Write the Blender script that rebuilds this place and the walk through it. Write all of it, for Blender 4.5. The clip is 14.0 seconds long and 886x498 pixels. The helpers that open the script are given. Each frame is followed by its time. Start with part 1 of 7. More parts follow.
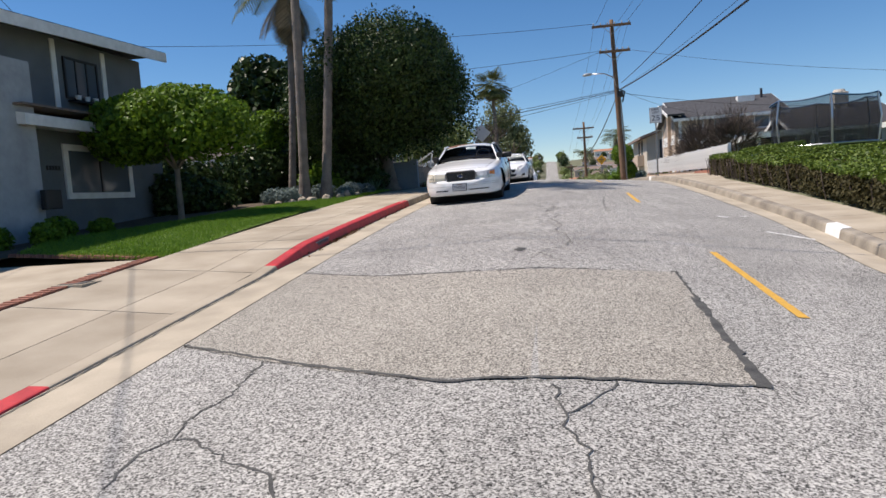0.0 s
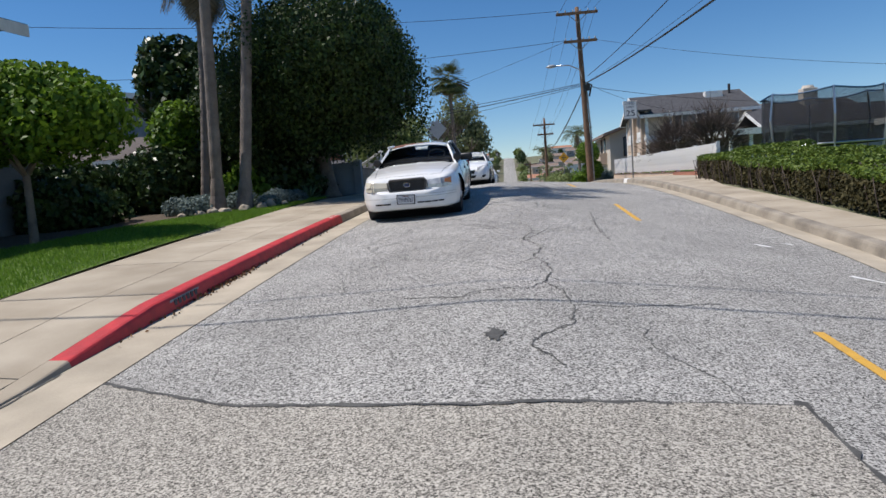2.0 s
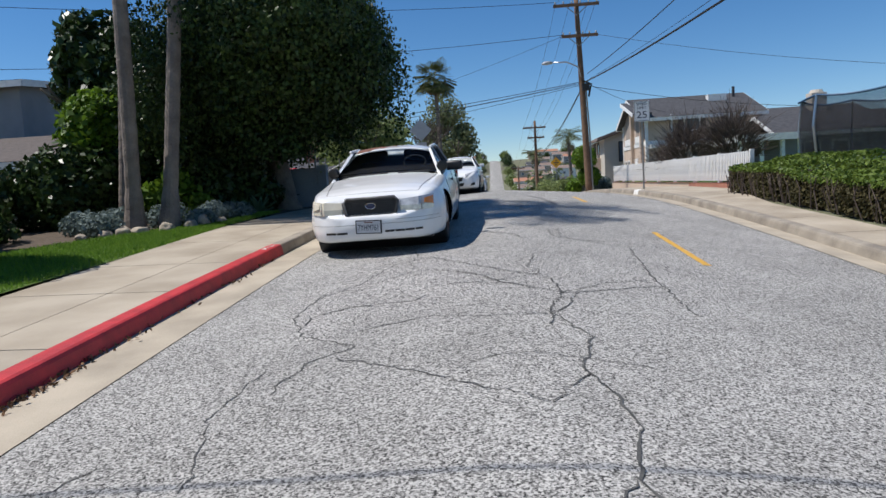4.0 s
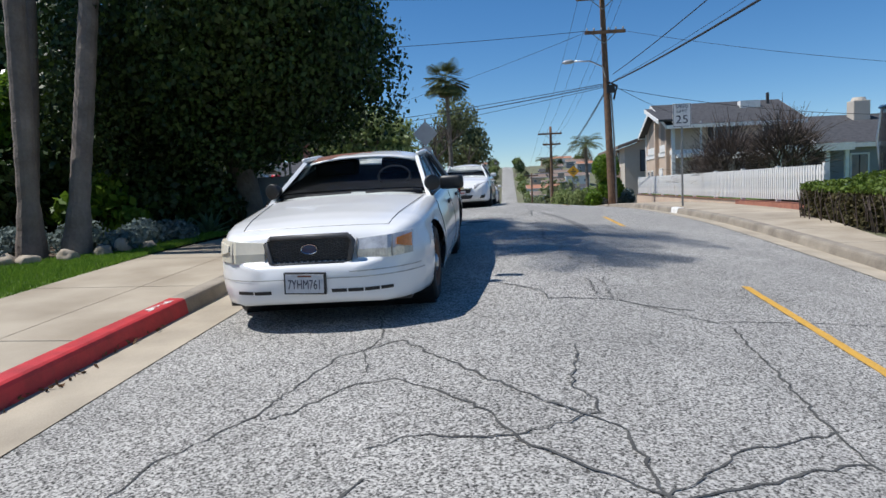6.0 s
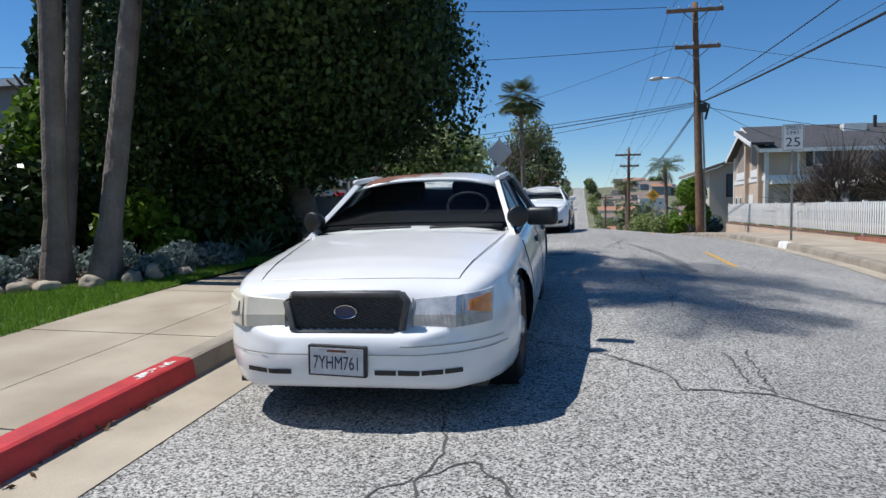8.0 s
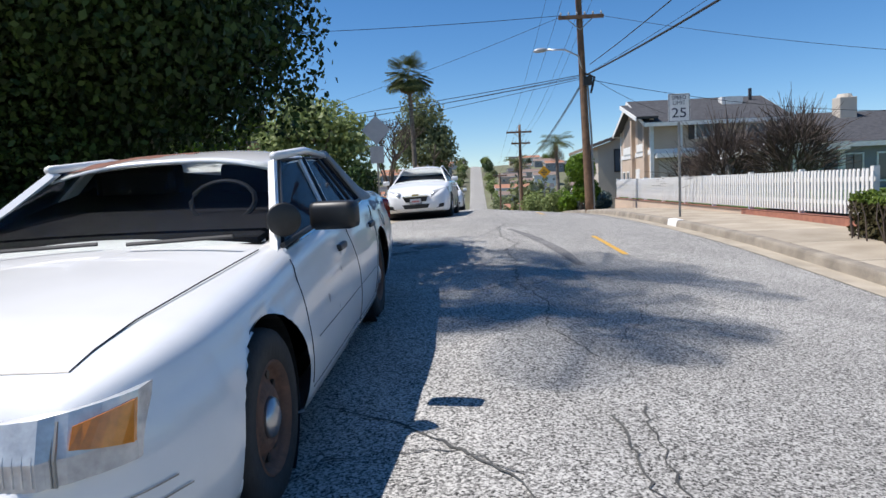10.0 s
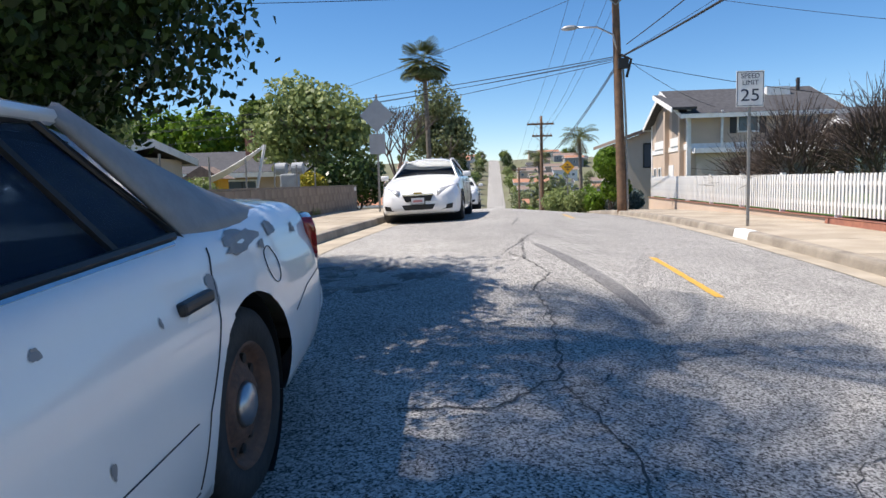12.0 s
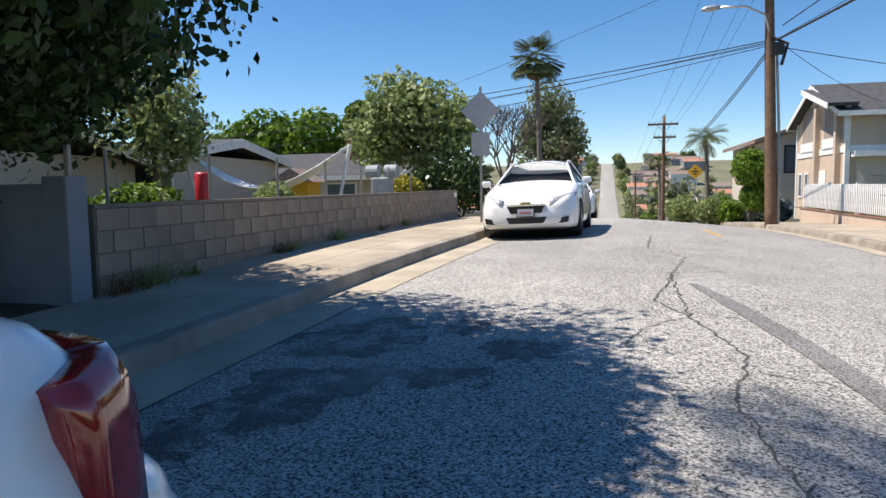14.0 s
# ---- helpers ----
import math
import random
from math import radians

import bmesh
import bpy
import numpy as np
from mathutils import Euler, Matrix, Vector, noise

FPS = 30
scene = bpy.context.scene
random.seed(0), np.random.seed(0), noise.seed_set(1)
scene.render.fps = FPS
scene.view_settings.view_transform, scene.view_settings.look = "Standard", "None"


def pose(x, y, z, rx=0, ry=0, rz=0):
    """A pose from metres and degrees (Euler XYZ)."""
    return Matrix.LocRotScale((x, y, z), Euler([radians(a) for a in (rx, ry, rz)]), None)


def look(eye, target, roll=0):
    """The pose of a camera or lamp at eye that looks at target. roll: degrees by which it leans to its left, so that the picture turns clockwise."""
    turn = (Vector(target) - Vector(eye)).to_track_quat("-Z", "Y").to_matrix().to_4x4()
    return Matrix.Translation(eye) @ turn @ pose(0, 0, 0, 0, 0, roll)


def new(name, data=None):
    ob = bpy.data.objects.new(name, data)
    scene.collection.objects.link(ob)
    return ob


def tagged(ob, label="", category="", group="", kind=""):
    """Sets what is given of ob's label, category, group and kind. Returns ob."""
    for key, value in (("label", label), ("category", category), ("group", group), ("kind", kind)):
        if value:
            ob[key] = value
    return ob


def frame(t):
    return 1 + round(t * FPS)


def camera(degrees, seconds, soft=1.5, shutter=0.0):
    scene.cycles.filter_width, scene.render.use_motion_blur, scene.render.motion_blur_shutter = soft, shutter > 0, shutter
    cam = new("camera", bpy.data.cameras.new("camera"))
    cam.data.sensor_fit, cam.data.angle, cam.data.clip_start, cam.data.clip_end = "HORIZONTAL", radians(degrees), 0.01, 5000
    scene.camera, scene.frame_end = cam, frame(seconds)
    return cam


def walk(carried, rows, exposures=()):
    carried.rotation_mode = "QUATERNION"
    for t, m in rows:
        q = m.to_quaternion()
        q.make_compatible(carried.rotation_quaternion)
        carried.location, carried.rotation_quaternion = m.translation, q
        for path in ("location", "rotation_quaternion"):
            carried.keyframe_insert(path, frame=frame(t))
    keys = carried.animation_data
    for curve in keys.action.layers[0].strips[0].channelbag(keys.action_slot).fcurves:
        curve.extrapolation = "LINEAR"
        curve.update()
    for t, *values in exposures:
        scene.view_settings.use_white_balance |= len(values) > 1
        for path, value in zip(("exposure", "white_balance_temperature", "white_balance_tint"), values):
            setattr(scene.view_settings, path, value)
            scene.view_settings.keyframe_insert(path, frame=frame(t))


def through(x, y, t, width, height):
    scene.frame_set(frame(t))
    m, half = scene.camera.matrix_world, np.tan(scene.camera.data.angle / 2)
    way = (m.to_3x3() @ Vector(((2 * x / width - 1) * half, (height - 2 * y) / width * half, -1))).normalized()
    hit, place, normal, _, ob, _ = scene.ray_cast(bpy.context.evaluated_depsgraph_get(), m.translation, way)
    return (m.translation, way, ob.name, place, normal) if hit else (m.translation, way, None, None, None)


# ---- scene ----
cam = camera(67.04, 14.0, soft=1.5)
ROWS = [  # seconds, place, Euler turn in degrees
    (0.0, 0.072, -0.303, 1.500, 85.34, 3.96, 9.19),
    (0.5, 0.027, 0.619, 1.586, 85.27, 3.87, 7.71),
    (1.0, -0.056, 1.527, 1.657, 84.98, 4.30, 6.32),
    (1.5, -0.072, 2.447, 1.727, 84.67, 4.01, 5.08),
    (2.0, -0.185, 3.258, 1.801, 84.77, 4.05, 5.58),
    (2.5, -0.222, 4.131, 1.884, 84.70, 3.62, 5.37),
    (3.0, -0.324, 5.008, 1.936, 84.95, 4.00, 5.28),
    (5.5, -0.458, 9.354, 2.242, 84.69, 1.79, 2.86),
    (6.0, -0.454, 10.086, 2.283, 85.33, 2.29, 5.35),
    (6.5, -0.427, 10.740, 2.369, 85.90, 1.37, 9.34),
    (7.0, -0.637, 11.302, 2.408, 86.72, 0.12, 13.18),
    (7.5, -0.749, 11.552, 2.440, 87.18, -0.41, 12.86),
    (8.0, -0.749, 11.673, 2.432, 86.99, 0.58, 11.22),
    (8.5, -0.587, 11.995, 2.389, 86.36, 1.81, 9.19),
    (9.0, -0.387, 12.393, 2.438, 85.68, 2.44, 4.92),
    (11.5, -0.270, 16.173, 2.550, 84.81, 2.38, 2.07),
    (12.0, -0.254, 16.898, 2.595, 84.62, 1.52, 4.22),
    (12.5, -0.324, 17.570, 2.602, 84.57, 1.16, 6.77),
    (13.0, -0.345, 18.244, 2.640, 84.70, 0.85, 7.73),
    (13.5, -0.425, 18.866, 2.685, 84.84, 1.26, 9.21),
    (14.0, -0.521, 19.466, 2.692, 85.04, 0.85, 13.50),
]
walk(cam, [(t, pose(*m)) for t, *m in ROWS], exposures=[(0.0, 0.22, 6900, 15), (0.6, 0.12, 6750, 14), (3.0, 0.04, 6450, 12), (6.5, 0.06, 6250, 10), (9.2, 0.16, 6300, 11), (11.5, 0.56, 6700, 14), (14.0, 0.60, 6900, 13)])

# ---- sky and sun ----
SUN = Vector((-0.57, -0.05, 1.0)).normalized()
world = bpy.data.worlds.new("world")
scene.world = world
world.use_nodes = True
sky = world.node_tree.nodes.new("ShaderNodeTexSky")
sky.sky_type, sky.sun_disc = "NISHITA", False
sky.sun_elevation, sky.sun_rotation = math.asin(SUN.z), math.atan2(SUN.x, SUN.y)
sky.air_density, sky.dust_density, sky.ozone_density, sky.altitude = 1.0, 0.0, 4.0, 1200
deep = world.node_tree.nodes.new("ShaderNodeHueSaturation")
deep.inputs["Saturation"].default_value = 1.24
world.node_tree.links.new(sky.outputs[0], deep.inputs["Color"])
world.node_tree.links.new(deep.outputs[0], world.node_tree.nodes["Background"].inputs[0])
world.node_tree.nodes["Background"].inputs[1].default_value = 0.104
sun = new("sun", bpy.data.lights.new("sun", "SUN"))
sun.data.energy, sun.data.angle, sun.data.color = 5.0, radians(0.53), (1.0, 0.96, 0.9)
sun.matrix_world = look(SUN * 50, (0, 0, 0))


# ---- materials ----
def material(name, colour, colour2=None, scale=4.0, rough=0.8, metal=0.0, bump=0.0, bump_scale=60.0, fine=0.25, vary=0.0, spec=0.5, coat=0.0):
    """Two noises over two scales between two colours, a fine bump, and a little change from piece to piece."""
    m = bpy.data.materials.new(name)
    m.use_nodes = True
    n, l = m.node_tree.nodes, m.node_tree.links
    p = n["Principled BSDF"]
    p.inputs["Roughness"].default_value, p.inputs["Metallic"].default_value = rough, metal
    p.inputs["Specular IOR Level"].default_value = spec
    p.inputs["Coat Weight"].default_value = coat
    colour2 = colour2 or [c * 0.75 for c in colour]
    tc = n.new("ShaderNodeTexCoord")
    big, small = n.new("ShaderNodeTexNoise"), n.new("ShaderNodeTexNoise")
    big.inputs["Scale"].default_value, small.inputs["Scale"].default_value = scale, bump_scale
    big.inputs["Detail"].default_value = small.inputs["Detail"].default_value = 4
    for t in (big, small):
        l.new(tc.outputs["Object"], t.inputs["Vector"])
    mixf = n.new("ShaderNodeMix")
    mixf.inputs[0].default_value = fine
    l.new(big.outputs[0], mixf.inputs[2]), l.new(small.outputs[0], mixf.inputs[3])
    ramp = n.new("ShaderNodeValToRGB")
    ramp.color_ramp.elements[0].position, ramp.color_ramp.elements[1].position = 0.35, 0.65
    ramp.color_ramp.elements[0].color, ramp.color_ramp.elements[1].color = (*colour2, 1), (*colour, 1)
    l.new(mixf.outputs[0], ramp.inputs[0])
    out = ramp.outputs[0]
    if vary:
        info, hsv, mr = n.new("ShaderNodeObjectInfo"), n.new("ShaderNodeHueSaturation"), n.new("ShaderNodeMapRange")
        mr.inputs[3].default_value, mr.inputs[4].default_value = 1 - vary, 1 + vary
        l.new(info.outputs["Random"], mr.inputs[0]), l.new(mr.outputs[0], hsv.inputs["Value"]), l.new(out, hsv.inputs["Color"])
        out = hsv.outputs[0]
    l.new(out, p.inputs["Base Color"])
    if bump:
        b = n.new("ShaderNodeBump")
        b.inputs["Strength"].default_value, b.inputs["Distance"].default_value = bump, 0.02
        l.new(small.outputs[0], b.inputs["Height"]), l.new(b.outputs[0], p.inputs["Normal"])
    return m


def asphalt_material(name, pale, dark, specks=130.0, patchy=0.5):
    """Worn chip-seal: pale stones in a dark binder, with broad worn and dirty areas."""
    m = bpy.data.materials.new(name)
    m.use_nodes = True
    n, l = m.node_tree.nodes, m.node_tree.links
    p = n["Principled BSDF"]
    p.inputs["Roughness"].default_value = 0.9
    p.inputs["Specular IOR Level"].default_value = 0.25
    tc = n.new("ShaderNodeTexCoord")
    vor, nz, big, huge = n.new("ShaderNodeTexVoronoi"), n.new("ShaderNodeTexNoise"), n.new("ShaderNodeTexNoise"), n.new("ShaderNodeTexNoise")
    vor.inputs["Scale"].default_value = specks * 0.55
    nz.inputs["Scale"].default_value, nz.inputs["Detail"].default_value, nz.inputs["Roughness"].default_value = specks * 0.4, 4, 0.75
    big.inputs["Scale"].default_value, big.inputs["Detail"].default_value = 1.2, 5
    huge.inputs["Scale"].default_value, huge.inputs["Detail"].default_value = 0.25, 3
    for t in (vor, nz, big, huge):
        l.new(tc.outputs["Object"], t.inputs["Vector"])
    sep = n.new("ShaderNodeSeparateColor")
    l.new(vor.outputs["Color"], sep.inputs[0])
    a = n.new("ShaderNodeMath")
    a.operation = "MULTIPLY_ADD"
    a.inputs[1].default_value = 0.42
    l.new(sep.outputs[0], a.inputs[0]), l.new(nz.outputs[0], a.inputs[2])
    ramp = n.new("ShaderNodeValToRGB")
    e = ramp.color_ramp.elements
    e[0].position, e[1].position = 0.48, 0.90
    e[0].color, e[1].color = (*dark, 1), (*pale, 1)
    mid = e.new(0.7)
    mid.color = (*[0.5 * x + 0.5 * y for x, y in zip(pale, dark)], 1)
    l.new(a.outputs[0], ramp.inputs[0])
    add = n.new("ShaderNodeMath")
    l.new(big.outputs[0], add.inputs[0]), l.new(huge.outputs[0], add.inputs[1])
    mr = n.new("ShaderNodeMapRange")
    mr.inputs[1].default_value, mr.inputs[2].default_value = 0.7, 1.3
    mr.inputs[3].default_value, mr.inputs[4].default_value = 1 - patchy * 0.35, 1 + patchy * 0.3
    l.new(add.outputs[0], mr.inputs[0])
    hsv = n.new("ShaderNodeHueSaturation")
    l.new(ramp.outputs[0], hsv.inputs["Color"]), l.new(mr.outputs[0], hsv.inputs["Value"])
    l.new(hsv.outputs[0], p.inputs["Base Color"])
    b = n.new("ShaderNodeBump")
    b.inputs["Strength"].default_value, b.inputs["Distance"].default_value = 0.6, 0.008
    l.new(a.outputs[0], b.inputs["Height"]), l.new(b.outputs[0], p.inputs["Normal"])
    return m


def leaf_material(name, colour, colour2, gloss=0.45, through=0.25):
    m = bpy.data.materials.new(name)
    m.use_nodes = True
    n, l = m.node_tree.nodes, m.node_tree.links
    p = n["Principled BSDF"]
    p.inputs["Roughness"].default_value = gloss
    p.inputs["Specular IOR Level"].default_value = 0.22
    geo, ramp = n.new("ShaderNodeNewGeometry"), n.new("ShaderNodeValToRGB")
    ramp.color_ramp.elements[0].color, ramp.color_ramp.elements[1].color = (*colour2, 1), (*colour, 1)
    l.new(geo.outputs["Random Per Island"], ramp.inputs[0])
    l.new(ramp.outputs[0], p.inputs["Base Color"])
    if through:
        tr, mx = n.new("ShaderNodeBsdfTranslucent"), n.new("ShaderNodeMixShader")
        l.new(ramp.outputs[0], tr.inputs[0])
        mx.inputs[0].default_value = through
        l.new(p.outputs[0], mx.inputs[1]), l.new(tr.outputs[0], mx.inputs[2])
        l.new(mx.outputs[0], n["Material Output"].inputs[0])
    return m


def glass_material(name, tint, rough=0.02, trans=1.0):
    m = bpy.data.materials.new(name)
    m.use_nodes = True
    p = m.node_tree.nodes["Principled BSDF"]
    p.inputs["Base Color"].default_value = (*tint, 1)
    p.inputs["Roughness"].default_value = rough
    p.inputs["Transmission Weight"].default_value = trans
    p.inputs["IOR"].default_value = 1.1 if trans > 0.5 else 1.45
    return m


ASPHALT = asphalt_material("asphalt", (0.56, 0.54, 0.50), (0.024, 0.0235, 0.022), specks=180)
PATCH = asphalt_material("asphalt_patch", (0.55, 0.51, 0.44), (0.045, 0.041, 0.035), specks=210, patchy=0.3)
STRIP = asphalt_material("asphalt_strip", (0.30, 0.29, 0.28), (0.05, 0.05, 0.05), specks=200, patchy=0.6)
SEAL = material("crack_filler", (0.10, 0.098, 0.09), (0.045, 0.044, 0.042), 9, 0.85, bump=0.4)
OIL_SHADE = material("oil_stain", (0.16, 0.155, 0.145), (0.035, 0.035, 0.035), 3.0, 0.7, fine=0.5, bump=0.3, bump_scale=70)
CONCRETE = material("concrete", (0.43, 0.37, 0.285), (0.29, 0.24, 0.175), 1.3, 0.85, bump=0.15, bump_scale=120, vary=0.07)
GUTTER = material("gutter_concrete", (0.46, 0.395, 0.30), (0.31, 0.265, 0.20), 1.8, 0.85, bump=0.2, bump_scale=90, vary=0.05)
OLDKERB = material("old_kerb", (0.36, 0.315, 0.25), (0.18, 0.155, 0.125), 2.2, 0.9, bump=0.3, bump_scale=60, vary=0.05)
REDPAINT = material("red_kerb_paint", (0.56, 0.035, 0.04), (0.36, 0.025, 0.03), 6, 0.6, bump=0.15)
YELLOW = material("yellow_road_paint", (0.72, 0.40, 0.05), (0.52, 0.30, 0.06), 14, 0.75, fine=0.6, bump=0.4, bump_scale=130)
WHITEPAINT = material("white_paint", (0.80, 0.79, 0.76), (0.66, 0.65, 0.62), 5, 0.55, bump=0.08)
BRICK = material("brick", (0.36, 0.15, 0.095), (0.24, 0.10, 0.07), 8, 0.9, bump=0.3, vary=0.2)
SOIL = material("soil", (0.12, 0.085, 0.055), (0.06, 0.045, 0.03), 6, 0.95, bump=0.6, bump_scale=30)
EARTH = material("far_ground", (0.16, 0.17, 0.09), (0.11, 0.10, 0.065), 0.06, 0.95)
LAWN = material("lawn_base", (0.10, 0.16, 0.025), (0.06, 0.11, 0.02), 2.2, 0.95, bump=0.6, bump_scale=90)
GRASS = leaf_material("grass_blade", (0.20, 0.33, 0.04), (0.10, 0.20, 0.02), 0.6, 0.35)
CAR_WHITE = material("car_white", (0.80, 0.80, 0.79), (0.76, 0.76, 0.755), 3, 0.22, coat=0.6, fine=0.05)
PRIMER = material("bare_primer", (0.27, 0.27, 0.275), (0.21, 0.21, 0.215), 12, 0.6)
RUST = material("rust_roof", (0.20, 0.075, 0.04), (0.12, 0.05, 0.035), 7, 0.75, bump=0.2)
BLACK = material("black_plastic", (0.018, 0.018, 0.019), (0.012, 0.012, 0.012), 20, 0.45)
RUBBER = material("tyre_rubber", (0.03, 0.03, 0.03), (0.02, 0.02, 0.02), 18, 0.8, bump=0.15)
RUSTRIM = material("rusty_rim", (0.19, 0.095, 0.06), (0.075, 0.045, 0.035), 14, 0.7, metal=0.1, bump=0.2)
CHROME = material("chrome", (0.65, 0.65, 0.66), (0.55, 0.55, 0.56), 20, 0.15, metal=1.0)
ALLOY = material("alloy", (0.5, 0.5, 0.51), (0.42, 0.42, 0.43), 20, 0.3, metal=0.9)
LAMPGLASS = material("headlamp_lens", (0.66, 0.66, 0.65), (0.40, 0.40, 0.40), 14, 0.12, coat=0.6, metal=0.25)
LAMPYELLOW = material("yellowed_lens", (0.66, 0.61, 0.49), (0.56, 0.52, 0.42), 6, 0.3)
AMBER = material("amber_lens", (0.75, 0.25, 0.04), (0.6, 0.2, 0.03), 30, 0.15, coat=0.5)
REDLENS = material("red_lens", (0.33, 0.012, 0.015), (0.2, 0.008, 0.01), 20, 0.1, coat=0.8)
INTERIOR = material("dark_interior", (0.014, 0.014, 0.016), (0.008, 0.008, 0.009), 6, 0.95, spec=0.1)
GRILLE = material("grille_plastic", (0.085, 0.085, 0.085), (0.05, 0.05, 0.05), 12, 0.5)
CARGLASS = glass_material("car_glass", (0.50, 0.56, 0.57))
TINTED = glass_material("tinted_glass", (0.03, 0.055, 0.09), trans=0.6)
PLATE = material("plate_enamel", (0.62, 0.63, 0.64), (0.5, 0.5, 0.52), 25, 0.45)
INK = material("dark_ink", (0.02, 0.025, 0.06), (0.015, 0.02, 0.04), 30, 0.5)
SIGNWHITE = material("sign_white", (0.80, 0.80, 0.79), (0.74, 0.74, 0.73), 6, 0.4)
SIGNBACK = material("sign_back_metal", (0.42, 0.43, 0.44), (0.36, 0.37, 0.38), 5, 0.45, metal=0.5)
SIGNYELLOW = material("sign_yellow", (0.85, 0.42, 0.02), (0.78, 0.38, 0.02), 6, 0.45)
GALV = material("galvanised_post", (0.34, 0.33, 0.31), (0.24, 0.23, 0.21), 12, 0.5, metal=0.5)
POLEWOOD = material("pole_wood", (0.20, 0.115, 0.065), (0.11, 0.065, 0.04), 5, 0.85, bump=0.4)
PALMBARK = material("palm_bark", (0.26, 0.215, 0.18), (0.15, 0.12, 0.10), 3, 0.9, bump=0.7, bump_scale=25)
BARK = material("bark", (0.20, 0.165, 0.13), (0.11, 0.09, 0.07), 4, 0.9, bump=0.7, bump_scale=18)
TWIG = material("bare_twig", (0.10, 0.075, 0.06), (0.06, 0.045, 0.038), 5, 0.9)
STUCCO_GREY = material("grey_stucco", (0.15, 0.165, 0.175), (0.115, 0.13, 0.14), 1.4, 0.92, bump=0.6, bump_scale=35)
STUCCO_PALE = material("pale_stucco", (0.40, 0.42, 0.43), (0.30, 0.315, 0.325), 2, 0.92, bump=0.9, bump_scale=9)
STUCCO_TAN = material("tan_stucco", (0.55, 0.43, 0.33), (0.48, 0.37, 0.285), 1.0, 0.9, bump=0.3, bump_scale=50)
STUCCO_CREAM = material("cream_stucco", (0.55, 0.49, 0.41), (0.48, 0.43, 0.36), 1.0, 0.9, bump=0.3, bump_scale=50)
SIDING = material("grey_siding", (0.26, 0.27, 0.285), (0.21, 0.22, 0.23), 1.5, 0.8)
OLDIRON = material("old_iron", (0.09, 0.08, 0.07), (0.05, 0.045, 0.04), 14, 0.8, bump=0.3)
SHINGLE = material("roof_shingle", (0.075, 0.075, 0.08), (0.04, 0.04, 0.045), 5, 0.95, bump=0.5, bump_scale=25)
SHINGLE_BROWN = material("brown_roof_shingle", (0.26, 0.19, 0.15), (0.16, 0.12, 0.10), 7, 0.95, bump=0.5, bump_scale=25)
SHINGLE_OLD = material("weathered_brown_shingle", (0.13, 0.105, 0.09), (0.07, 0.058, 0.05), 7, 0.95, bump=0.5, bump_scale=25)
TILE = material("clay_roof_tile", (0.42, 0.20, 0.12), (0.30, 0.15, 0.09), 6, 0.9, bump=0.4)
BLOCK = material("concrete_block", (0.29, 0.235, 0.185), (0.20, 0.16, 0.125), 2.0, 0.93, bump=0.4, bump_scale=55, vary=0.12)
MORTAR = material("mortar", (0.23, 0.19, 0.15), (0.16, 0.13, 0.105), 4, 0.95, bump=0.3)
BLUEGREY = material("blue_grey_wall_paint", (0.24, 0.275, 0.31), (0.19, 0.22, 0.25), 1.8, 0.9, bump=0.4, bump_scale=30)
ROCK = material("pale_rock", (0.42, 0.36, 0.28), (0.28, 0.235, 0.18), 5, 0.9, bump=0.6, bump_scale=16, vary=0.2)
PANE = glass_material("window_glass", (0.10, 0.12, 0.14), trans=0.0, rough=0.05)
PLASTIC_RED = material("red_plastic", (0.55, 0.02, 0.03), (0.45, 0.015, 0.025), 6, 0.4)
NET = material("black_net", (0.02, 0.02, 0.022), (0.014, 0.014, 0.016), 20, 0.8)
CABLE = material("black_cable", (0.02, 0.02, 0.022), (0.015, 0.015, 0.015), 20, 0.6)


def sparse(m, scale, low, high):
    """Let the ground show through a material where a noise is low."""
    n, l = m.node_tree.nodes, m.node_tree.links
    nz, tc, mr, mix, clear = n.new("ShaderNodeTexNoise"), n.new("ShaderNodeTexCoord"), n.new("ShaderNodeMapRange"), n.new("ShaderNodeMixShader"), n.new("ShaderNodeBsdfTransparent")
    nz.inputs["Scale"].default_value, nz.inputs["Detail"].default_value, nz.inputs["Roughness"].default_value = scale, 8, 0.65
    mr.inputs[1].default_value, mr.inputs[2].default_value = low, high
    l.new(tc.outputs["Object"], nz.inputs["Vector"])
    l.new(nz.outputs[0], mr.inputs[0])
    l.new(mr.outputs[0], mix.inputs[0])
    l.new(clear.outputs[0], mix.inputs[1])
    l.new(n["Principled BSDF"].outputs[0], mix.inputs[2])
    l.new(mix.outputs[0], n["Material Output"].inputs[0])
    return m


# oil spread thicker so the stains also deepen the tree shade on the road
sparse(OIL_SHADE, 4.0, 0.40, 0.64)
SCUFF = sparse(material("pale_scuff", (0.36, 0.34, 0.31), (0.2, 0.19, 0.18), 6, 0.9), 5.0, 0.42, 0.70)
CHALK = sparse(material("white_scrawl", (0.75, 0.72, 0.68), (0.6, 0.55, 0.5), 12, 0.7), 16.0, 0.46, 0.54)
NETCLOTH = sparse(material("net_cloth", (0.015, 0.016, 0.02), (0.01, 0.011, 0.014), 20, 0.9), 260.0, 0.36, 0.74)
L_FICUS = leaf_material("ficus_leaf", (0.068, 0.11, 0.026), (0.015, 0.03, 0.009), 0.45, 0.16)
L_HEDGE = leaf_material("hedge_leaf", (0.16, 0.22, 0.035), (0.06, 0.10, 0.018), 0.5)
L_BRIGHT = leaf_material("bright_leaf", (0.17, 0.28, 0.025), (0.06, 0.12, 0.012), 0.5, 0.35)
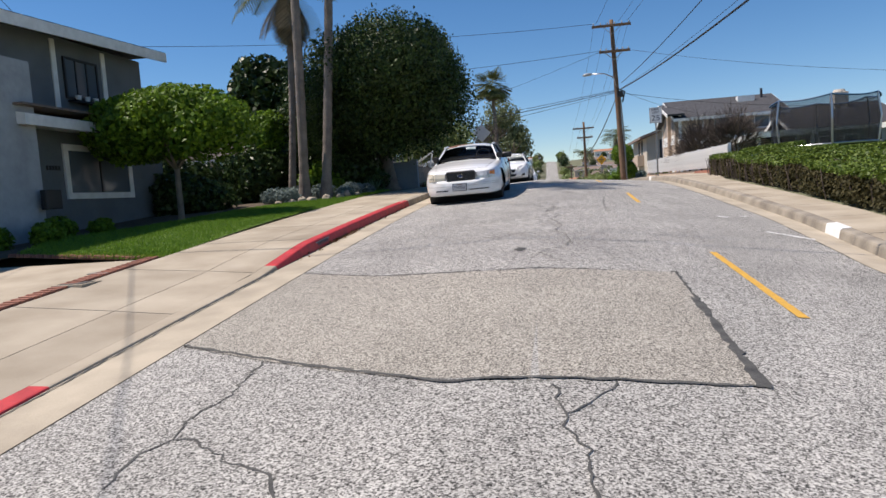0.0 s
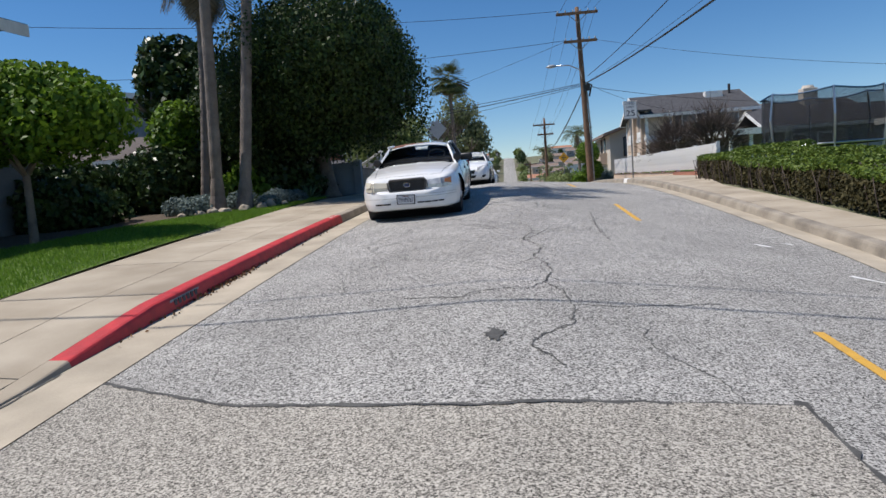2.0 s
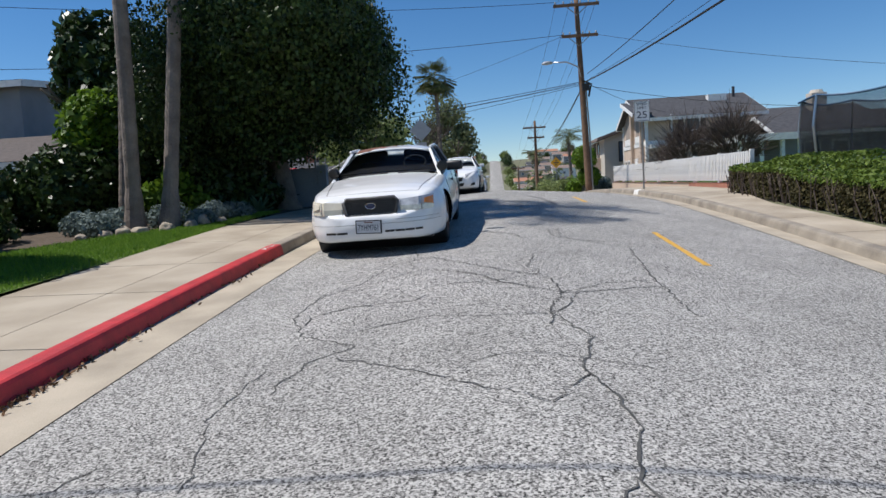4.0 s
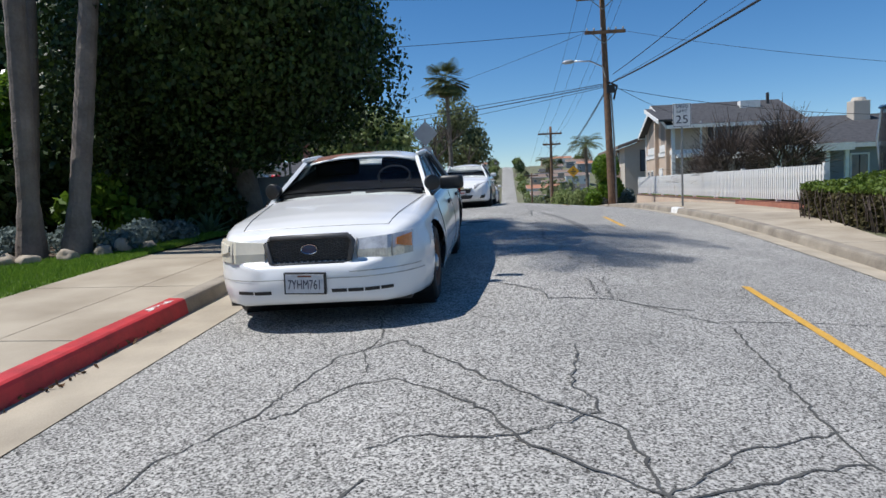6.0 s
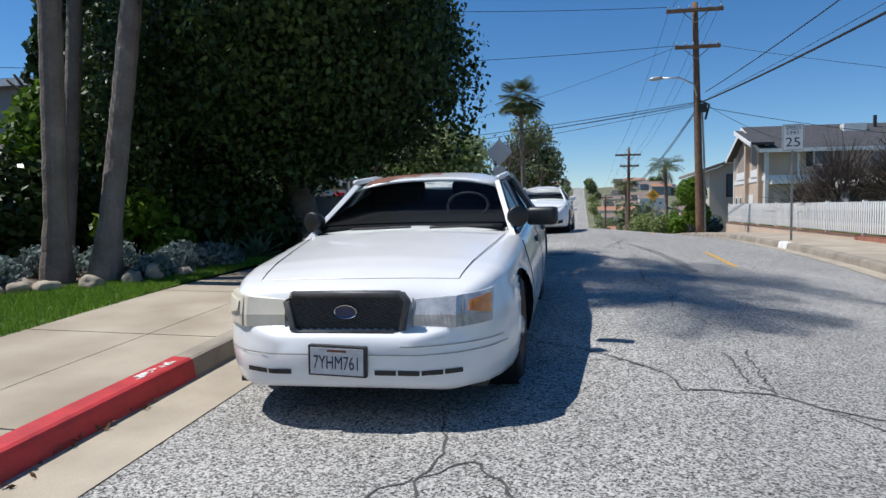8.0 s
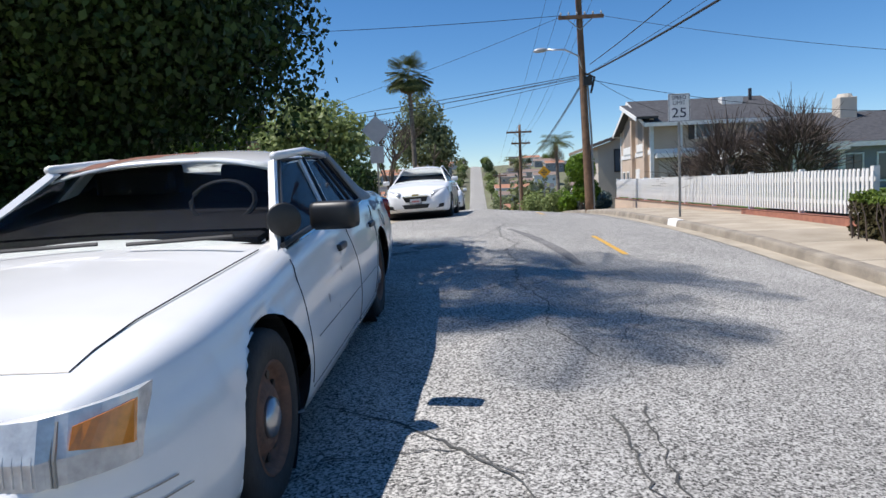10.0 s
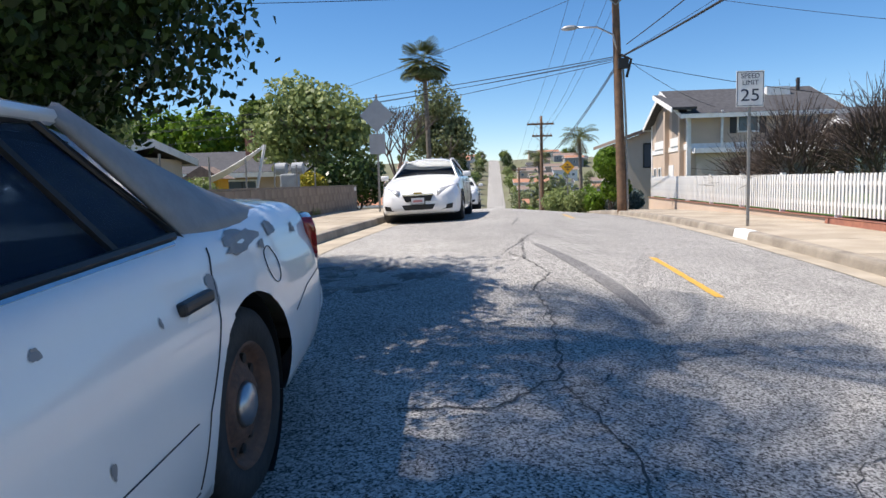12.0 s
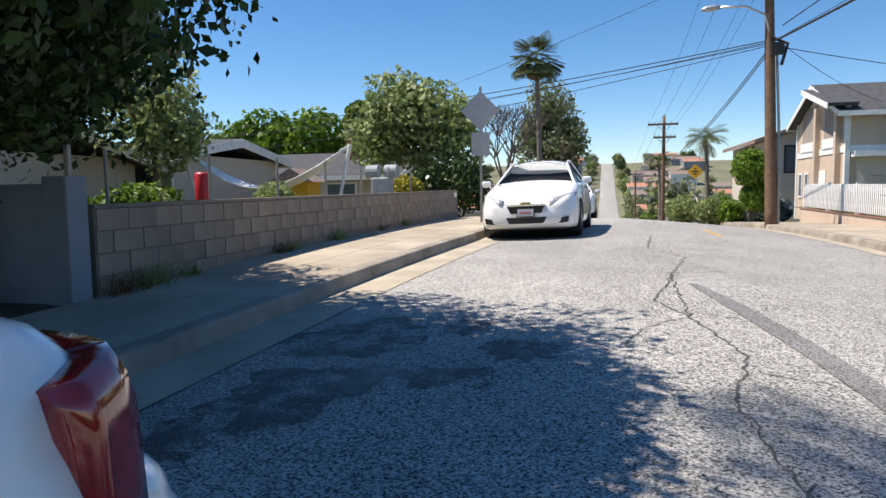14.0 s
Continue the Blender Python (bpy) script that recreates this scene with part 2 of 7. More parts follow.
L_OLIVE = leaf_material("olive_leaf", (0.338, 0.388, 0.150), (0.138, 0.188, 0.062), 0.5, 0.35)
L_EUC = leaf_material("eucalyptus_leaf", (0.247, 0.273, 0.130), (0.104, 0.124, 0.058), 0.5, 0.3)
L_DARK = leaf_material("dark_shrub_leaf", (0.05, 0.085, 0.02), (0.018, 0.036, 0.01), 0.35, 0.12)
L_SILVER = leaf_material("silver_shrub_leaf", (0.22, 0.27, 0.25), (0.10, 0.14, 0.13), 0.7)
L_PALM = leaf_material("palm_leaf", (0.15, 0.17, 0.06), (0.06, 0.075, 0.025), 0.5)
L_DRY = leaf_material("dry_palm_leaf", (0.30, 0.24, 0.15), (0.17, 0.13, 0.08), 0.8)
L_AGAVE = leaf_material("agave_leaf", (0.16, 0.24, 0.13), (0.10, 0.16, 0.09), 0.5)
L_LITTER = leaf_material("dry_litter", (0.22, 0.12, 0.06), (0.10, 0.055, 0.03), 0.8, 0)

# ---- terrain ----
_Y = np.arange(-60, 1500, 0.5)
_Z = np.interp(_Y, [-60, -30, -10, 0, 4, 8, 12, 16, 20, 24, 28, 32, 36, 40, 46, 60, 80, 110, 160, 220, 300, 400, 470, 600, 1500],
               [-5.2, -2.6, -0.75, 0.1, 0.46, 0.82, 1.12, 1.38, 1.60, 1.76, 1.85, 1.88, 1.87, 1.80, 1.6, 0.9, -1, -4.5, -8, -6, 2, 15, 19, 18, 10])
_k = np.exp(-0.5 * (np.arange(-12, 13) / 5) ** 2)
_Z = np.convolve(np.pad(_Z, 12, "edge"), _k / _k.sum(), "valid")


def crown_z(y):
    return float(np.interp(y, _Y, _Z))


def left_kerb(y):
    return float(np.interp(y, [20, 27, 31, 45], [-3.45, -3.05, -2.8, -2.7]))


def right_kerb(y):
    return float(np.interp(y, [8, 12], [4.0, 4.25]))


def road_z(x, y):
    v = min(max(x, left_kerb(y)), right_kerb(y)) + 0.3
    soft = math.sqrt(v * v + 0.16)
    right, d = (v + soft) / 2, (soft - v) / 2
    fall = float(np.interp(y, [8, 14, 25], [0.125, 0.115, 0.085]))
    return crown_z(y) + 0.03 - fall * right - 0.10 * d / (1 + 0.45 * d)


KERB = 0.15


def left_z(y):
    """Height of the pavement and yards on the left."""
    return road_z(-9, y) + KERB


def right_z(y):
    return road_z(9, y) + KERB


# ---- builders ----
def mesh_object(name, verts, faces, mat, parent=None, smooth=False):
    me = bpy.data.meshes.new(name)
    me.from_pydata([tuple(v) for v in verts], [], [tuple(f) for f in faces])
    if smooth:
        me.shade_smooth()
    me.materials.append(mat)
    me.update()
    ob = new(name, me)
    if parent:
        ob.parent = parent
    return ob


def part(name, bm, mat, parent=None, label="", smooth=False, fix=True):
    if fix:
        bmesh.ops.recalc_face_normals(bm, faces=bm.faces[:])
    me = bpy.data.meshes.new(name)
    bm.to_mesh(me)
    bm.free()
    if smooth:
        me.shade_smooth()
    me.materials.append(mat)
    ob = new(name, me)
    if parent:
        ob.parent = parent
    return tagged(ob, label)


def thing(name, m, label, category, group="", kind=""):
    ob = new(name)
    ob.matrix_world = m
    return tagged(ob, label, category, group, kind)


def box(bm, x0, x1, y0, y1, z0, z1, bevel=0.0, m=None):
    r = bmesh.ops.create_cube(bm, size=1.0)
    vs = r["verts"]
    for v in vs:
        v.co = Vector(((x0 + x1) / 2 + v.co.x * (x1 - x0), (y0 + y1) / 2 + v.co.y * (y1 - y0), (z0 + z1) / 2 + v.co.z * (z1 - z0)))
    if m is not None:
        bmesh.ops.transform(bm, matrix=m, verts=vs)
    if bevel:
        es = list({e for v in vs for e in v.link_edges})
        bmesh.ops.bevel(bm, geom=es, offset=bevel, segments=2, affect="EDGES", profile=0.6)
    return bm


def boxed(*a, **k):
    return box(bmesh.new(), *a, **k)


def prism(bm, pts, axis, a, b):
    """An outline of (u, v) drawn out along an axis from a to b."""
    def at(u, v, w):
        return {"x": (w, u, v), "y": (u, w, v), "z": (u, v, w)}[axis]
    lo = [bm.verts.new(at(u, v, a)) for u, v in pts]
    hi = [bm.verts.new(at(u, v, b)) for u, v in pts]
    bm.faces.new(lo)
    bm.faces.new(hi)
    for i in range(len(pts)):
        j = (i + 1) % len(pts)
        bm.faces.new((lo[i], lo[j], hi[j], hi[i]))
    return bm


def tube(bm, pts, radii, sides=8, cap=True):
    rings = []
    pts = [Vector(p) for p in pts]
    for i, p in enumerate(pts):
        d = (pts[min(i + 1, len(pts) - 1)] - pts[max(i - 1, 0)]).normalized()
        u = d.cross(Vector((0, 0, 1)) if abs(d.z) < 0.9 else Vector((1, 0, 0))).normalized()
        w = d.cross(u)
        r = radii[i] if hasattr(radii, "__len__") else radii
        rings.append([bm.verts.new(p + (u * math.cos(a) + w * math.sin(a)) * r) for a in (2 * math.pi * k / sides for k in range(sides))])
    for a, b in zip(rings, rings[1:]):
        for k in range(sides):
            bm.faces.new((a[k], a[(k + 1) % sides], b[(k + 1) % sides], b[k]))
    if cap:
        bm.faces.new(rings[0]), bm.faces.new(rings[-1])
    return bm


def tubed(*a, **k):
    return tube(bmesh.new(), *a, **k)


def disc_stack(bm, profile, m=None, seg=24, axis="x", ends=True):
    """A lathe: profile of (along, radius)."""
    rings = []
    vs = []
    for a, r in profile:
        ring = []
        for k in range(seg):
            c, s = math.cos(2 * math.pi * k / seg) * r, math.sin(2 * math.pi * k / seg) * r
            v = bm.verts.new((a, c, s) if axis == "x" else (c, s, a))
            ring.append(v), vs.append(v)
        rings.append(ring)
    for a, b in zip(rings, rings[1:]):
        for k in range(seg):
            bm.faces.new((a[k], a[(k + 1) % seg], b[(k + 1) % seg], b[k]))
    for ring in (rings[0], rings[-1]) if ends else ():
        if (ring[0].co - ring[seg // 2].co).length > 0.004:
            bm.faces.new(ring)
    if m is not None:
        bmesh.ops.transform(bm, matrix=m, verts=vs)
    return bm


def strip_mesh(name, left, right, height, ys, mat, parent=None, across=1):
    """A band along the street between two lines, draped at a height."""
    verts, faces = [], []
    n = across + 1
    for y in ys:
        a, b = left(y), right(y)
        for k in range(n):
            x = a + (b - a) * k / across
            verts.append((x, y, height(x, y)))
    for i in range(len(ys) - 1):
        for k in range(across):
            p = i * n + k
            faces.append((p, p + 1, p + n + 1, p + n))
    return mesh_object(name, verts, faces, mat, parent, smooth=True)


def leaves(name, blobs, count, size, mat, parent=None, label="", shell=0.45, droop=0.0, seed=1, lumps=0.25, stretch=1.6, clump=0.0):
    """Many small leaves about ellipsoids (x, y, z, rx, ry, rz), thick at the outside, with lumps and gaps."""
    rng = np.random.default_rng(seed)
    w = np.array([b[3] * b[4] + b[3] * b[5] + b[4] * b[5] for b in blobs])
    pick = rng.choice(len(blobs), count, p=w / w.sum())
    B = np.array(blobs, float)[pick]
    d = rng.normal(size=(count, 3))
    spray = rng.integers(0, max(1, count // 16), count) if clump else np.arange(count)
    if clump:
        d, B, pick = d[spray], B[spray], pick[spray]
    d /= np.linalg.norm(d, axis=1, keepdims=True)
    ph = rng.uniform(0, 6.28, (6, 1)) + 0 * d[:, 0]
    lump = np.zeros(count)
    for k in range(6):
        f = rng.normal(size=3) * (2.5 + 1.6 * k)
        lump += np.sin(d @ f + ph[k] + pick * 2.1) / (1.2 + k * 0.5)
    r = (1 + lumps * 0.35 * lump) * (1 - shell * rng.random(count)[spray] ** 1.6)
    c = B[:, :3] + d * r[:, None] * B[:, 3:]
    if clump:
        off = rng.normal(size=(count, 3)) * clump
        off[:, 2] = off[:, 2] * 1.2 - np.linalg.norm(off[:, :2], axis=1) * 0.9
        c += off
    n = d + rng.normal(size=(count, 3)) * 0.75
    n /= np.linalg.norm(n, axis=1, keepdims=True)
    u = np.cross(n, rng.normal(size=(count, 3)))
    u /= np.linalg.norm(u, axis=1, keepdims=True)
    u[:, 2] -= droop
    u /= np.linalg.norm(u, axis=1, keepdims=True)
    v = np.cross(n, u)
    v /= np.linalg.norm(v, axis=1, keepdims=True)
    s = size * rng.uniform(0.6, 1.35, (count, 1))
    V = np.empty((count, 4, 3))
    V[:, 0], V[:, 1], V[:, 2], V[:, 3] = c - u * s * stretch * 0.5, c + v * s * 0.5 + n * s * 0.1, c + u * s * stretch * 0.5, c - v * s * 0.5 + n * s * 0.1
    return quads_object(name, V, mat, parent, label)


def quads_object(name, V, mat, parent=None, label=""):
    count = len(V)
    me = bpy.data.meshes.new(name)
    me.vertices.add(count * 4)
    me.vertices.foreach_set("co", V.astype(np.float32).ravel())
    me.loops.add(count * 4)
    me.loops.foreach_set("vertex_index", np.arange(count * 4, dtype=np.int32))
    me.polygons.add(count)
    me.polygons.foreach_set("loop_start", np.arange(0, count * 4, 4, dtype=np.int32))
    me.update(calc_edges=True)
    me.materials.append(mat)
    ob = new(name, me)
    if parent:
        ob.parent = parent
    return tagged(ob, label)


def ribbon(name, pts, width, mat, lift=0.004, jitter=0.05, seed=0, parent=None, step=0.07):
    """A thin jagged band lying on the road along a line of (x, y)."""
    rng = random.Random(seed)
    line = []
    for (x0, y0), (x1, y1) in zip(pts, pts[1:]):
        n = max(1, int(math.hypot(x1 - x0, y1 - y0) / step))
        for i in range(n):
            t = i / n
            line.append((x0 + (x1 - x0) * t, y0 + (y1 - y0) * t))
    line.append(pts[-1])
    line = [(x + rng.uniform(-jitter, jitter), y + rng.uniform(-jitter, jitter)) for x, y in line]
    verts, faces = [], []
    for i, (x, y) in enumerate(line):
        xa, ya = line[max(i - 1, 0)]
        xb, yb = line[min(i + 1, len(line) - 1)]
        dx, dy = xb - xa, yb - ya
        d = math.hypot(dx, dy) or 1
        w = width * rng.uniform(0.35, 1.0) * 0.5
        for s in (-1, 1):
            px, py = x - s * dy / d * w, y + s * dx / d * w
            verts.append((px, py, road_z(px, py) + lift))
        if i:
            faces.append((2 * i - 2, 2 * i - 1, 2 * i + 1, 2 * i))
    return mesh_object(name, verts, faces, mat, parent)


# ---- ground, road, gutters, kerbs, pavements ----
def spaced(a, b, step):
    n = max(1, round((b - a) / step))
    return [a + (b - a) * i / n for i in range(n + 1)]


YS = spaced(-40, 60, 0.5) + spaced(62, 140, 4) + spaced(150, 470, 10)
XS = [-900, -500, -250, -120, -60, -30, -15, -9, -6, -4.0, -3.0, 0, 3.6, 4.8, 6.5, 9, 14, 30, 60, 120, 250, 500, 900]
GY = spaced(-60, 60, 2) + spaced(64, 160, 6) + spaced(175, 600, 25) + [750, 1000, 1450]


def ground_z(x, y):
    if x < -3:
        return left_z(y) - 0.22
    if x > 3.6:
        return right_z(y) - 0.06 + max(0.0, x - 6.5) * 0.03 * (1 if x < 31 else 31 / x)
    return road_z(x, y) - 0.3


tagged(mesh_object("ground", [(x, y, ground_z(x, y)) for y in GY for x in XS],
                   [(i * len(XS) + k, i * len(XS) + k + 1, (i + 1) * len(XS) + k + 1, (i + 1) * len(XS) + k) for i in range(len(GY) - 1) for k in range(len(XS) - 1)],
                   EARTH, smooth=True), "dry earth and low greenery of the hillside", "ground", kind="structure")
road = strip_mesh("road", lambda y: left_kerb(y) + 0.5, lambda y: right_kerb(y) - 0.42, road_z, YS, ASPHALT, across=16)
tagged(road, "worn pale grey chip-seal street with cracks and repairs", "road", kind="structure")
NEAR = spaced(-12, 60, 0.5)
for nm, a, b in (("gutter_left", lambda y: left_kerb(y) - 0.02, lambda y: left_kerb(y) + 0.5), ("gutter_right", lambda y: right_kerb(y) - 0.42, lambda y: right_kerb(y) + 0.02)):
    tagged(strip_mesh(nm, a, b, lambda x, y: road_z(x, y) + 0.006, NEAR, GUTTER, across=2), "stained concrete gutter pan along the kerb", "gutter", kind="structure")


def ramp(y, y0, y1):
    return min(1.0, max(0.0, (y - y0) / (y1 - y0)))


def left_kerb_height(y):
    """The kerb drops at the driveway before the lawn."""
    return KERB * max(0.18, ramp(y, 6.9, 9.0), 1 - ramp(y, 1.5, 3.0))


def kerb_mesh(name, ys, side, mat, parent, height):
    verts, faces = [], []
    for y in ys:
        k = left_kerb(y) if side < 0 else right_kerb(y)
        z, h = road_z(k, y), height(y)
        for dx, dz in ((-0.03, -0.05), (0.0, h * 0.75), (0.012, h * 0.93), (0.035, h), (0.16, h + 0.004), (0.16, -0.1)):
            verts.append((k + side * dx, y, z + dz))
    for i in range(len(ys) - 1):
        for j in range(5):
            p = i * 6 + j
            f = (p, p + 1, p + 7, p + 6)
            faces.append(f if side < 0 else f[::-1])
    for e in (0, (len(ys) - 1) * 6):
        faces.append([e + j for j in range(6)])
    return mesh_object(name, verts, faces, mat, parent)


kerbs = tagged(new("kerb_left"), "concrete kerb painted red along the lawn", "kerb", kind="structure")
for a, b, mt, lb in ((-12, 3.75, REDPAINT, "red painted kerb"), (3.75, 7.75, CONCRETE, "dropped plain kerb"), (7.75, 16.0, REDPAINT, "red painted kerb"),
                     (16.0, 23.0, OLDKERB, "dark weathered kerb"), (23.0, 60, OLDKERB, "weathered kerb")):
    tagged(kerb_mesh("kerb_stone", spaced(a, b, 0.25), -1, mt, kerbs, left_kerb_height), lb)
kerbs_r = tagged(new("kerb_right"), "old concrete kerb with faded paint", "kerb", kind="structure")
for a, b in ((-12, 10.1), (10.7, 29.1), (29.8, 60)):
    kerb_mesh("kerb_stone", spaced(a, b, 0.3), 1, OLDKERB, kerbs_r, lambda y: KERB)
for a, b in ((10.1, 10.7), (29.1, 29.8)):
    tagged(kerb_mesh("kerb_stone", spaced(a, b, 0.2), 1, WHITEPAINT, kerbs_r, lambda y: KERB + 0.01), "kerb stone patched with white paint")


def slab_row(name, y_list, x0, x1, height, mat, parent, gap=0.008):
    """Concrete flags, one object each, with open joints between."""
    for a, b in zip(y_list, y_list[1:]):
        ys = spaced(a + gap, b - gap, 0.6)
        verts, faces = [], []
        for y in ys:
            for x in (x0(y), x1(y)):
                verts.append((x, y, height(x, y)))
        n = len(ys)
        for i in range(n - 1):
            p = 2 * i
            faces.append((p, p + 1, p + 3, p + 2))
        base = len(verts)
        verts += [(x, y, z - 0.06) for x, y, z in verts[:base]]
        rim = [2 * i for i in range(n)] + [2 * i + 1 for i in range(n)][::-1]
        for i in range(len(rim)):
            p, q = rim[i], rim[(i + 1) % len(rim)]
            faces.append((p, q, q + base, p + base))
        mesh_object(name, verts, faces, mat, parent)


def walk_left_z(x, y):
    top = road_z(-9, y) + KERB
    edge = road_z(-9, y) + left_kerb_height(y)
    f = min(1.0, max(0.0, (left_kerb(y) - 0.16 - x) / 1.6))
    return edge + (top - edge) * f + 0.02 * f


def pave_in(y):
    return float(np.interp(y, [15, 19, 21.5, 23.5, 26], [-5.36, -5.45, -5.2, -4.79, -4.77]))


pave_l = tagged(new("pavement_left"), "pale concrete pavement beside the lawn and wall", "pavement", kind="structure")
JOINTS = [-12, -9, -6, -3.4, -1, 1.2, 3.4, 5.6, 7.45, 9.4, 11.2, 13.0, 14.6, 16.6, 18.6, 20.6, 22.6, 24.5, 26.4, 28.3, 30.2, 32.2, 34.2, 36.2, 39, 42, 46, 52, 60]
slab_row("paving_slab", JOINTS, lambda y: left_kerb(y) - 0.17, lambda y: left_kerb(y) - 0.78, walk_left_z, CONCRETE, pave_l)
slab_row("paving_slab", JOINTS, lambda y: left_kerb(y) - 0.79, pave_in, walk_left_z, CONCRETE, pave_l)
pave_r = tagged(new("pavement_right"), "sunlit pale concrete pavement", "pavement", kind="structure")
slab_row("paving_slab", spaced(-12, 60, 1.8), lambda y: right_kerb(y) + 0.17, lambda y: right_kerb(y) + 1.0 + 0.7 * ramp(y, 21, 25), lambda x, y: right_z(y) + 0.004, CONCRETE, pave_r)

# lawn with blades
def lawn_in(y):
    return pave_in(y) - 0.02


def lawn_out(y):
    return float(np.interp(y, [8.2, 9.3, 11, 14, 17, 18.5, 21], [-5.6, -8.6, -9.3, -8.6, -7.4, -6.9, -6.2]))


def lawn_z(x, y):
    return left_z(y) + 0.03 + 0.02 * math.sin(x * 1.3 + y * 0.7)


lawn = strip_mesh("lawn", lawn_out, lawn_in, lawn_z, spaced(8.2, 21.5, 0.4), LAWN, across=6)
tagged(lawn, "mown green front lawn", "lawn", kind="structure")
_r = np.random.default_rng(3)
n_b = 60000
yy = _r.uniform(8.25, 21.5, n_b)
oo = np.array([lawn_out(y) for y in yy])
ii = np.array([lawn_in(y) for y in yy])
xx = oo + (ii - oo) * _r.random(n_b)
zz = np.array([lawn_z(a, b) for a, b in zip(xx, yy)])
base = np.stack([xx, yy, zz], 1)
ang = _r.uniform(0, 6.28, n_b)
side = np.stack([np.cos(ang), np.sin(ang), 0 * ang], 1) * 0.006
tip = base + np.stack([_r.normal(0, 0.018, n_b), _r.normal(0, 0.018, n_b), _r.uniform(0.025, 0.06, n_b)], 1)
tagged(quads_object("grass_blades", np.stack([base - side, base + side, tip + side * 0.3, tip - side * 0.3], 1), GRASS), "short mown grass blades of the lawn", "grass", kind="stuff")
# beds of soil: under the hedge and trees beside the lawn, and by the right hedge
tagged(strip_mesh("planting_bed", lambda y: -16, lawn_out, lambda x, y: left_z(y) + 0.005, spaced(9.3, 21.5, 0.6), SOIL, across=4), "dark shaded soil bed beside the lawn", "bed", kind="structure")
tagged(strip_mesh("planting_bed", lambda y: -12, lambda y: pave_in(y) - 0.02, lambda x, y: left_z(y) + 0.0, spaced(21.5, 24.2, 0.6), SOIL, across=3), "bare soil under the big tree", "bed", kind="structure")
# driveway apron of the left house with brick edging
tagged(strip_mesh("driveway", lambda y: -9.5 + 0.9 * ramp(y, 6, 8.6), lambda y: left_kerb(y) - 1.92, lambda x, y: left_z(y) + 0.012, spaced(-6, 8.2, 0.5), CONCRETE, across=3), "pale concrete driveway edged with brick", "driveway", kind="structure")

# patch, seals, paint
bm = bmesh.new()
rows_p = 12
grid = []
for i in range(rows_p + 1):
    t = i / rows_p
    row = []
    for k in range(9):
        s = k / 8
        xa = -2.93 + 4.15 * s
        y0 = float(np.interp(s, [0, 0.3, 0.56, 1], [4.6, 3.95, 3.5, 3.72]))
        y1 = float(np.interp(s, [0, 0.25, 0.6, 1], [7.35, 6.85, 6.6, 6.8]))
        y = y0 + (y1 - y0) * t
        row.append(bm.verts.new((xa + 0.05 * t * s, y, road_z(xa, y) + 0.005)))
    grid.append(row)
for i in range(rows_p):
    for k in range(8):
        bm.faces.new((grid[i][k], grid[i][k + 1], grid[i + 1][k + 1], grid[i + 1][k]))
tagged(part("road_patch", bm, PATCH), "brownish rectangular asphalt repair with dark seams", "road patch", kind="structure")

# ---- cars ----
def car_shell(length, stations, wheels, arch, side_n=14, top_n=10, step=0.04):
    """Lower body of a car, front at y = 0, with the wheel arches cut out. stations: (y, half width, bottom, shoulder height, crown of the top)."""
    S = np.array(stations, float)
    n = int(length / step)
    ys = [length * i / n for i in range(n + 1)]
    def prof(k, y):
        return float(np.interp(y, S[:, 0], S[:, k]))
    def sm(k, y):
        return sum(w * prof(k, min(length, max(0.0, y + d))) for w, d in ((0.2, -0.03), (0.6, 0), (0.2, 0.03)))
    bm = bmesh.new()
    rings = []
    for y in ys:
        w, zb, zt, cr = (sm(k, y) for k in (1, 2, 3, 4))
        half = [(w * 0.86, zb)]
        r = min(sm(5, y) if S.shape[1] > 5 else 0.10, (zt - zb) * 0.3)
        for i in range(side_n + 1):
            t = i / side_n
            z = zb + 0.02 + (zt - r - zb - 0.02) * t
            bulge = 1 - 0.055 * abs(2 * t - 0.95) ** 2.2
            half.append((w * bulge, z))
        x_end = half[-1][0]
        for i in range(1, 5):
            a = math.pi / 2 * i / 4
            half.append((x_end - r * 0.9 * (1 - math.cos(a)), zt - r + r * math.sin(a)))
        x_end = half[-1][0]
        for i in range(1, top_n + 1):
            t = i / top_n
            half.append((x_end * (1 - t), zt + cr * (1 - (1 - t) ** 2)))
        full = [(x, z) for x, z in half] + [(-x, z) for x, z in half[-2::-1]]
        rings.append([bm.verts.new((x, y, z)) for x, z in full])
    m = len(rings[0])
    for a, b in zip(rings, rings[1:]):
        for k in range(m):
            j = (k + 1) % m
            vs = (a[k], a[j], b[j], b[k])
            cen = sum((v.co for v in vs), Vector()) / 4
            if abs(cen.x) > 0.55 and cen.z < 0.95 and any((cen.y - wy) ** 2 + (cen.z - wz) ** 2 < arch ** 2 for wy, wz in wheels):
                continue
            bm.faces.new(vs)
    bm.faces.new(rings[0]), bm.faces.new(rings[-1])
    bm.edges.ensure_lookup_table()
    seen = set()
    for e in bm.edges:
        if len(e.link_faces) == 1:
            for v in e.verts:
                if v in seen:
                    continue
                seen.add(v)
                for wy, wz in wheels:
                    d = math.hypot(v.co.y - wy, v.co.z - wz)
                    if abs(v.co.x) > 0.5 and d < arch * 1.25 and v.co.z > 0.2:
                        v.co.y, v.co.z = wy + (v.co.y - wy) * arch / d, wz + (v.co.z - wz) * arch / d
    for v in [v for v in bm.verts if not v.link_faces]:
        bm.verts.remove(v)
    return bm


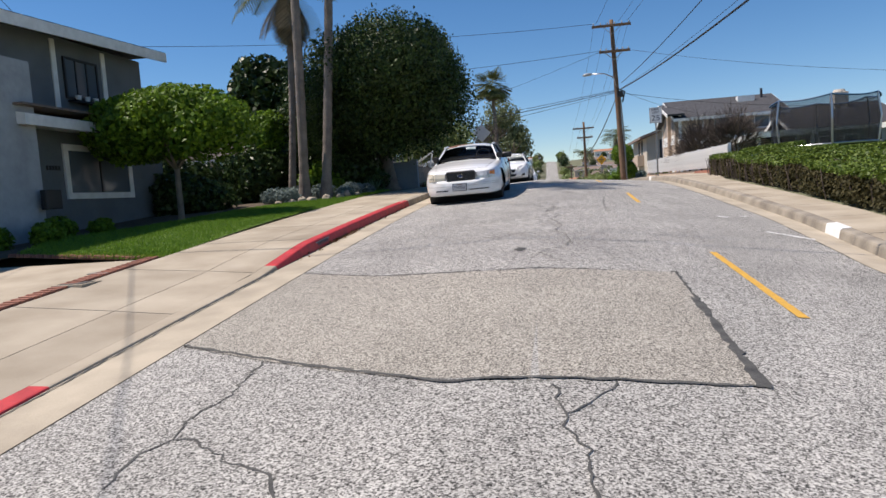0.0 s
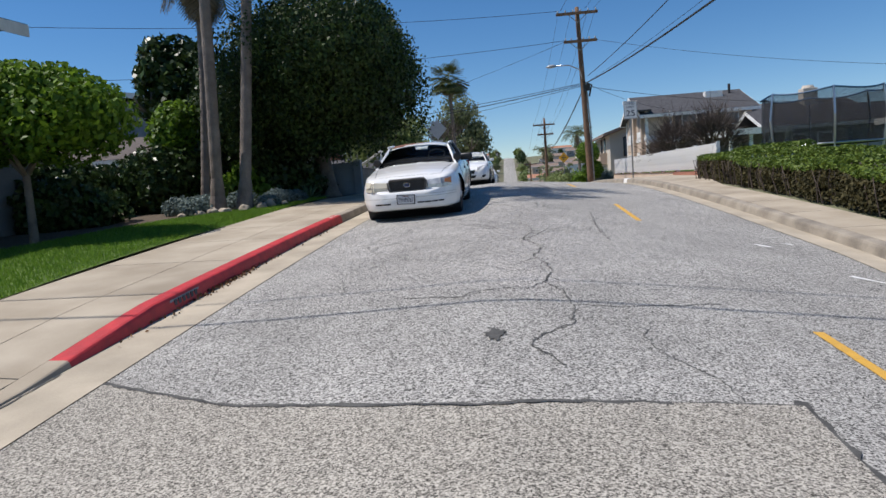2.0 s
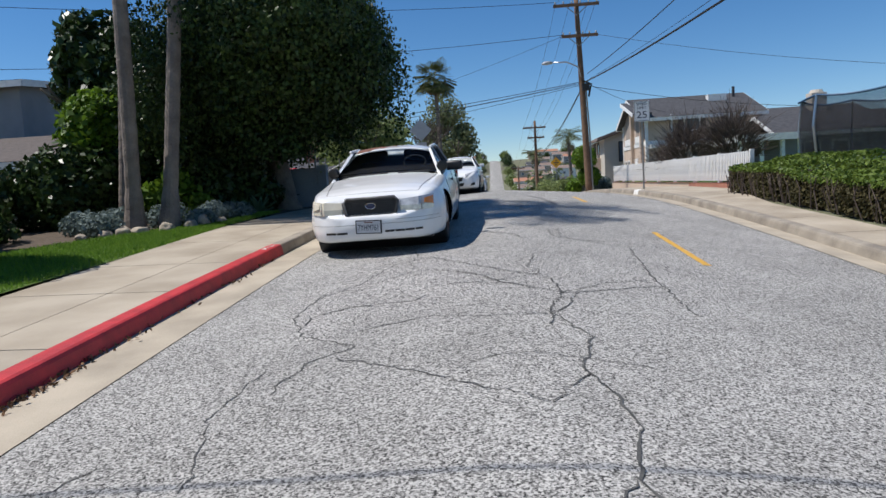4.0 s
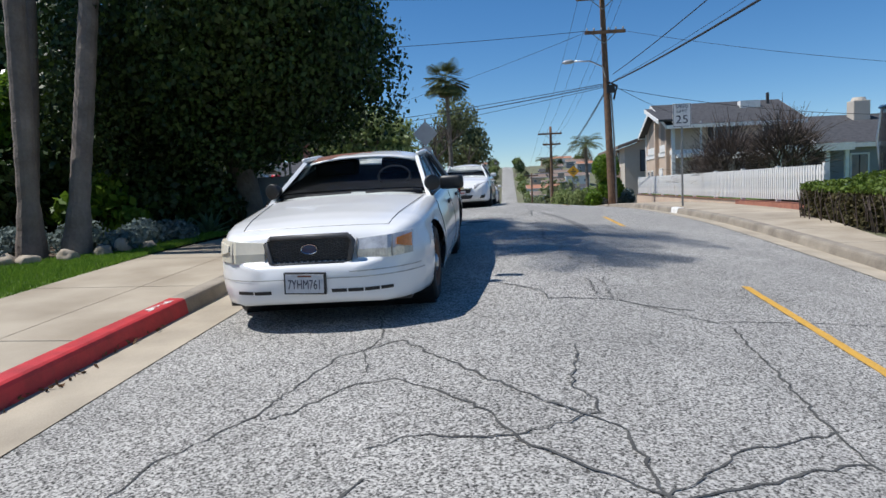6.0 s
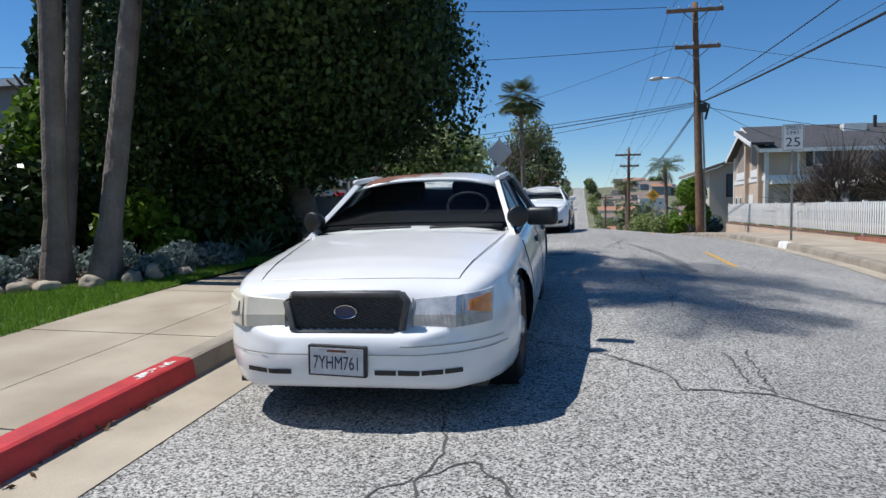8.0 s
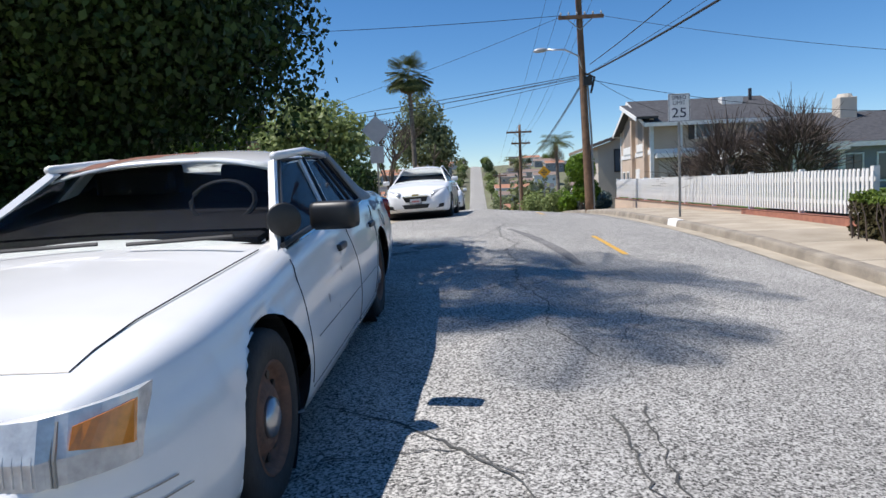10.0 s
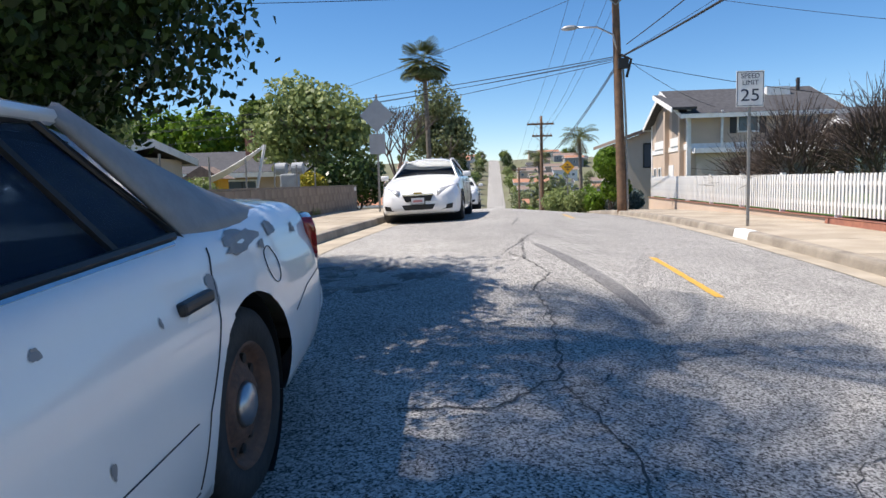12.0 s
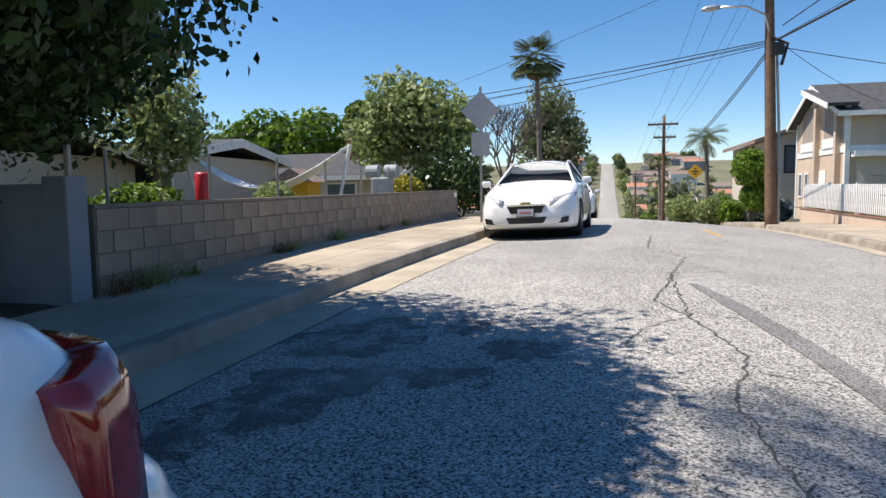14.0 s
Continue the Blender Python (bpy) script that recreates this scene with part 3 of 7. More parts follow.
def wheel(parent, x, y, z, r, side, rim_mat, cap_mat, style):
    w = part("wheel", disc_stack(bmesh.new(), [(-0.10, r * 0.62), (-0.105, r * 0.9), (-0.085, r * 0.975), (-0.05, r), (0.05, r), (0.085, r * 0.975), (0.105, r * 0.9), (0.10, r * 0.64), (0.07, r * 0.62)], seg=36, ends=False), RUBBER, parent, "black rubber tyre", smooth=True)
    w.matrix_local = pose(x, y, z) @ Matrix.Diagonal((side, 1, 1, 1))
    bm = disc_stack(bmesh.new(), [(0.095, r * 0.645), (0.105, r * 0.62), (0.07, r * 0.57), (0.045, r * 0.53), (0.06, r * 0.42), (0.085, r * 0.34), (0.08, r * 0.2), (0.06, r * 0.005)], seg=36, ends=False)
    part("rim", bm, rim_mat, w, "rusty steel rim" if style == "steel" else "silver alloy rim", smooth=True)
    bm = disc_stack(bmesh.new(), [(0.078, r * 0.24), (0.10, r * 0.21), (0.115, r * 0.1), (0.116, 0.002)], seg=20)
    part("hub_cap", bm, cap_mat, w, smooth=True)
    k = 12 if style == "steel" else 5
    for i in range(k):
        a = 360 * i / k
        if style == "steel":
            part("rim_hole", disc_stack(bmesh.new(), [(0.045, r * 0.06), (0.062, r * 0.055)], pose(0, 0, 0, a) @ pose(0, 0, r * 0.475), 8), BLACK, w)
        else:
            part("spoke", boxed(0.07, 0.10, -r * 0.08, r * 0.08, r * 0.1, r * 0.6, m=pose(0, 0, 0, a)), cap_mat, w)
    return w


def quad_pane(bm, pts, thick=0.006):
    """A flat pane with thickness from its corners."""
    vs = [Vector(p) for p in pts]
    nrm = (vs[1] - vs[0]).cross(vs[2] - vs[0]).normalized() * thick
    a = [bm.verts.new(v) for v in vs]
    b = [bm.verts.new(v - nrm) for v in vs]
    bm.faces.new(a), bm.faces.new(b[::-1])
    for i in range(len(a)):
        j = (i + 1) % len(a)
        bm.faces.new((a[i], a[j], b[j], b[i]))
    return bm


def lens_shell(rows, depth, behind=None):
    """A bowed lens of a few rows of points, closed behind."""
    bm = bmesh.new()
    front = [[bm.verts.new(p) for p in r] for r in rows]
    back = [[bm.verts.new(p) for p in r] for r in behind] if behind else [[bm.verts.new((p[0], p[1] + depth, p[2])) for p in r] for r in rows]
    m = len(rows[0]) - 1
    for a, b, c, d in zip(front, front[1:], back, back[1:]):
        for k in range(m):
            bm.faces.new((a[k], a[k + 1], b[k + 1], b[k])), bm.faces.new((c[k], d[k], d[k + 1], c[k + 1]))
        bm.faces.new((a[0], b[0], d[0], c[0])), bm.faces.new((a[m], c[m], d[m], b[m]))
    for f, k in ((front[0], back[0]), (front[-1], back[-1])):
        for i in range(m):
            bm.faces.new((f[i], f[i + 1], k[i + 1], k[i]))
    return bm


def text_mesh(name, words, size, mat, m, parent, depth=0.002, align="CENTER"):
    cu = bpy.data.curves.new(name, "FONT")
    cu.body, cu.size, cu.extrude, cu.align_x, cu.align_y = words, size, depth, align, "CENTER"
    tmp = bpy.data.objects.new(name, cu)
    me = bpy.data.meshes.new_from_object(tmp)
    bpy.data.objects.remove(tmp)
    me.materials.clear()
    me.materials.append(mat)
    ob = new(name, me)
    ob.parent = parent
    ob.matrix_local = m
    return ob


def on_road(x, y0, y1, half):
    """The pose of a car whose front axle is at y0 and rear axle at y1."""
    zf = (road_z(x - half, y0) + road_z(x + half, y0)) / 2
    zr = (road_z(x - half, y1) + road_z(x + half, y1)) / 2
    lean = math.degrees(math.atan2(road_z(x + half, y0) - road_z(x - half, y0), 2 * half))
    pitch = math.degrees(math.atan2(zr - zf, y1 - y0))
    return pitch, lean, zf


def greenhouse(car, belt, wb, wr, fs, ft, rt, rs, roof_z, belt_r, glass, side_glass, frame_mat, roof_mat, posts, c_mat=None, c_foot=0.40, c_top=0.17):
    """Roof, pillars and panes. fs, ft: foot and top of the windscreen; rt, rs: top and foot of the rear window; posts: (foot, top) of the pillars between the side windows."""
    bm = bmesh.new()
    n = 14
    rows = []
    for i in range(n + 1):
        t = i / n
        y = ft - 0.015 + (rt - ft + 0.03) * t
        z = roof_z - 0.05 * (2 * t - 1) ** 2
        row = []
        for k in range(13):
            s = k / 6 - 1
            row.append(bm.verts.new((wr * s, y, z - 0.085 * abs(s) ** 3)))
        rows.append(row)
    for a, b in zip(rows, rows[1:]):
        for k in range(12):
            bm.faces.new((a[k], a[k + 1], b[k + 1], b[k]))
    ob = part("roof", bm, roof_mat, car, smooth=True)
    ob.modifiers.new("thick", "SOLIDIFY").thickness = 0.02
    zt = roof_z - 0.10
    for s in (-1, 1):
        def bar(a, b, w0, w1, nm, mt):
            bm2 = bmesh.new()
            quad_pane(bm2, [(s * (wb + 0.012), a - w0, belt(a - w0) - 0.03), (s * (wb + 0.012), a + w0, belt(a + w0) - 0.03), (s * (wr + 0.0), b + w1, zt + 0.03), (s * (wr + 0.0), b - w1, zt + 0.03)] if s > 0 else
                      [(s * (wb + 0.012), a + w0, belt(a + w0) - 0.03), (s * (wb + 0.012), a - w0, belt(a - w0) - 0.03), (s * wr, b - w1, zt + 0.03), (s * wr, b + w1, zt + 0.03)], 0.04)
            part(nm, bm2, mt, car)
        bar(fs + 0.03, ft + 0.0, 0.028, 0.026, "a_pillar", frame_mat)
        for a, b in posts:
            bar(a, b, 0.085, 0.075, "b_pillar", frame_mat)
        bm2 = bmesh.new()
        grid_c = []
        for i in range(9):
            t = i / 8
            fore = Vector((wb + 0.014 + (wr - wb - 0.01) * t ** 1.15, rs - c_foot + 0.02 + (rt - c_top - rs + c_foot) * t, belt(rs) - 0.04 + (zt + 0.05 - belt(rs) + 0.04) * t))
            aft = Vector((wb - 0.07 + (wr - 0.05 - wb + 0.07) * t, rs + 0.07 + (rt - rs - 0.03) * t, belt(rs) - 0.02 + (zt + 0.075 - belt(rs) + 0.02) * t))
            row = []
            for k in range(8):
                u = k / 7
                v = fore.lerp(aft, u)
                bow = math.sin(math.pi * u) * 0.035 + 0.03 * u * (1 - t) ** 3
                row.append(bm2.verts.new((s * (v.x + bow), v.y + 0.25 * u * u * (1 - t) ** 4, v.z)))
            grid_c.append(row)
        for ra, rb in zip(grid_c, grid_c[1:]):
            for k in range(7):
                bm2.faces.new((ra[k], ra[k + 1], rb[k + 1], rb[k]))
        part("c_pillar", bm2, c_mat or frame_mat, car, smooth=True).modifiers.new("thick", "SOLIDIFY").thickness = 0.02
        bm2 = bmesh.new()
        tube(bm2, [(s * wr, ft - 0.03, zt + 0.04), (s * (wr + 0.005), (ft + rt) / 2, zt + 0.07), (s * wr, rt - 0.05, zt + 0.03)], 0.024, 8)
        part("roof_rail", bm2, frame_mat, car, smooth=True)
        feet = [fs + 0.08] + [a for a, _ in posts] + [rs - c_foot]
        tops = [ft + 0.04] + [b for _, b in posts] + [rt - c_top]
        for i in range(len(feet) - 1):
            bm2 = bmesh.new()
            g = [(s * (wb - 0.005), feet[i] + 0.03, belt(feet[i]) - 0.02), (s * (wb - 0.005), feet[i + 1] - 0.02, belt(feet[i + 1]) - 0.02), (s * (wr - 0.012), tops[i + 1] - 0.02, zt + 0.02), (s * (wr - 0.012), tops[i] + 0.03, zt + 0.02)]
            quad_pane(bm2, g if s > 0 else g[::-1], 0.005)
            part("side_window", bm2, side_glass, car, "dark side window")
            bm2 = bmesh.new()
            tube(bm2, [Vector(p) + Vector((s * 0.012, 0, 0)) for p in g + g[:1]], 0.012, 6)
            part("window_trim", bm2, BLACK, car)
    for nm, a, b, ba, lb in (("windscreen", fs, ft, belt(fs) + belt_r, "dark windscreen"), ("rear_window", rs, rt, belt(rs) + belt_r, "dark rear window")):
        bm2 = bmesh.new()
        d = 1 if nm == "windscreen" else -1
        rws = []
        for i in range(7):
            t = i / 6
            rws.append([bm2.verts.new(((wb - 0.06 + (wr - wb + 0.03) * t) * k / 5, a + (b - a) * t + d * 0.13 * abs(k / 5) ** 2 * (1 - 0.7 * t) - d * 0.05 * (1 - t), ba + (roof_z - 0.055 - ba) * t - 0.035 * abs(k / 5) ** 2 * t)) for k in range(-5, 6)])
        for u, v in zip(rws, rws[1:]):
            for k in range(10):
                bm2.faces.new((u[k], u[k + 1], v[k + 1], v[k]))
        part(nm, bm2, glass, car, lb, smooth=True).visible_shadow = False


def white_sedan():
    L, W = 5.41, 0.955
    x0, y0 = -1.98, 15.13
    wheels = [(1.05, 0.345), (3.93, 0.345)]
    pitch, lean, _ = on_road(x0, y0 + wheels[0][0], y0 + wheels[1][0], 0.85)
    zf = (road_z(x0 - 0.85, y0 + 1.05) + road_z(x0 + 0.85, y0 + 1.05)) / 2 - math.tan(radians(pitch)) * 1.05
    car = thing("sedan_car", pose(x0, y0, zf - 0.015, pitch + 0.4, -lean * 0.6, 0.2), "old white four-door sedan with peeling paint parked at the kerb", "car", "parked cars")
    st = [(0.0, 0.40, 0.27, 0.50, 0.0, 0.05), (0.03, 0.52, 0.24, 0.535, 0.0, 0.05), (0.08, 0.62, 0.22, 0.55, 0.005, 0.05), (0.12, 0.67, 0.21, 0.565, 0.01, 0.06), (0.16, 0.71, 0.21, 0.73, 0.01, 0.07), (0.25, 0.79, 0.2, 0.775, 0.025, 0.08), (0.40, 0.86, 0.2, 0.81, 0.04, 0.10),
          (0.6, 0.91, 0.2, 0.84, 0.05, 0.12), (1.0, 0.935, 0.2, 0.88, 0.055, 0.14), (1.55, 0.95, 0.2, 0.935, 0.05, 0.13), (2.2, W, 0.2, 0.955, 0.03, 0.10), (3.3, W, 0.2, 0.975, 0.02, 0.10),
          (4.05, 0.945, 0.22, 0.995, 0.04, 0.14), (4.4, 0.935, 0.24, 1.0, 0.045, 0.17), (4.72, 0.918, 0.26, 0.99, 0.045, 0.18), (4.94, 0.90, 0.28, 0.98, 0.04, 0.16), (5.04, 0.875, 0.29, 0.965, 0.03, 0.14), (5.11, 0.845, 0.3, 0.925, 0.02, 0.11), (5.15, 0.85, 0.3, 0.655, 0.0, 0.06), (5.25, 0.83, 0.3, 0.645, 0.0, 0.05), (5.32, 0.77, 0.31, 0.635, 0.0, 0.05), (5.38, 0.67, 0.33, 0.61, 0.0, 0.05), (5.41, 0.5, 0.36, 0.57, 0.0, 0.04)]
    SA = np.array(st)

    def skin(y, x):
        """Height of the bonnet or boot at a place on the car."""
        w, zt, cr = (float(np.interp(y, SA[:, 0], SA[:, k])) for k in (1, 3, 4))
        return zt + cr * (1 - min(1.0, abs(x) / (w - 0.12)) ** 2)

    def side(y, z):
        """Half width of the flank at a place on the car."""
        w, zb, zt, _, r = (float(np.interp(y, SA[:, 0], SA[:, k])) for k in (1, 2, 3, 4, 5))
        r = min(r, (zt - zb) * 0.3)
        t = (z - zb - 0.02) / (zt - r - zb - 0.02)
        if t <= 1:
            return w * (1 - 0.055 * abs(2 * t - 0.95) ** 2.2) + 0.001
        sn = min(1.0, (z - zt + r) / r)
        return w * (1 - 0.055 * 1.05 ** 2.2) - r * 0.9 * (1 - math.sqrt(1 - sn * sn)) + 0.002

    def nose(x):
        """How far back the front face lies at a distance from the middle."""
        return max(0.118, front(x, 0.64))

    def front(x, z):
        """How far back the skin of the nose lies at a distance from the middle and a height."""
        def wide(v):
            return side(max(0.0, v), min(z, float(np.interp(v, SA[:, 0], SA[:, 3])) - 0.01))
        y = 0.0
        while y < 0.9 and 0.2 * wide(y - 0.03) + 0.6 * wide(y) + 0.2 * wide(y + 0.03) < abs(x) - 0.004:
            y += 0.004
        return y

    def front_strip(x0, x1, z0, z1, lift):
        """A narrow band that follows the bumper."""
        bm = bmesh.new()
        xs = spaced(x0, x1, 0.025)
        low, high = ([bm.verts.new((x, front(x, z) - lift, z)) for x in xs] for z in (z0, z1))
        for k in range(len(xs) - 1):
            bm.faces.new((low[k], low[k + 1], high[k + 1], high[k]))
        return bm

    part("body", car_shell(L, st, wheels, 0.395), CAR_WHITE, car, "glossy white body", smooth=True)
    belt = lambda y: float(np.interp(y, [1.4, 2.2, 3.4, 4.4], [0.925, 0.955, 0.975, 0.985]))
    greenhouse(car, belt, 0.82, 0.63, 1.48, 2.28, 3.50, 4.27, 1.40, 0.035, CARGLASS, TINTED, CAR_WHITE, CAR_WHITE, [(2.68, 2.84)], c_mat=PRIMER, c_foot=0.55, c_top=0.10)
    for wy, wz in wheels:
        for s in (-1, 1):
            wheel(car, s * 0.79, wy, wz, 0.345, s, RUSTRIM, ALLOY, "steel")
        bm = bmesh.new()
        disc_stack(bm, [(-0.88, 0.40), (0.88, 0.40)], pose(0, wy, wz), 32)
        for f in [f for f in bm.faces if len(f.verts) > 4]:
            bm.faces.remove(f)
        part("wheel_well", bm, BLACK, car)
    part("underbody", boxed(-0.75, 0.75, 0.25, 4.9, 0.19, 0.30), BLACK, car)
    # cabin
    part("interior", boxed(-0.76, 0.76, 1.72, 3.95, 0.90, 1.0), INTERIOR, car)
    part("dashboard", boxed(-0.72, 0.72, 1.6, 2.0, 0.88, 0.985, bevel=0.03), INTERIOR, car)
    for s in (-1, 1):
        part("front_seat", boxed(s * 0.38 - 0.25, s * 0.38 + 0.25, 2.75, 2.9, 0.9, 1.22, bevel=0.05), INTERIOR, car)
        part("headrest", boxed(s * 0.38 - 0.13, s * 0.38 + 0.13, 2.8, 2.9, 1.22, 1.36, bevel=0.04), INTERIOR, car)
    bm = bmesh.new()
    tube(bm, [(0.38 + 0.17 * math.cos(a), 2.12 + 0.06 * math.sin(a), 1.08 + 0.13 * math.sin(a)) for a in (i * math.pi / 8 for i in range(17))], 0.014, 6)
    part("steering_wheel", bm, BLACK, car)
    # front
    bm = bmesh.new()
    prism(bm, [(-0.31, 0.745), (0.31, 0.745), (0.345, 0.71), (0.31, 0.56), (0.27, 0.54), (-0.27, 0.54), (-0.31, 0.56), (-0.345, 0.71)], "y", 0.085, 0.30)
    g = part("grille", bm, BLACK, car, "black honeycomb grille")
    g.location = (0.0, -0.004, -0.002)
    bm = bmesh.new()
    tube(bm, [(-0.31, 0.085, 0.75), (0.31, 0.085, 0.75), (0.348, 0.08, 0.71), (0.315, 0.07, 0.56), (0.27, 0.066, 0.535), (-0.27, 0.066, 0.535), (-0.315, 0.07, 0.56), (-0.348, 0.08, 0.71), (-0.31, 0.085, 0.75)], 0.021, 8)
    part("grille_surround", bm, GRILLE, g, smooth=True)
    bm = bmesh.new()
    for r in range(6):
        for k in range(13):
            cx, cz = (k - 6) * 0.047 + (0.0235 if r % 2 else 0), 0.567 + r * 0.029
            if abs(cx) < 0.295:
                tube(bm, [(cx + 0.019 * math.cos(a), 0.08, cz + 0.013 * math.sin(a)) for a in (i * math.pi / 3 for i in range(7))], 0.0035, 4, cap=False)
    part("grille_mesh", bm, GRILLE, g)
    bm = disc_stack(bmesh.new(), [(0.0, 0.001), (0.0, 0.036), (0.008, 0.034), (0.012, 0.001)], Matrix.Diagonal((1.75, 1, 1, 1)) @ pose(0, 0.078, 0.655, 0, 0, -90), 24)
    part("oval_badge", bm, material("badge_blue", (0.02, 0.03, 0.09), (0.02, 0.03, 0.08), 20, 0.2), g, "plain blue oval badge")
    part("badge_rim", tubed([(0.064 * math.cos(a), 0.066, 0.655 + 0.037 * math.sin(a)) for a in (i * math.pi / 12 for i in range(25))], 0.0035, 5, cap=False), CHROME, g)
    for s in (-1, 1):
        rows = []
        for i in range(15):
            t = i / 14
            ax = 0.375 + 0.40 * t
            y = nose(ax) - 0.012
            rows.append([(s * (ax + 0.012 * t), y + dy, z) for z, dy in ((0.555 + 0.015 * t, -0.012), (0.63, -0.006), (0.708 + 0.035 * t, 0.03))])
        hl = part("headlight", lens_shell(rows, 0.09), LAMPGLASS if s > 0 else LAMPYELLOW, car, "clear headlight" if s > 0 else "yellowed cloudy headlight", smooth=False)
        rows = []
        for i in range(7):
            ax = 0.665 + 0.105 * i / 6
            rows.append([(s * (ax + 0.016), nose(ax) - 0.028 + dy, z) for z, dy in ((0.65 - 0.03 * i / 6, 0), (0.70 + 0.025 * i / 6, 0.028))])
        part("turn_signal", lens_shell(rows, 0.03), AMBER if s > 0 else LAMPYELLOW, hl, "amber turn signal")
        for ax in (0.37, 0.635, 0.645):
            yy = nose(ax) - 0.032
            part("lens_divider", tubed([(s * ax, yy + 0.004, 0.562), (s * ax, yy + 0.01, 0.63), (s * ax, yy + 0.045, 0.715)], 0.005, 5), GALV, hl)
        for k in range(10 if s > 0 else 0):
            ax = 0.41 + 0.024 * k
            part("lens_flute", tubed([(s * ax, nose(ax) - 0.0245, 0.575), (s * ax, nose(ax) - 0.0185, 0.63), (s * ax, nose(ax) + 0.015, 0.70)], 0.0016, 4), LAMPGLASS if s > 0 else LAMPYELLOW, hl)
        # mirrors and spotlight
        if s > 0:
            m = part("wing_mirror", boxed(-0.12, 0.12, -0.06, 0.06, -0.07, 0.07, bevel=0.035), BLACK, car, "black wing mirror", smooth=True)
            m.matrix_local = pose(1.0, 1.95, 1.03, 0, 0, -12)
            part("mirror_arm", boxed(-0.1, 0.02, -0.03, 0.03, -0.07, -0.02), BLACK, m)
        m = part("spotlight", disc_stack(bmesh.new(), [(-0.07, 0.01), (-0.06, 0.05), (0, 0.075), (0.05, 0.078), (0.055, 0.07), (0.05, 0.002)], seg=20), BLACK, car, "round black pillar spotlight", smooth=True)
        m.matrix_local = pose(0.82 if s > 0 else -0.78, 1.66, 1.05, 0, 0, -90 + s * 20)
        for hy in (2.44, 3.54):
            h = part("door_handle", boxed(s * side(hy, 0.80) - 0.012, s * side(hy, 0.80) + 0.022, hy - 0.095, hy + 0.095, 0.785, 0.825, bevel=0.014), BLACK, car, "black door handle")
        for hy in (2.44, 3.54):
            part("handle_recess", disc_stack(bmesh.new(), [(0.0, 0.05), (0.003, 0.048), (0.004, 0.002)], pose(s * side(hy, 0.77) - 0.001, hy + 0.01, 0.765) @ Matrix.Diagonal((s, 1.5, 0.8, 1)), 16), CAR_WHITE, car)
        wt = part("belt_strip", tubed([(s * 0.842, y, belt(y) - 0.012) for y in (1.56, 2.0, 2.5, 3.0, 3.6)], 0.010, 6), CHROME, car, "thin bright strip under the side windows")
        part("belt_seal", tubed([(s * 0.836, y, belt(y) + 0.008) for y in (1.56, 2.0, 2.5, 3.0, 3.62)], 0.013, 6), BLACK, car)
        part("quarter_divider", tubed([(s * 0.828, 3.36, belt(3.36)), (s * 0.642, 3.20, 1.305)], 0.014, 6), BLACK, car, "black divider of the rear side window")
        part("pillar_seam", tubed([(s * 0.84, 2.68, belt(2.68) - 0.03), (s * 0.637, 2.84, 1.325)], 0.007, 5), BLACK, car)
        bm = bmesh.new()
        # panel seams; the last line, at 0.50, draws the sill crease's shade in black
        for pts in ([(1.5, 0.32), (1.48, 0.6), (1.53, 0.88)], [(2.80, 0.26), (2.78, 0.6), (2.70, 0.92)], [(3.44, 0.30), (3.50, 0.5), (3.66, 0.72), (3.74, 0.93)], [(1.53, 0.29), (3.44, 0.29)], [(4.42, 0.56), (4.65, 0.62), (5.08, 0.655)], [(1.62, 0.50), (3.42, 0.50)]):
            ln = []
            for (ya, za), (yb, zb) in zip(pts, pts[1:]):
                for i in range(9):
                    t = i / 8
                    y, z = ya + (yb - ya) * t, za + (zb - za) * t
                    ln.append((s * side(y, z), y, z))
            part("door_seam", tubed(ln, 0.0026, 4), BLACK, car)
        # rear lamps
        contour = [(0.68, 5.16), (0.72, 5.158), (0.765, 5.15), (0.805, 5.135), (0.832, 5.11), (0.847, 5.075), (0.858, 5.04), (0.868, 5.01), (0.876, 4.98)]
        outer, inner = [], []
        for i, (cx, cy) in enumerate(contour):
            p, q = contour[max(0, i - 1)], contour[min(8, i + 1)]
            tx, ty = q[0] - p[0], q[1] - p[1]
            nl = math.hypot(tx, ty)
            nx, ny = -ty / nl, tx / nl
            hi = 0.915 - 0.03 * i / 8
            for lst, off in ((outer, 0.014), (inner, -0.06)):
                row = []
                for k in range(7):
                    z = 0.665 + 0.05 * max(0, i - 5) / 3 + (hi - 0.665 - 0.05 * max(0, i - 5) / 3) * k / 6
                    sn = min(0.98, max(0.0, (z - 0.81) / 0.14))
                    ins = 0.11 * (1 - math.sqrt(1 - sn * sn))
                    row.append((s * (cx + nx * (off - ins)), cy + ny * (off - ins), z))
                lst.append(row)
        part("tail_light", lens_shell(outer, 0, inner), REDLENS, car, "dark red tail light", smooth=True)
    # number plate
    p = part("number_plate", boxed(-0.165, 0.165, -0.03, 0.02, 0.345, 0.515, bevel=0.006), BLACK, car, "black-framed grey number plate")
    p.matrix_local = pose(-0.05, 0, -0.03, 0, 2.5, 0)
    part("plate_face", boxed(-0.15, 0.15, -0.034, -0.028, 0.357, 0.503), PLATE, p)
    text_mesh("plate_number", "7YHM761", 0.105, INK, pose(0, -0.036, 0.42, 90) @ Matrix.Diagonal((0.62, 1, 1, 1)), p, 0.001)
    part("plate_header", boxed(-0.055, 0.055, -0.0365, -0.034, 0.482, 0.495), RUST, p)
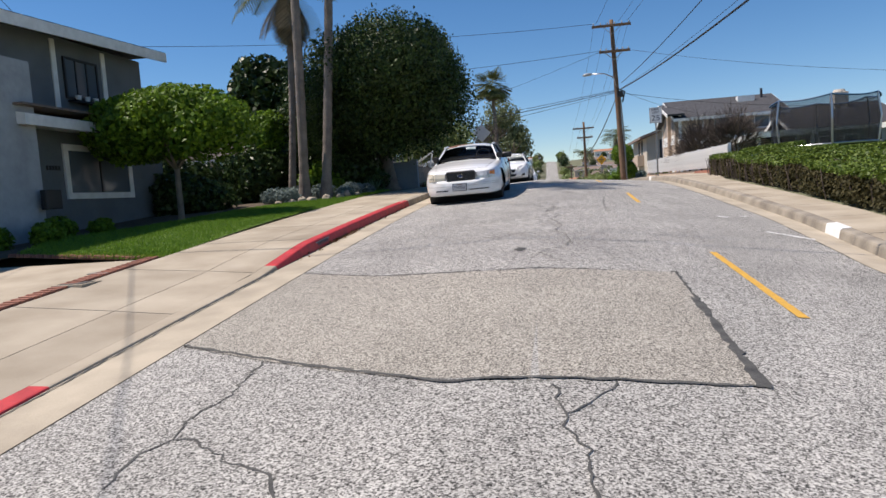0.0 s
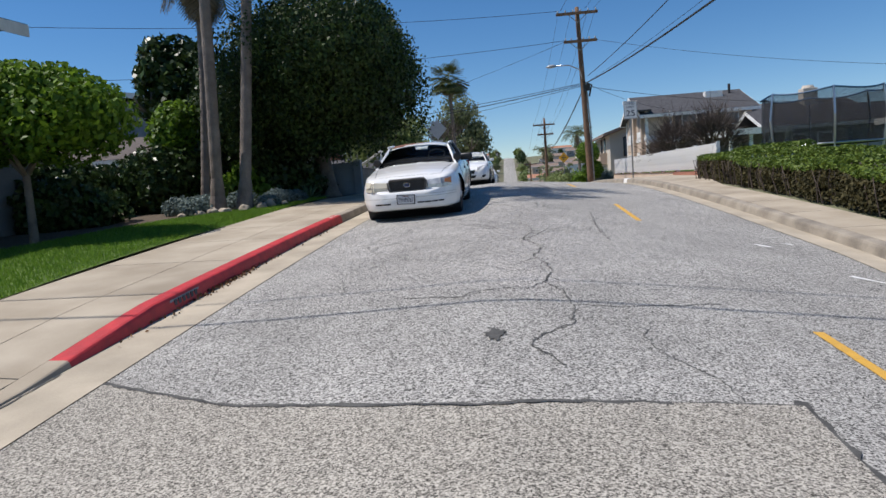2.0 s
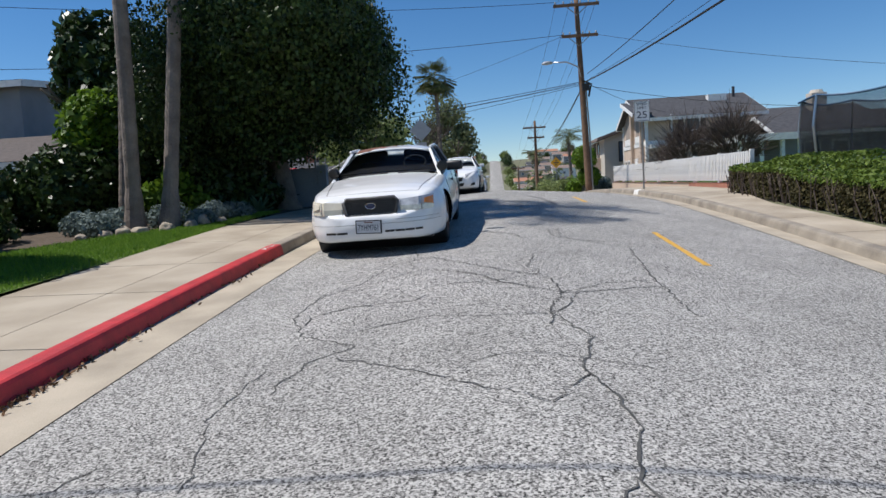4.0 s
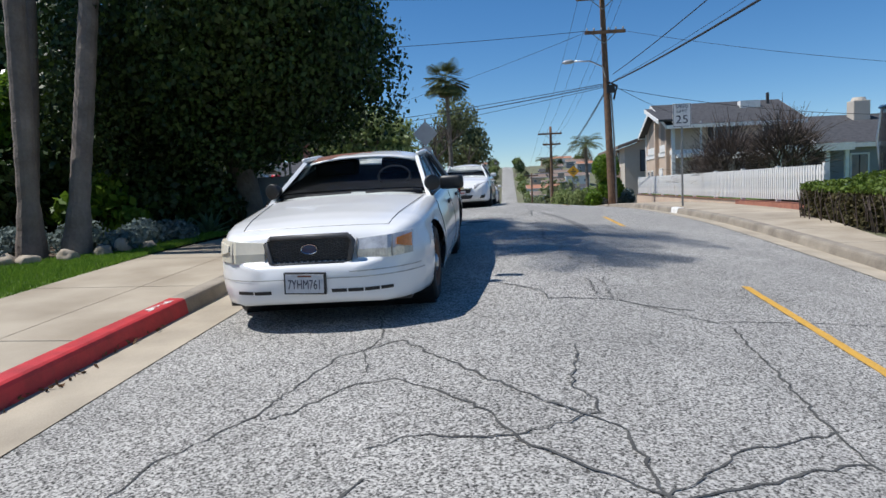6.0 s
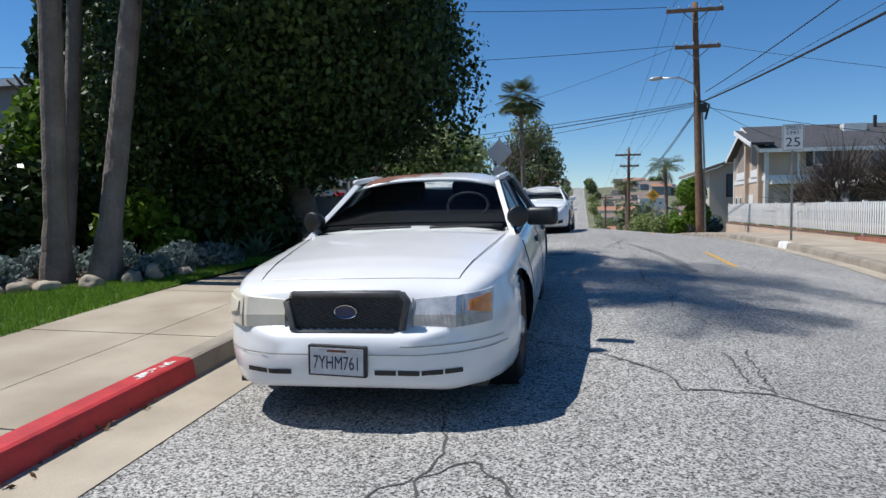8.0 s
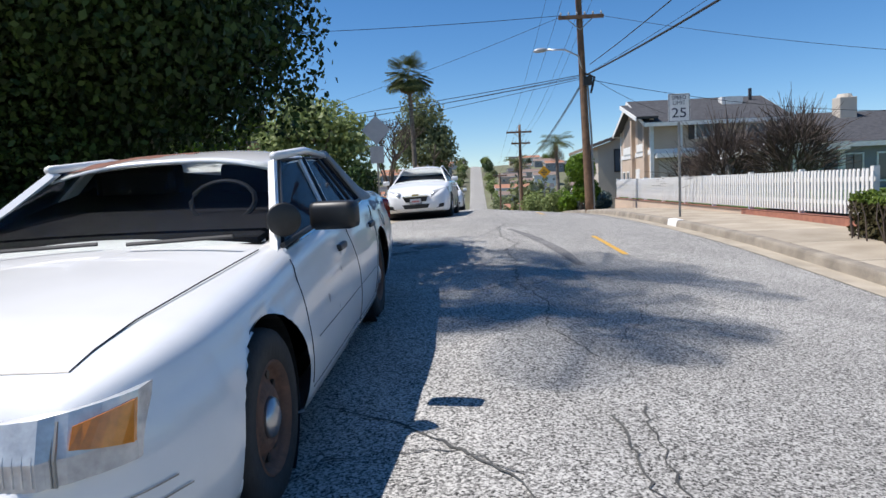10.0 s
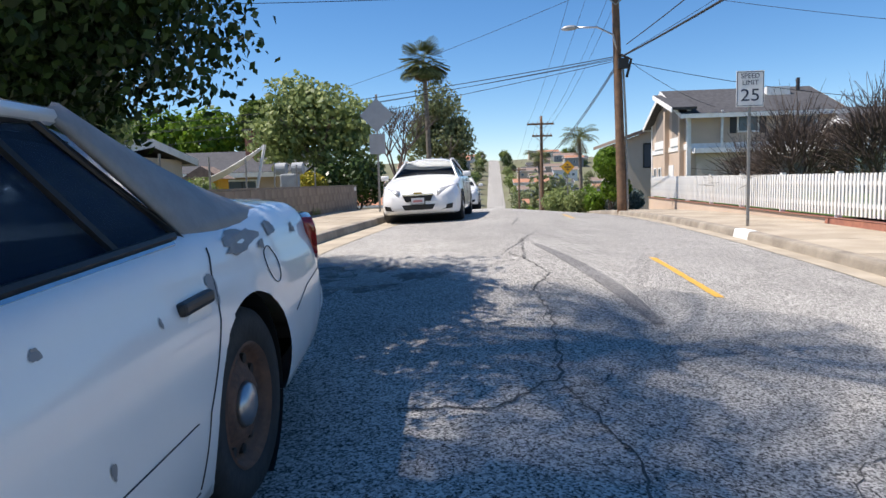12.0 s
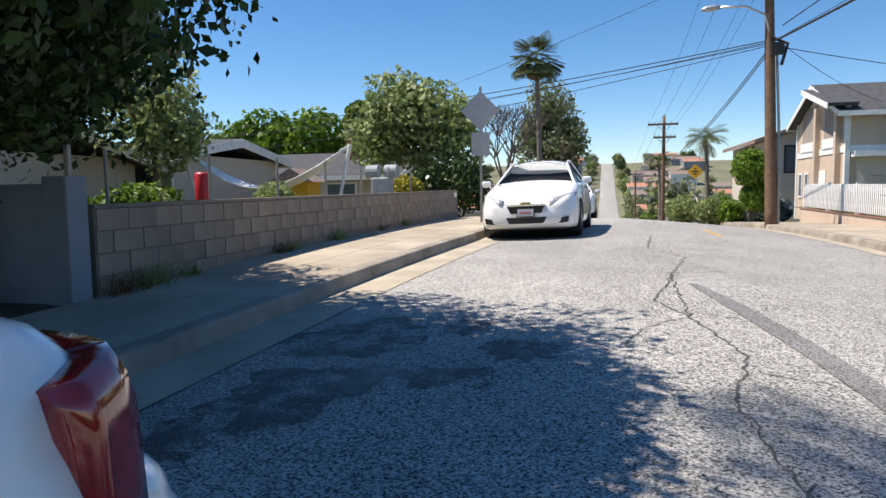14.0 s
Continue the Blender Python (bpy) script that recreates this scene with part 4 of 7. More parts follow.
    # bumper details
    for x0, x1 in ((-0.60, -0.46), (-0.45, -0.31), (0.17, 0.29), (0.30, 0.42), (0.43, 0.54), (0.55, 0.64)):
        part("bumper_slot", front_strip(x0, x1, 0.318, 0.345, 0.005), BLACK, car, "dark bumper slot")
    # thin grey strips stand for the shade line along each bumper crease
    for x0, x1, zz in ((-0.86, 0.86, 0.43), (0.32, 0.84, 0.475)):
        part("bumper_crease", front_strip(x0, x1, zz - 0.0025, zz + 0.0025, 0.005), GALV, car)
    # bonnet seams, wipers, bare and rusty paint
    for s in (-1, 1):
        part("bonnet_seam", tubed([(s * (0.60 + 0.15 * t), 0.30 + 1.18 * t, skin(0.30 + 1.18 * t, 0.60 + 0.15 * t) + 0.0005) for t in (i / 12 for i in range(13))], 0.003, 4), BLACK, car)
        part("wiper", tubed([(s * 0.3 - 0.1, 1.42, 1.0), (s * 0.3 + 0.35, 1.46, 1.005)], 0.009, 5), BLACK, car)
    part("bonnet_edge", tubed([(0.6 * k / 10, 0.30 - 0.03 * (1 - (k / 10) ** 2), skin(0.30 - 0.03 * (1 - (k / 10) ** 2), 0.6 * k / 10) + 0.0005) for k in range(-10, 11)], 0.0028, 4), GALV, car)
    bm = bmesh.new()
    rows = []
    for i in range(7):
        t = i / 6
        rows.append([bm.verts.new((-0.55 + 0.62 * k / 6, 2.285 + 0.40 * t + 0.03 * math.sin(k * 2 + i), 1.404 - 0.05 * (2 * ((2.21 + 0.45 * t - 2.265) / 1.25) - 1) ** 2 - 0.06 * abs(-0.55 + 0.62 * k / 6) ** 3 * 4.6 * 0.6)) for k in range(7)])
    for a, b in zip(rows, rows[1:]):
        for k in range(6):
            bm.faces.new((a[k], a[k + 1], b[k + 1], b[k]))
    part("rust_patch", bm, RUST, car, "rusty patch on the roof")
    def flake(name, cy, cz, ry, rz, seed, mat=PRIMER, w=0.951):
        rg = random.Random(seed)
        bm = bmesh.new()
        vs = []
        for k in range(22):
            a = 2 * math.pi * k / 22
            rr = rg.uniform(0.8, 1.15) + 0.15 * math.sin(3 * a + seed)
            y, z = cy + ry * rr * math.cos(a), cz + rz * rr * math.sin(a)
            vs.append(bm.verts.new((side(y, z) + 0.0015, y, z)))
        bm.faces.new(vs)
        part(name, bm, mat, car, "bare grey spot in the peeling paint")
    for i, (cy, cz, ry, rz) in enumerate(((3.68, 0.82, 0.03, 0.045), (1.9, 0.62, 0.02, 0.022), (2.28, 0.7, 0.014, 0.016), (2.95, 0.86, 0.016, 0.013), (3.35, 0.80, 0.008, 0.014), (2.1, 0.53, 0.012, 0.012), (3.05, 0.57, 0.010, 0.02))):
        flake("paint_flake", cy, cz, ry, rz, i)
    part("fuel_flap", tubed([(side(4.26 + 0.07 * math.cos(a), 0.785 + 0.07 * math.sin(a)) + 0.001, 4.26 + 0.07 * math.cos(a), 0.785 + 0.07 * math.sin(a)) for a in (i * math.pi / 12 for i in range(25))], 0.002, 4, cap=False), BLACK, car)
    flake("primer_patch", 4.02, 0.915, 0.17, 0.04, 77)
    flake("paint_flake", 4.37, 0.915, 0.06, 0.03, 78)
    flake("paint_flake", 4.70, 0.875, 0.03, 0.024, 79)
    flake("paint_flake", 4.21, 0.872, 0.03, 0.018, 80)
    for i, (bx, by, sx, sy) in enumerate(((0.60, 4.45, 0.05, 0.09), (0.68, 4.75, 0.04, 0.04), (0.66, 4.62, 0.012, 0.012))):
        rg = random.Random(40 + i)
        bm = bmesh.new()
        ring = []
        for k in range(11):
            a = 2 * math.pi * k / 11
            px, py = bx + sx * rg.uniform(0.6, 1.2) * math.cos(a), by + sy * rg.uniform(0.6, 1.2) * math.sin(a)
            ring.append(bm.verts.new((px, py, skin(py, px) + 0.004)))
        bm.faces.new(ring)
        part("paint_flake", bm, PRIMER, car)
    # a longer wheelbase behind the front doors
    def longer(y):
        t = min(1.0, max(0.0, (y - 2.3) / 1.6))
        return y + 0.09 * t * t * (3 - 2 * t)

    for ob in car.children:
        if ob.location.length > 0.01:
            ob.location.y = longer(ob.location.y)
        else:
            for me in [ob.data] + [c.data for c in ob.children]:
                for v in me.vertices:
                    v.co.y = longer(v.co.y)
    return car


white_sedan()


# ---- plants ----
def limbs(start, splits, r0, reach, seed, up=0.6, depth=3, bm=None):
    """Branching tapered limbs."""
    rg = random.Random(seed)
    bm = bm or bmesh.new()
    def grow(p, d, r, length, level):
        pts = [p]
        for i in range(3):
            d = (d + Vector((rg.uniform(-0.25, 0.25), rg.uniform(-0.25, 0.25), rg.uniform(-0.1, 0.2)))).normalized()
            pts.append(pts[-1] + d * length / 3)
        tube(bm, pts, [r, r * 0.85, r * 0.7, r * 0.55], 7 if level < 2 else 5)
        if level < depth:
            for k in range(splits):
                a = 2 * math.pi * (k + rg.random() * 0.7) / splits
                nd = (d * 0.6 + Vector((math.cos(a), math.sin(a), up)) * 0.7).normalized()
                grow(pts[-1], nd, r * 0.55, length * reach, level + 1)
    return bm, grow


def tree(name, base, trunk_h, trunk_r, blobs, count, size, mat, label, category="tree", seed=1, lean=(0, 0), droop=0.0, shell=0.45, splits=3, group="", depth=2, lumps=0.3, clump=0.0):
    x, y, z = base
    t = thing(name, pose(x, y, z), label, category, group)
    bm, grow = limbs(None, splits, trunk_r, 0.6, seed, depth=depth)
    tube(bm, [(0, 0, -0.1), (lean[0] * 0.1, lean[1] * 0.1, 0.1), (lean[0] * 0.5, lean[1] * 0.5, trunk_h * 0.55), (lean[0], lean[1], trunk_h)], [trunk_r * 1.5, trunk_r * 1.1, trunk_r * 0.95, trunk_r * 0.85], 12)
    rg = random.Random(seed)
    for k in range(splits):
        a = 2 * math.pi * (k + rg.random() * 0.5) / splits
        grow(Vector((lean[0], lean[1], trunk_h - 0.1)), Vector((math.cos(a) * 0.7, math.sin(a) * 0.7, 0.75)).normalized(), trunk_r * 0.6, trunk_h * 0.55, 1)
    part("trunk", bm, BARK, t, smooth=True)
    leaves("crown", [(bx - x, by - y, bz - z, a, b, c) for bx, by, bz, a, b, c in blobs], count, size, mat, t, shell=shell, droop=droop, seed=seed, lumps=lumps, clump=clump)
    return t


def bush(name, base, blobs, count, size, mat, label, category="shrub", seed=1, group="", shell=0.6, lumps=0.3, droop=0.0):
    x, y, z = base
    t = thing(name, pose(x, y, z), label, category, group)
    leaves("foliage", [(bx - x, by - y, bz - z, a, b, c) for bx, by, bz, a, b, c in blobs], count, size, mat, t, shell=shell, seed=seed, lumps=lumps, droop=droop)
    bm = bmesh.new()
    rg = random.Random(seed)
    for k in range(5):
        bx, by, bz, a, b, c = blobs[k % len(blobs)]
        tube(bm, [(rg.uniform(-0.1, 0.1), rg.uniform(-0.1, 0.1), -0.08), ((bx - x) * 0.6 + rg.uniform(-0.1, 0.1), (by - y) * 0.6, (bz - z) * 0.5), (bx - x + rg.uniform(-a, a) * 0.4, by - y, bz - z)], [0.03, 0.022, 0.01], 6)
    part("woody_core", bm, TWIG, t)
    return t


def palm(base, top, r, fronds, length, label, seed, dead=10, bark=PALMBARK, fan=False, group=""):
    b, tp = Vector(base), Vector(top)
    t = thing("palm_tree", pose(*base), label, "palm tree", group)
    d = tp - b
    n = 60
    pts = [d * (i / n) + Vector((math.sin(i / n * 3) * 0.10, 0, 0)) for i in range(n + 1)]
    bm = tubed(pts, [r * (1.35 - 0.45 * min(1, i / 4) - 0.22 * i / n) * (1.05 if i % 2 else 0.985) for i in range(n + 1)], 14)
    part("trunk", bm, bark, t, "ringed grey trunk", smooth=False)
    rng = np.random.default_rng(seed)
    def frond_set(nm, count, lo, hi, mat, ln):
        quads = []
        for k in range(count):
            az = 2 * math.pi * (k * 0.618) + rng.uniform(-0.2, 0.2)
            el = rng.uniform(lo, hi)
            p = np.array(d) + np.array([0, 0, 0.0])
            out = np.array([math.cos(az), math.sin(az), 0])
            side = np.array([-math.sin(az), math.cos(az), 0])
            L = ln * rng.uniform(0.8, 1.1)
            seg = 11
            pos, ang = p.copy(), el
            for i in range(seg):
                dirv = out * math.cos(ang) + np.array([0, 0, math.sin(ang)])
                nxt = pos + dirv * L / seg
                ang -= 0.9 / seg * (1.6 if lo > -0.5 else 0.6)
                if fan and i < 5:
                    quads.append([pos - side * 0.012, pos + side * 0.012, nxt + side * 0.012, nxt - side * 0.012])
                elif fan:
                    if i == 5:
                        for q in np.linspace(-1.3, 1.3, 15):
                            tip = pos + (dirv * math.cos(q) + side * math.sin(q)) * L * 0.5 + np.array([0, 0, -0.12 * L * abs(q)])
                            quads.append([pos - side * 0.03, pos + side * 0.03, tip + side * 0.05, tip - side * 0.05])
                else:
                    quads.append([pos - side * 0.02, pos + side * 0.02, nxt + side * 0.015, nxt - side * 0.015])
                    w = 0.55 * math.sin(math.pi * (i + 1.2) / (seg + 1.5)) * L * 0.45
                    for s in (-1, 1):
                        for q in (0.0, 0.5):
                            a0 = pos + (nxt - pos) * q
                            tipv = a0 + s * side * w + dirv * w * 0.6 + np.array([0, 0, -0.35 * w])
                            quads.append([a0, a0 + dirv * 0.045, tipv + dirv * 0.02, tipv])
                pos = nxt
        quads_object(nm, np.array(quads), mat, t)
    frond_set("fronds", fronds, -0.35 if fan else 0.0, 1.5 if fan else 1.2, L_PALM, length)
    frond_set("dead_fronds", dead, -1.5, -1.0 if fan else -0.7, L_DRY, length * (0.6 if fan else 0.8))
    return t


def agave(base, r, n, seed, mat=L_AGAVE):
    rng = random.Random(seed)
    t = thing("agave", pose(*base), "spiky grey-green agave rosette in the bed", "agave", "agaves")
    for k in range(n):
        a, el = 2.4 * k, 0.3 + 1.0 * (k / n)
        L = r * rng.uniform(0.8, 1.1)
        o = Vector((math.cos(a), math.sin(a), 0))
        s = Vector((-math.sin(a), math.cos(a), 0))
        bm = bmesh.new()
        prev = None
        for i in range(6):
            tt = i / 5
            p = o * L * tt * math.cos(el) + Vector((0, 0, L * tt * math.sin(el) - 0.15 * L * tt * tt))
            w = 0.09 * L * math.sin(math.pi * min(1, 0.2 + tt * 0.8)) + 0.004
            cur = [bm.verts.new(p - s * w + Vector((0, 0, 0.02))), bm.verts.new(p), bm.verts.new(p + s * w + Vector((0, 0, 0.02)))]
            if prev:
                bm.faces.new((prev[0], prev[1], cur[1], cur[0])), bm.faces.new((prev[1], prev[2], cur[2], cur[1]))
            prev = cur
        part("leaf", bm, mat, t, fix=False).modifiers.new("thick", "SOLIDIFY").thickness = 0.012
    return t


def rock(base, sx, sy, sz, seed):
    bm = bmesh.new()
    bmesh.ops.create_icosphere(bm, subdivisions=3, radius=1)
    off = Vector((seed * 3.7, seed * 1.3, 0))
    for v in bm.verts:
        k = 1 + 0.35 * noise.noise(v.co * 1.3 + off) + 0.1 * noise.noise(v.co * 4 + off)
        v.co = Vector((v.co.x * sx * k, v.co.y * sy * k, v.co.z * sz * k + sz * 0.5))
    ob = part("rock", bm, ROCK, None, smooth=True)
    ob.matrix_world = pose(*base, 0, 0, seed * 40)
    return tagged(ob, "rounded pale garden rock edging the bed", "rock", "bed edging rocks")


# ---- windows and houses ----
def window(parent, m, w, h, frame_mat=WHITEPAINT, bars=1, border=0.08, glass=None, name="window"):
    """A window flat on a wall: origin at its middle, z up, facing local -y."""
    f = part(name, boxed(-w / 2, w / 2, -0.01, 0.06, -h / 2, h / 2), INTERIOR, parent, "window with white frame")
    f.matrix_local = m
    part("pane", boxed(-w / 2 + border * 0.5, w / 2 - border * 0.5, -0.022, -0.014, -h / 2 + border * 0.5, h / 2 - border * 0.5), glass or PANE, f)
    for x0, x1, z0, z1 in ((-w / 2 - border / 2, w / 2 + border / 2, h / 2 - border / 2, h / 2 + border / 2), (-w / 2 - border / 2, w / 2 + border / 2, -h / 2 - border / 2, -h / 2 + border / 2),
                           (-w / 2 - border / 2, -w / 2 + border / 2, -h / 2 + border / 2, h / 2 - border / 2), (w / 2 - border / 2, w / 2 + border / 2, -h / 2 + border / 2, h / 2 - border / 2)):
        part("frame", boxed(x0, x1, -0.05, 0.02, z0, z1), frame_mat, f)
    for k in range(bars):
        x = -w / 2 + w * (k + 1) / (bars + 1)
        part("mullion", boxed(x - 0.02, x + 0.02, -0.04, 0.0, -h / 2 + border / 2, h / 2 - border / 2), frame_mat if frame_mat is not WHITEPAINT else BLACK, f)
    return f


def gable_roof(parent, x0, x1, y0, y1, eave, ridge, along, mat, over=0.4, thick=0.16, fascia=WHITEPAINT):
    """A pitched roof with eaves and fascia boards; ridge along x or y."""
    def plane(pts, nm, mt, th):
        bm = bmesh.new()
        quad_pane(bm, pts, th)
        return part(nm, bm, mt, parent)
    if along == "x":
        ym = (y0 + y1) / 2
        sl = (ridge - eave) / (ym - y0)
        lo = eave - over * sl
        plane([(x0 - over, y0 - over, lo), (x1 + over, y0 - over, lo), (x1 + over, ym, ridge), (x0 - over, ym, ridge)], "roof", mat, thick)
        plane([(x1 + over, y1 + over, lo), (x0 - over, y1 + over, lo), (x0 - over, ym, ridge), (x1 + over, ym, ridge)], "roof", mat, thick)
        for yy in (y0 - over - 0.03, y1 + over):
            part("fascia", boxed(x0 - over, x1 + over, yy, yy + 0.03, lo - 0.24, lo - 0.02), fascia, parent)
        for xx in (x0 - over - 0.03, x1 + over):
            for a, b in ((y0 - over, lo), (y1 + over, lo)):
                bm = bmesh.new()
                prism(bm, [(a, b - 0.24), (a, b - 0.01), (ym, ridge - 0.01), (ym, ridge - 0.26)], "x", xx, xx + 0.03)
                part("bargeboard", bm, fascia, parent)
    else:
        xm = (x0 + x1) / 2
        sl = (ridge - eave) / (xm - x0)
        lo = eave - over * sl
        plane([(x0 - over, y1 + over, lo), (x0 - over, y0 - over, lo), (xm, y0 - over, ridge), (xm, y1 + over, ridge)], "roof", mat, thick)
        plane([(x1 + over, y0 - over, lo), (x1 + over, y1 + over, lo), (xm, y1 + over, ridge), (xm, y0 - over, ridge)], "roof", mat, thick)
        for xx in (x0 - over - 0.03, x1 + over):
            part("fascia", boxed(xx, xx + 0.03, y0 - over, y1 + over, lo - 0.24, lo - 0.02), fascia, parent)
        for yy in (y0 - over - 0.03, y1 + over):
            for a in (x0 - over, x1 + over):
                bm = bmesh.new()
                prism(bm, [(a, lo - 0.24), (a, lo - 0.01), (xm, ridge - 0.01), (xm, ridge - 0.26)], "y", yy, yy + 0.03)
                part("bargeboard", bm, fascia, parent)


def gable_block(parent, x0, x1, y0, y1, z0, eave, ridge, along, mat, name="wall"):
    bm = bmesh.new()
    if along == "x":
        prism(bm, [(y0, z0), (y1, z0), (y1, eave - 0.2), ((y0 + y1) / 2, ridge - 0.2), (y0, eave - 0.2)], "x", x0, x1)
    else:
        prism(bm, [(x0, z0), (x1, z0), (x1, eave - 0.2), ((x0 + x1) / 2, ridge - 0.2), (x0, eave - 0.2)], "y", y0, y1)
    return part(name, bm, mat, parent)


FACE_X = pose(0, 0, 0, 0, 0, 90)   # a window's front turned to +x
FACE_MX = pose(0, 0, 0, 0, 0, -90)

# ---- grey house on the left ----
h = thing("house", pose(0, 0, 0), "two-storey dark grey stucco house with white trim", "house", "street houses")
zg = 0.9
part("wall", boxed(-19, -10.7, 6.0, 17.2, zg - 0.4, 4.0), STUCCO_GREY, h, "dark grey stucco wall")
part("upper_wall", boxed(-19, -10.72, 6.0, 16.6, 3.9, 5.62), STUCCO_GREY, h)
part("pale_wall", boxed(-10.69, -10.2, 7.0, 12.0, zg - 0.4, 4.75, bevel=0.02), STUCCO_PALE, h, "rough pale stucco wing")
bm = bmesh.new()
quad_pane(bm, [(-10.1, 5.4, 5.36), (-10.1, 16.9, 5.86), (-20, 16.9, 6.1), (-20, 5.4, 5.6)], 0.1)
part("roof", bm, SHINGLE, h)
bm = bmesh.new()
prism(bm, [(5.4, 5.10), (16.9, 5.6), (16.9, 5.84), (5.4, 5.34)], "x", -10.12, -10.08)
part("fascia", bm, WHITEPAINT, h, "white roof fascia")
bm = bmesh.new()
prism(bm, [(-10.72, 3.82), (-10.0, 3.66), (-10.0, 3.44), (-10.72, 3.5)], "y", 11.5, 17.3)
part("lower_eave", bm, WHITEPAINT, h, "white lower eave")
part("lower_roof", boxed(-10.72, -9.98, 11.45, 17.35, 3.83, 3.87), SHINGLE_BROWN, h)
window(h, pose(-10.7, 14.5, 2.6) @ FACE_X, 2.3, 1.1, bars=1, border=0.14)
window(h, pose(-10.72, 14.2, 4.75) @ FACE_X, 1.1, 0.9, frame_mat=BLACK, bars=2, border=0.05)
for yy in (13.35, 15.05):
    part("trim_board", boxed(-10.72, -10.69, yy - 0.07, yy + 0.07, 3.9, 5.55), WHITEPAINT, h)
part("flower_shelf", boxed(-10.72, -10.5, 13.7, 14.75, 4.2, 4.24), BLACK, h)
for k in range(3):
    p = part("flower_pot", disc_stack(bmesh.new(), [(0, 0.05), (0.12, 0.07), (0.12, 0.002)], seg=12, axis="z"), WHITEPAINT, h)
    p.matrix_local = pose(-10.6, 13.9 + k * 0.3, 4.24)
part("letter_box", boxed(-10.09, -9.95, 11.75, 12.2, 1.75, 2.15, bevel=0.02), BLACK, h, "black letter box on the pale wall")
bm = bmesh.new()
for k in range(5):
    box(bm, -10.70, -10.685, 12.75 + k * 0.09, 12.8 + k * 0.09, 2.62, 2.72)
part("house_number", bm, BLACK, h)
part("vent_pipe", tubed([(-12, 13, 6.1), (-12, 13, 6.7)], 0.05, 8), BLACK, h)

# ---- brown-roofed house further up on the left ----
h = thing("house", pose(0, 0, 0), "low white house with brown shingle roof and grey upper storey", "house", "street houses")
part("wall", boxed(-24, -11.9, 24.6, 34, 1.2, 3.6), STUCCO_CREAM, h)
gable_roof(h, -24, -11.9, 24.6, 34, 3.6, 4.7, "x", SHINGLE_OLD, over=0.55)
part("upper_wall", boxed(-28, -17.2, 30, 38, 4.3, 6.7), SIDING, h)
gable_roof(h, -28, -17.2, 30, 38, 6.8, 7.2, "x", SHINGLE, over=0.4)
window(h, pose(-14.6, 24.6, 2.5), 1.2, 1.2)

# ---- planting on the left ----
tree("shrub_tree", (-8.5, 14.2, left_z(14.2)), 1.3, 0.07, [(-8.9, 14.3, 3.55, 1.5, 1.4, 0.85), (-7.7, 14.2, 3.45, 1.1, 1.2, 0.8), (-9.8, 14.4, 3.5, 0.9, 1.1, 0.8), (-8.3, 14.3, 3.85, 1.2, 1.2, 0.6)],
     26000, 0.075, L_BRIGHT, "clipped bright green shrub tree before the grey house", "shrub", seed=3, depth=2, splits=4, shell=0.55, lumps=0.15)
tree("ficus_tree", (-5.62, 23.3, left_z(23.3)), 1.7, 0.30, [(-5.7, 22.7, 5.1, 2.6, 2.7, 2.0), (-4.9, 22.0, 4.7, 2.3, 2.2, 1.5), (-6.6, 23.0, 5.6, 2.1, 2.4, 1.8), (-6.1, 24.4, 4.6, 1.5, 1.8, 1.3), (-5.4, 22.9, 6.2, 1.9, 2.0, 1.35), (-7.4, 22.2, 4.4, 1.5, 1.6, 1.3), (-6.6, 25.3, 4.2, 1.2, 1.3, 0.9), (-4.6, 20.5, 5.6, 1.7, 1.7, 1.3), (-4.5, 22.4, 5.75, 1.55, 1.8, 1.4), (-4.0, 22.3, 6.0, 1.35, 1.9, 1.1), (-4.05, 22.0, 5.0, 1.25, 1.5, 1.2)],
     265000, 0.062, L_FICUS, "dense dark green street tree overhanging the pavement", "tree", seed=5, lean=(-0.3, 0.1), droop=0.7, shell=0.6, depth=3, splits=4, lumps=0.5, clump=0.11)
palm((-7.32, 19.15, left_z(19.15)), (-6.85, 18.5, 14.0), 0.158, 14, 1.9, "tall slender palm with ringed grey trunk in the bed", 11, group="palms by the lawn")
palm((-6.67, 19.2, left_z(19.2)), (-6.15, 20.5, 13.5), 0.158, 16, 2.2, "tall slender palm with ringed grey trunk in the bed", 12, group="palms by the lawn")
palm((-8.2, 20.3, left_z(20.3)), (-7.8, 20.3, 8.2), 0.13, 20, 2.1, "shorter palm with drooping dry fronds in the bed", 13, dead=46, group="palms by the lawn")
tree("magnolia_tree", (-10.6, 24, left_z(24)), 2.2, 0.14, [(-10.5, 24, 5.75, 1.3, 1.2, 1.4), (-10.0, 23.7, 4.6, 1.1, 1.1, 1.2), (-10.3, 24.1, 5.0, 0.9, 0.9, 1.0)], 11000, 0.16, L_DARK, "large-leaved dark green garden tree", seed=8, shell=0.6)
bush("garden_shrub", (-9.4, 21.6, left_z(21.6)), [(-9.4, 21.6, 3.9, 0.8, 0.7, 0.9), (-9.0, 21.8, 3.0, 0.7, 0.6, 0.7)], 5000, 0.11, L_BRIGHT, "light green leafy garden shrub", seed=9, group="garden shrubs")
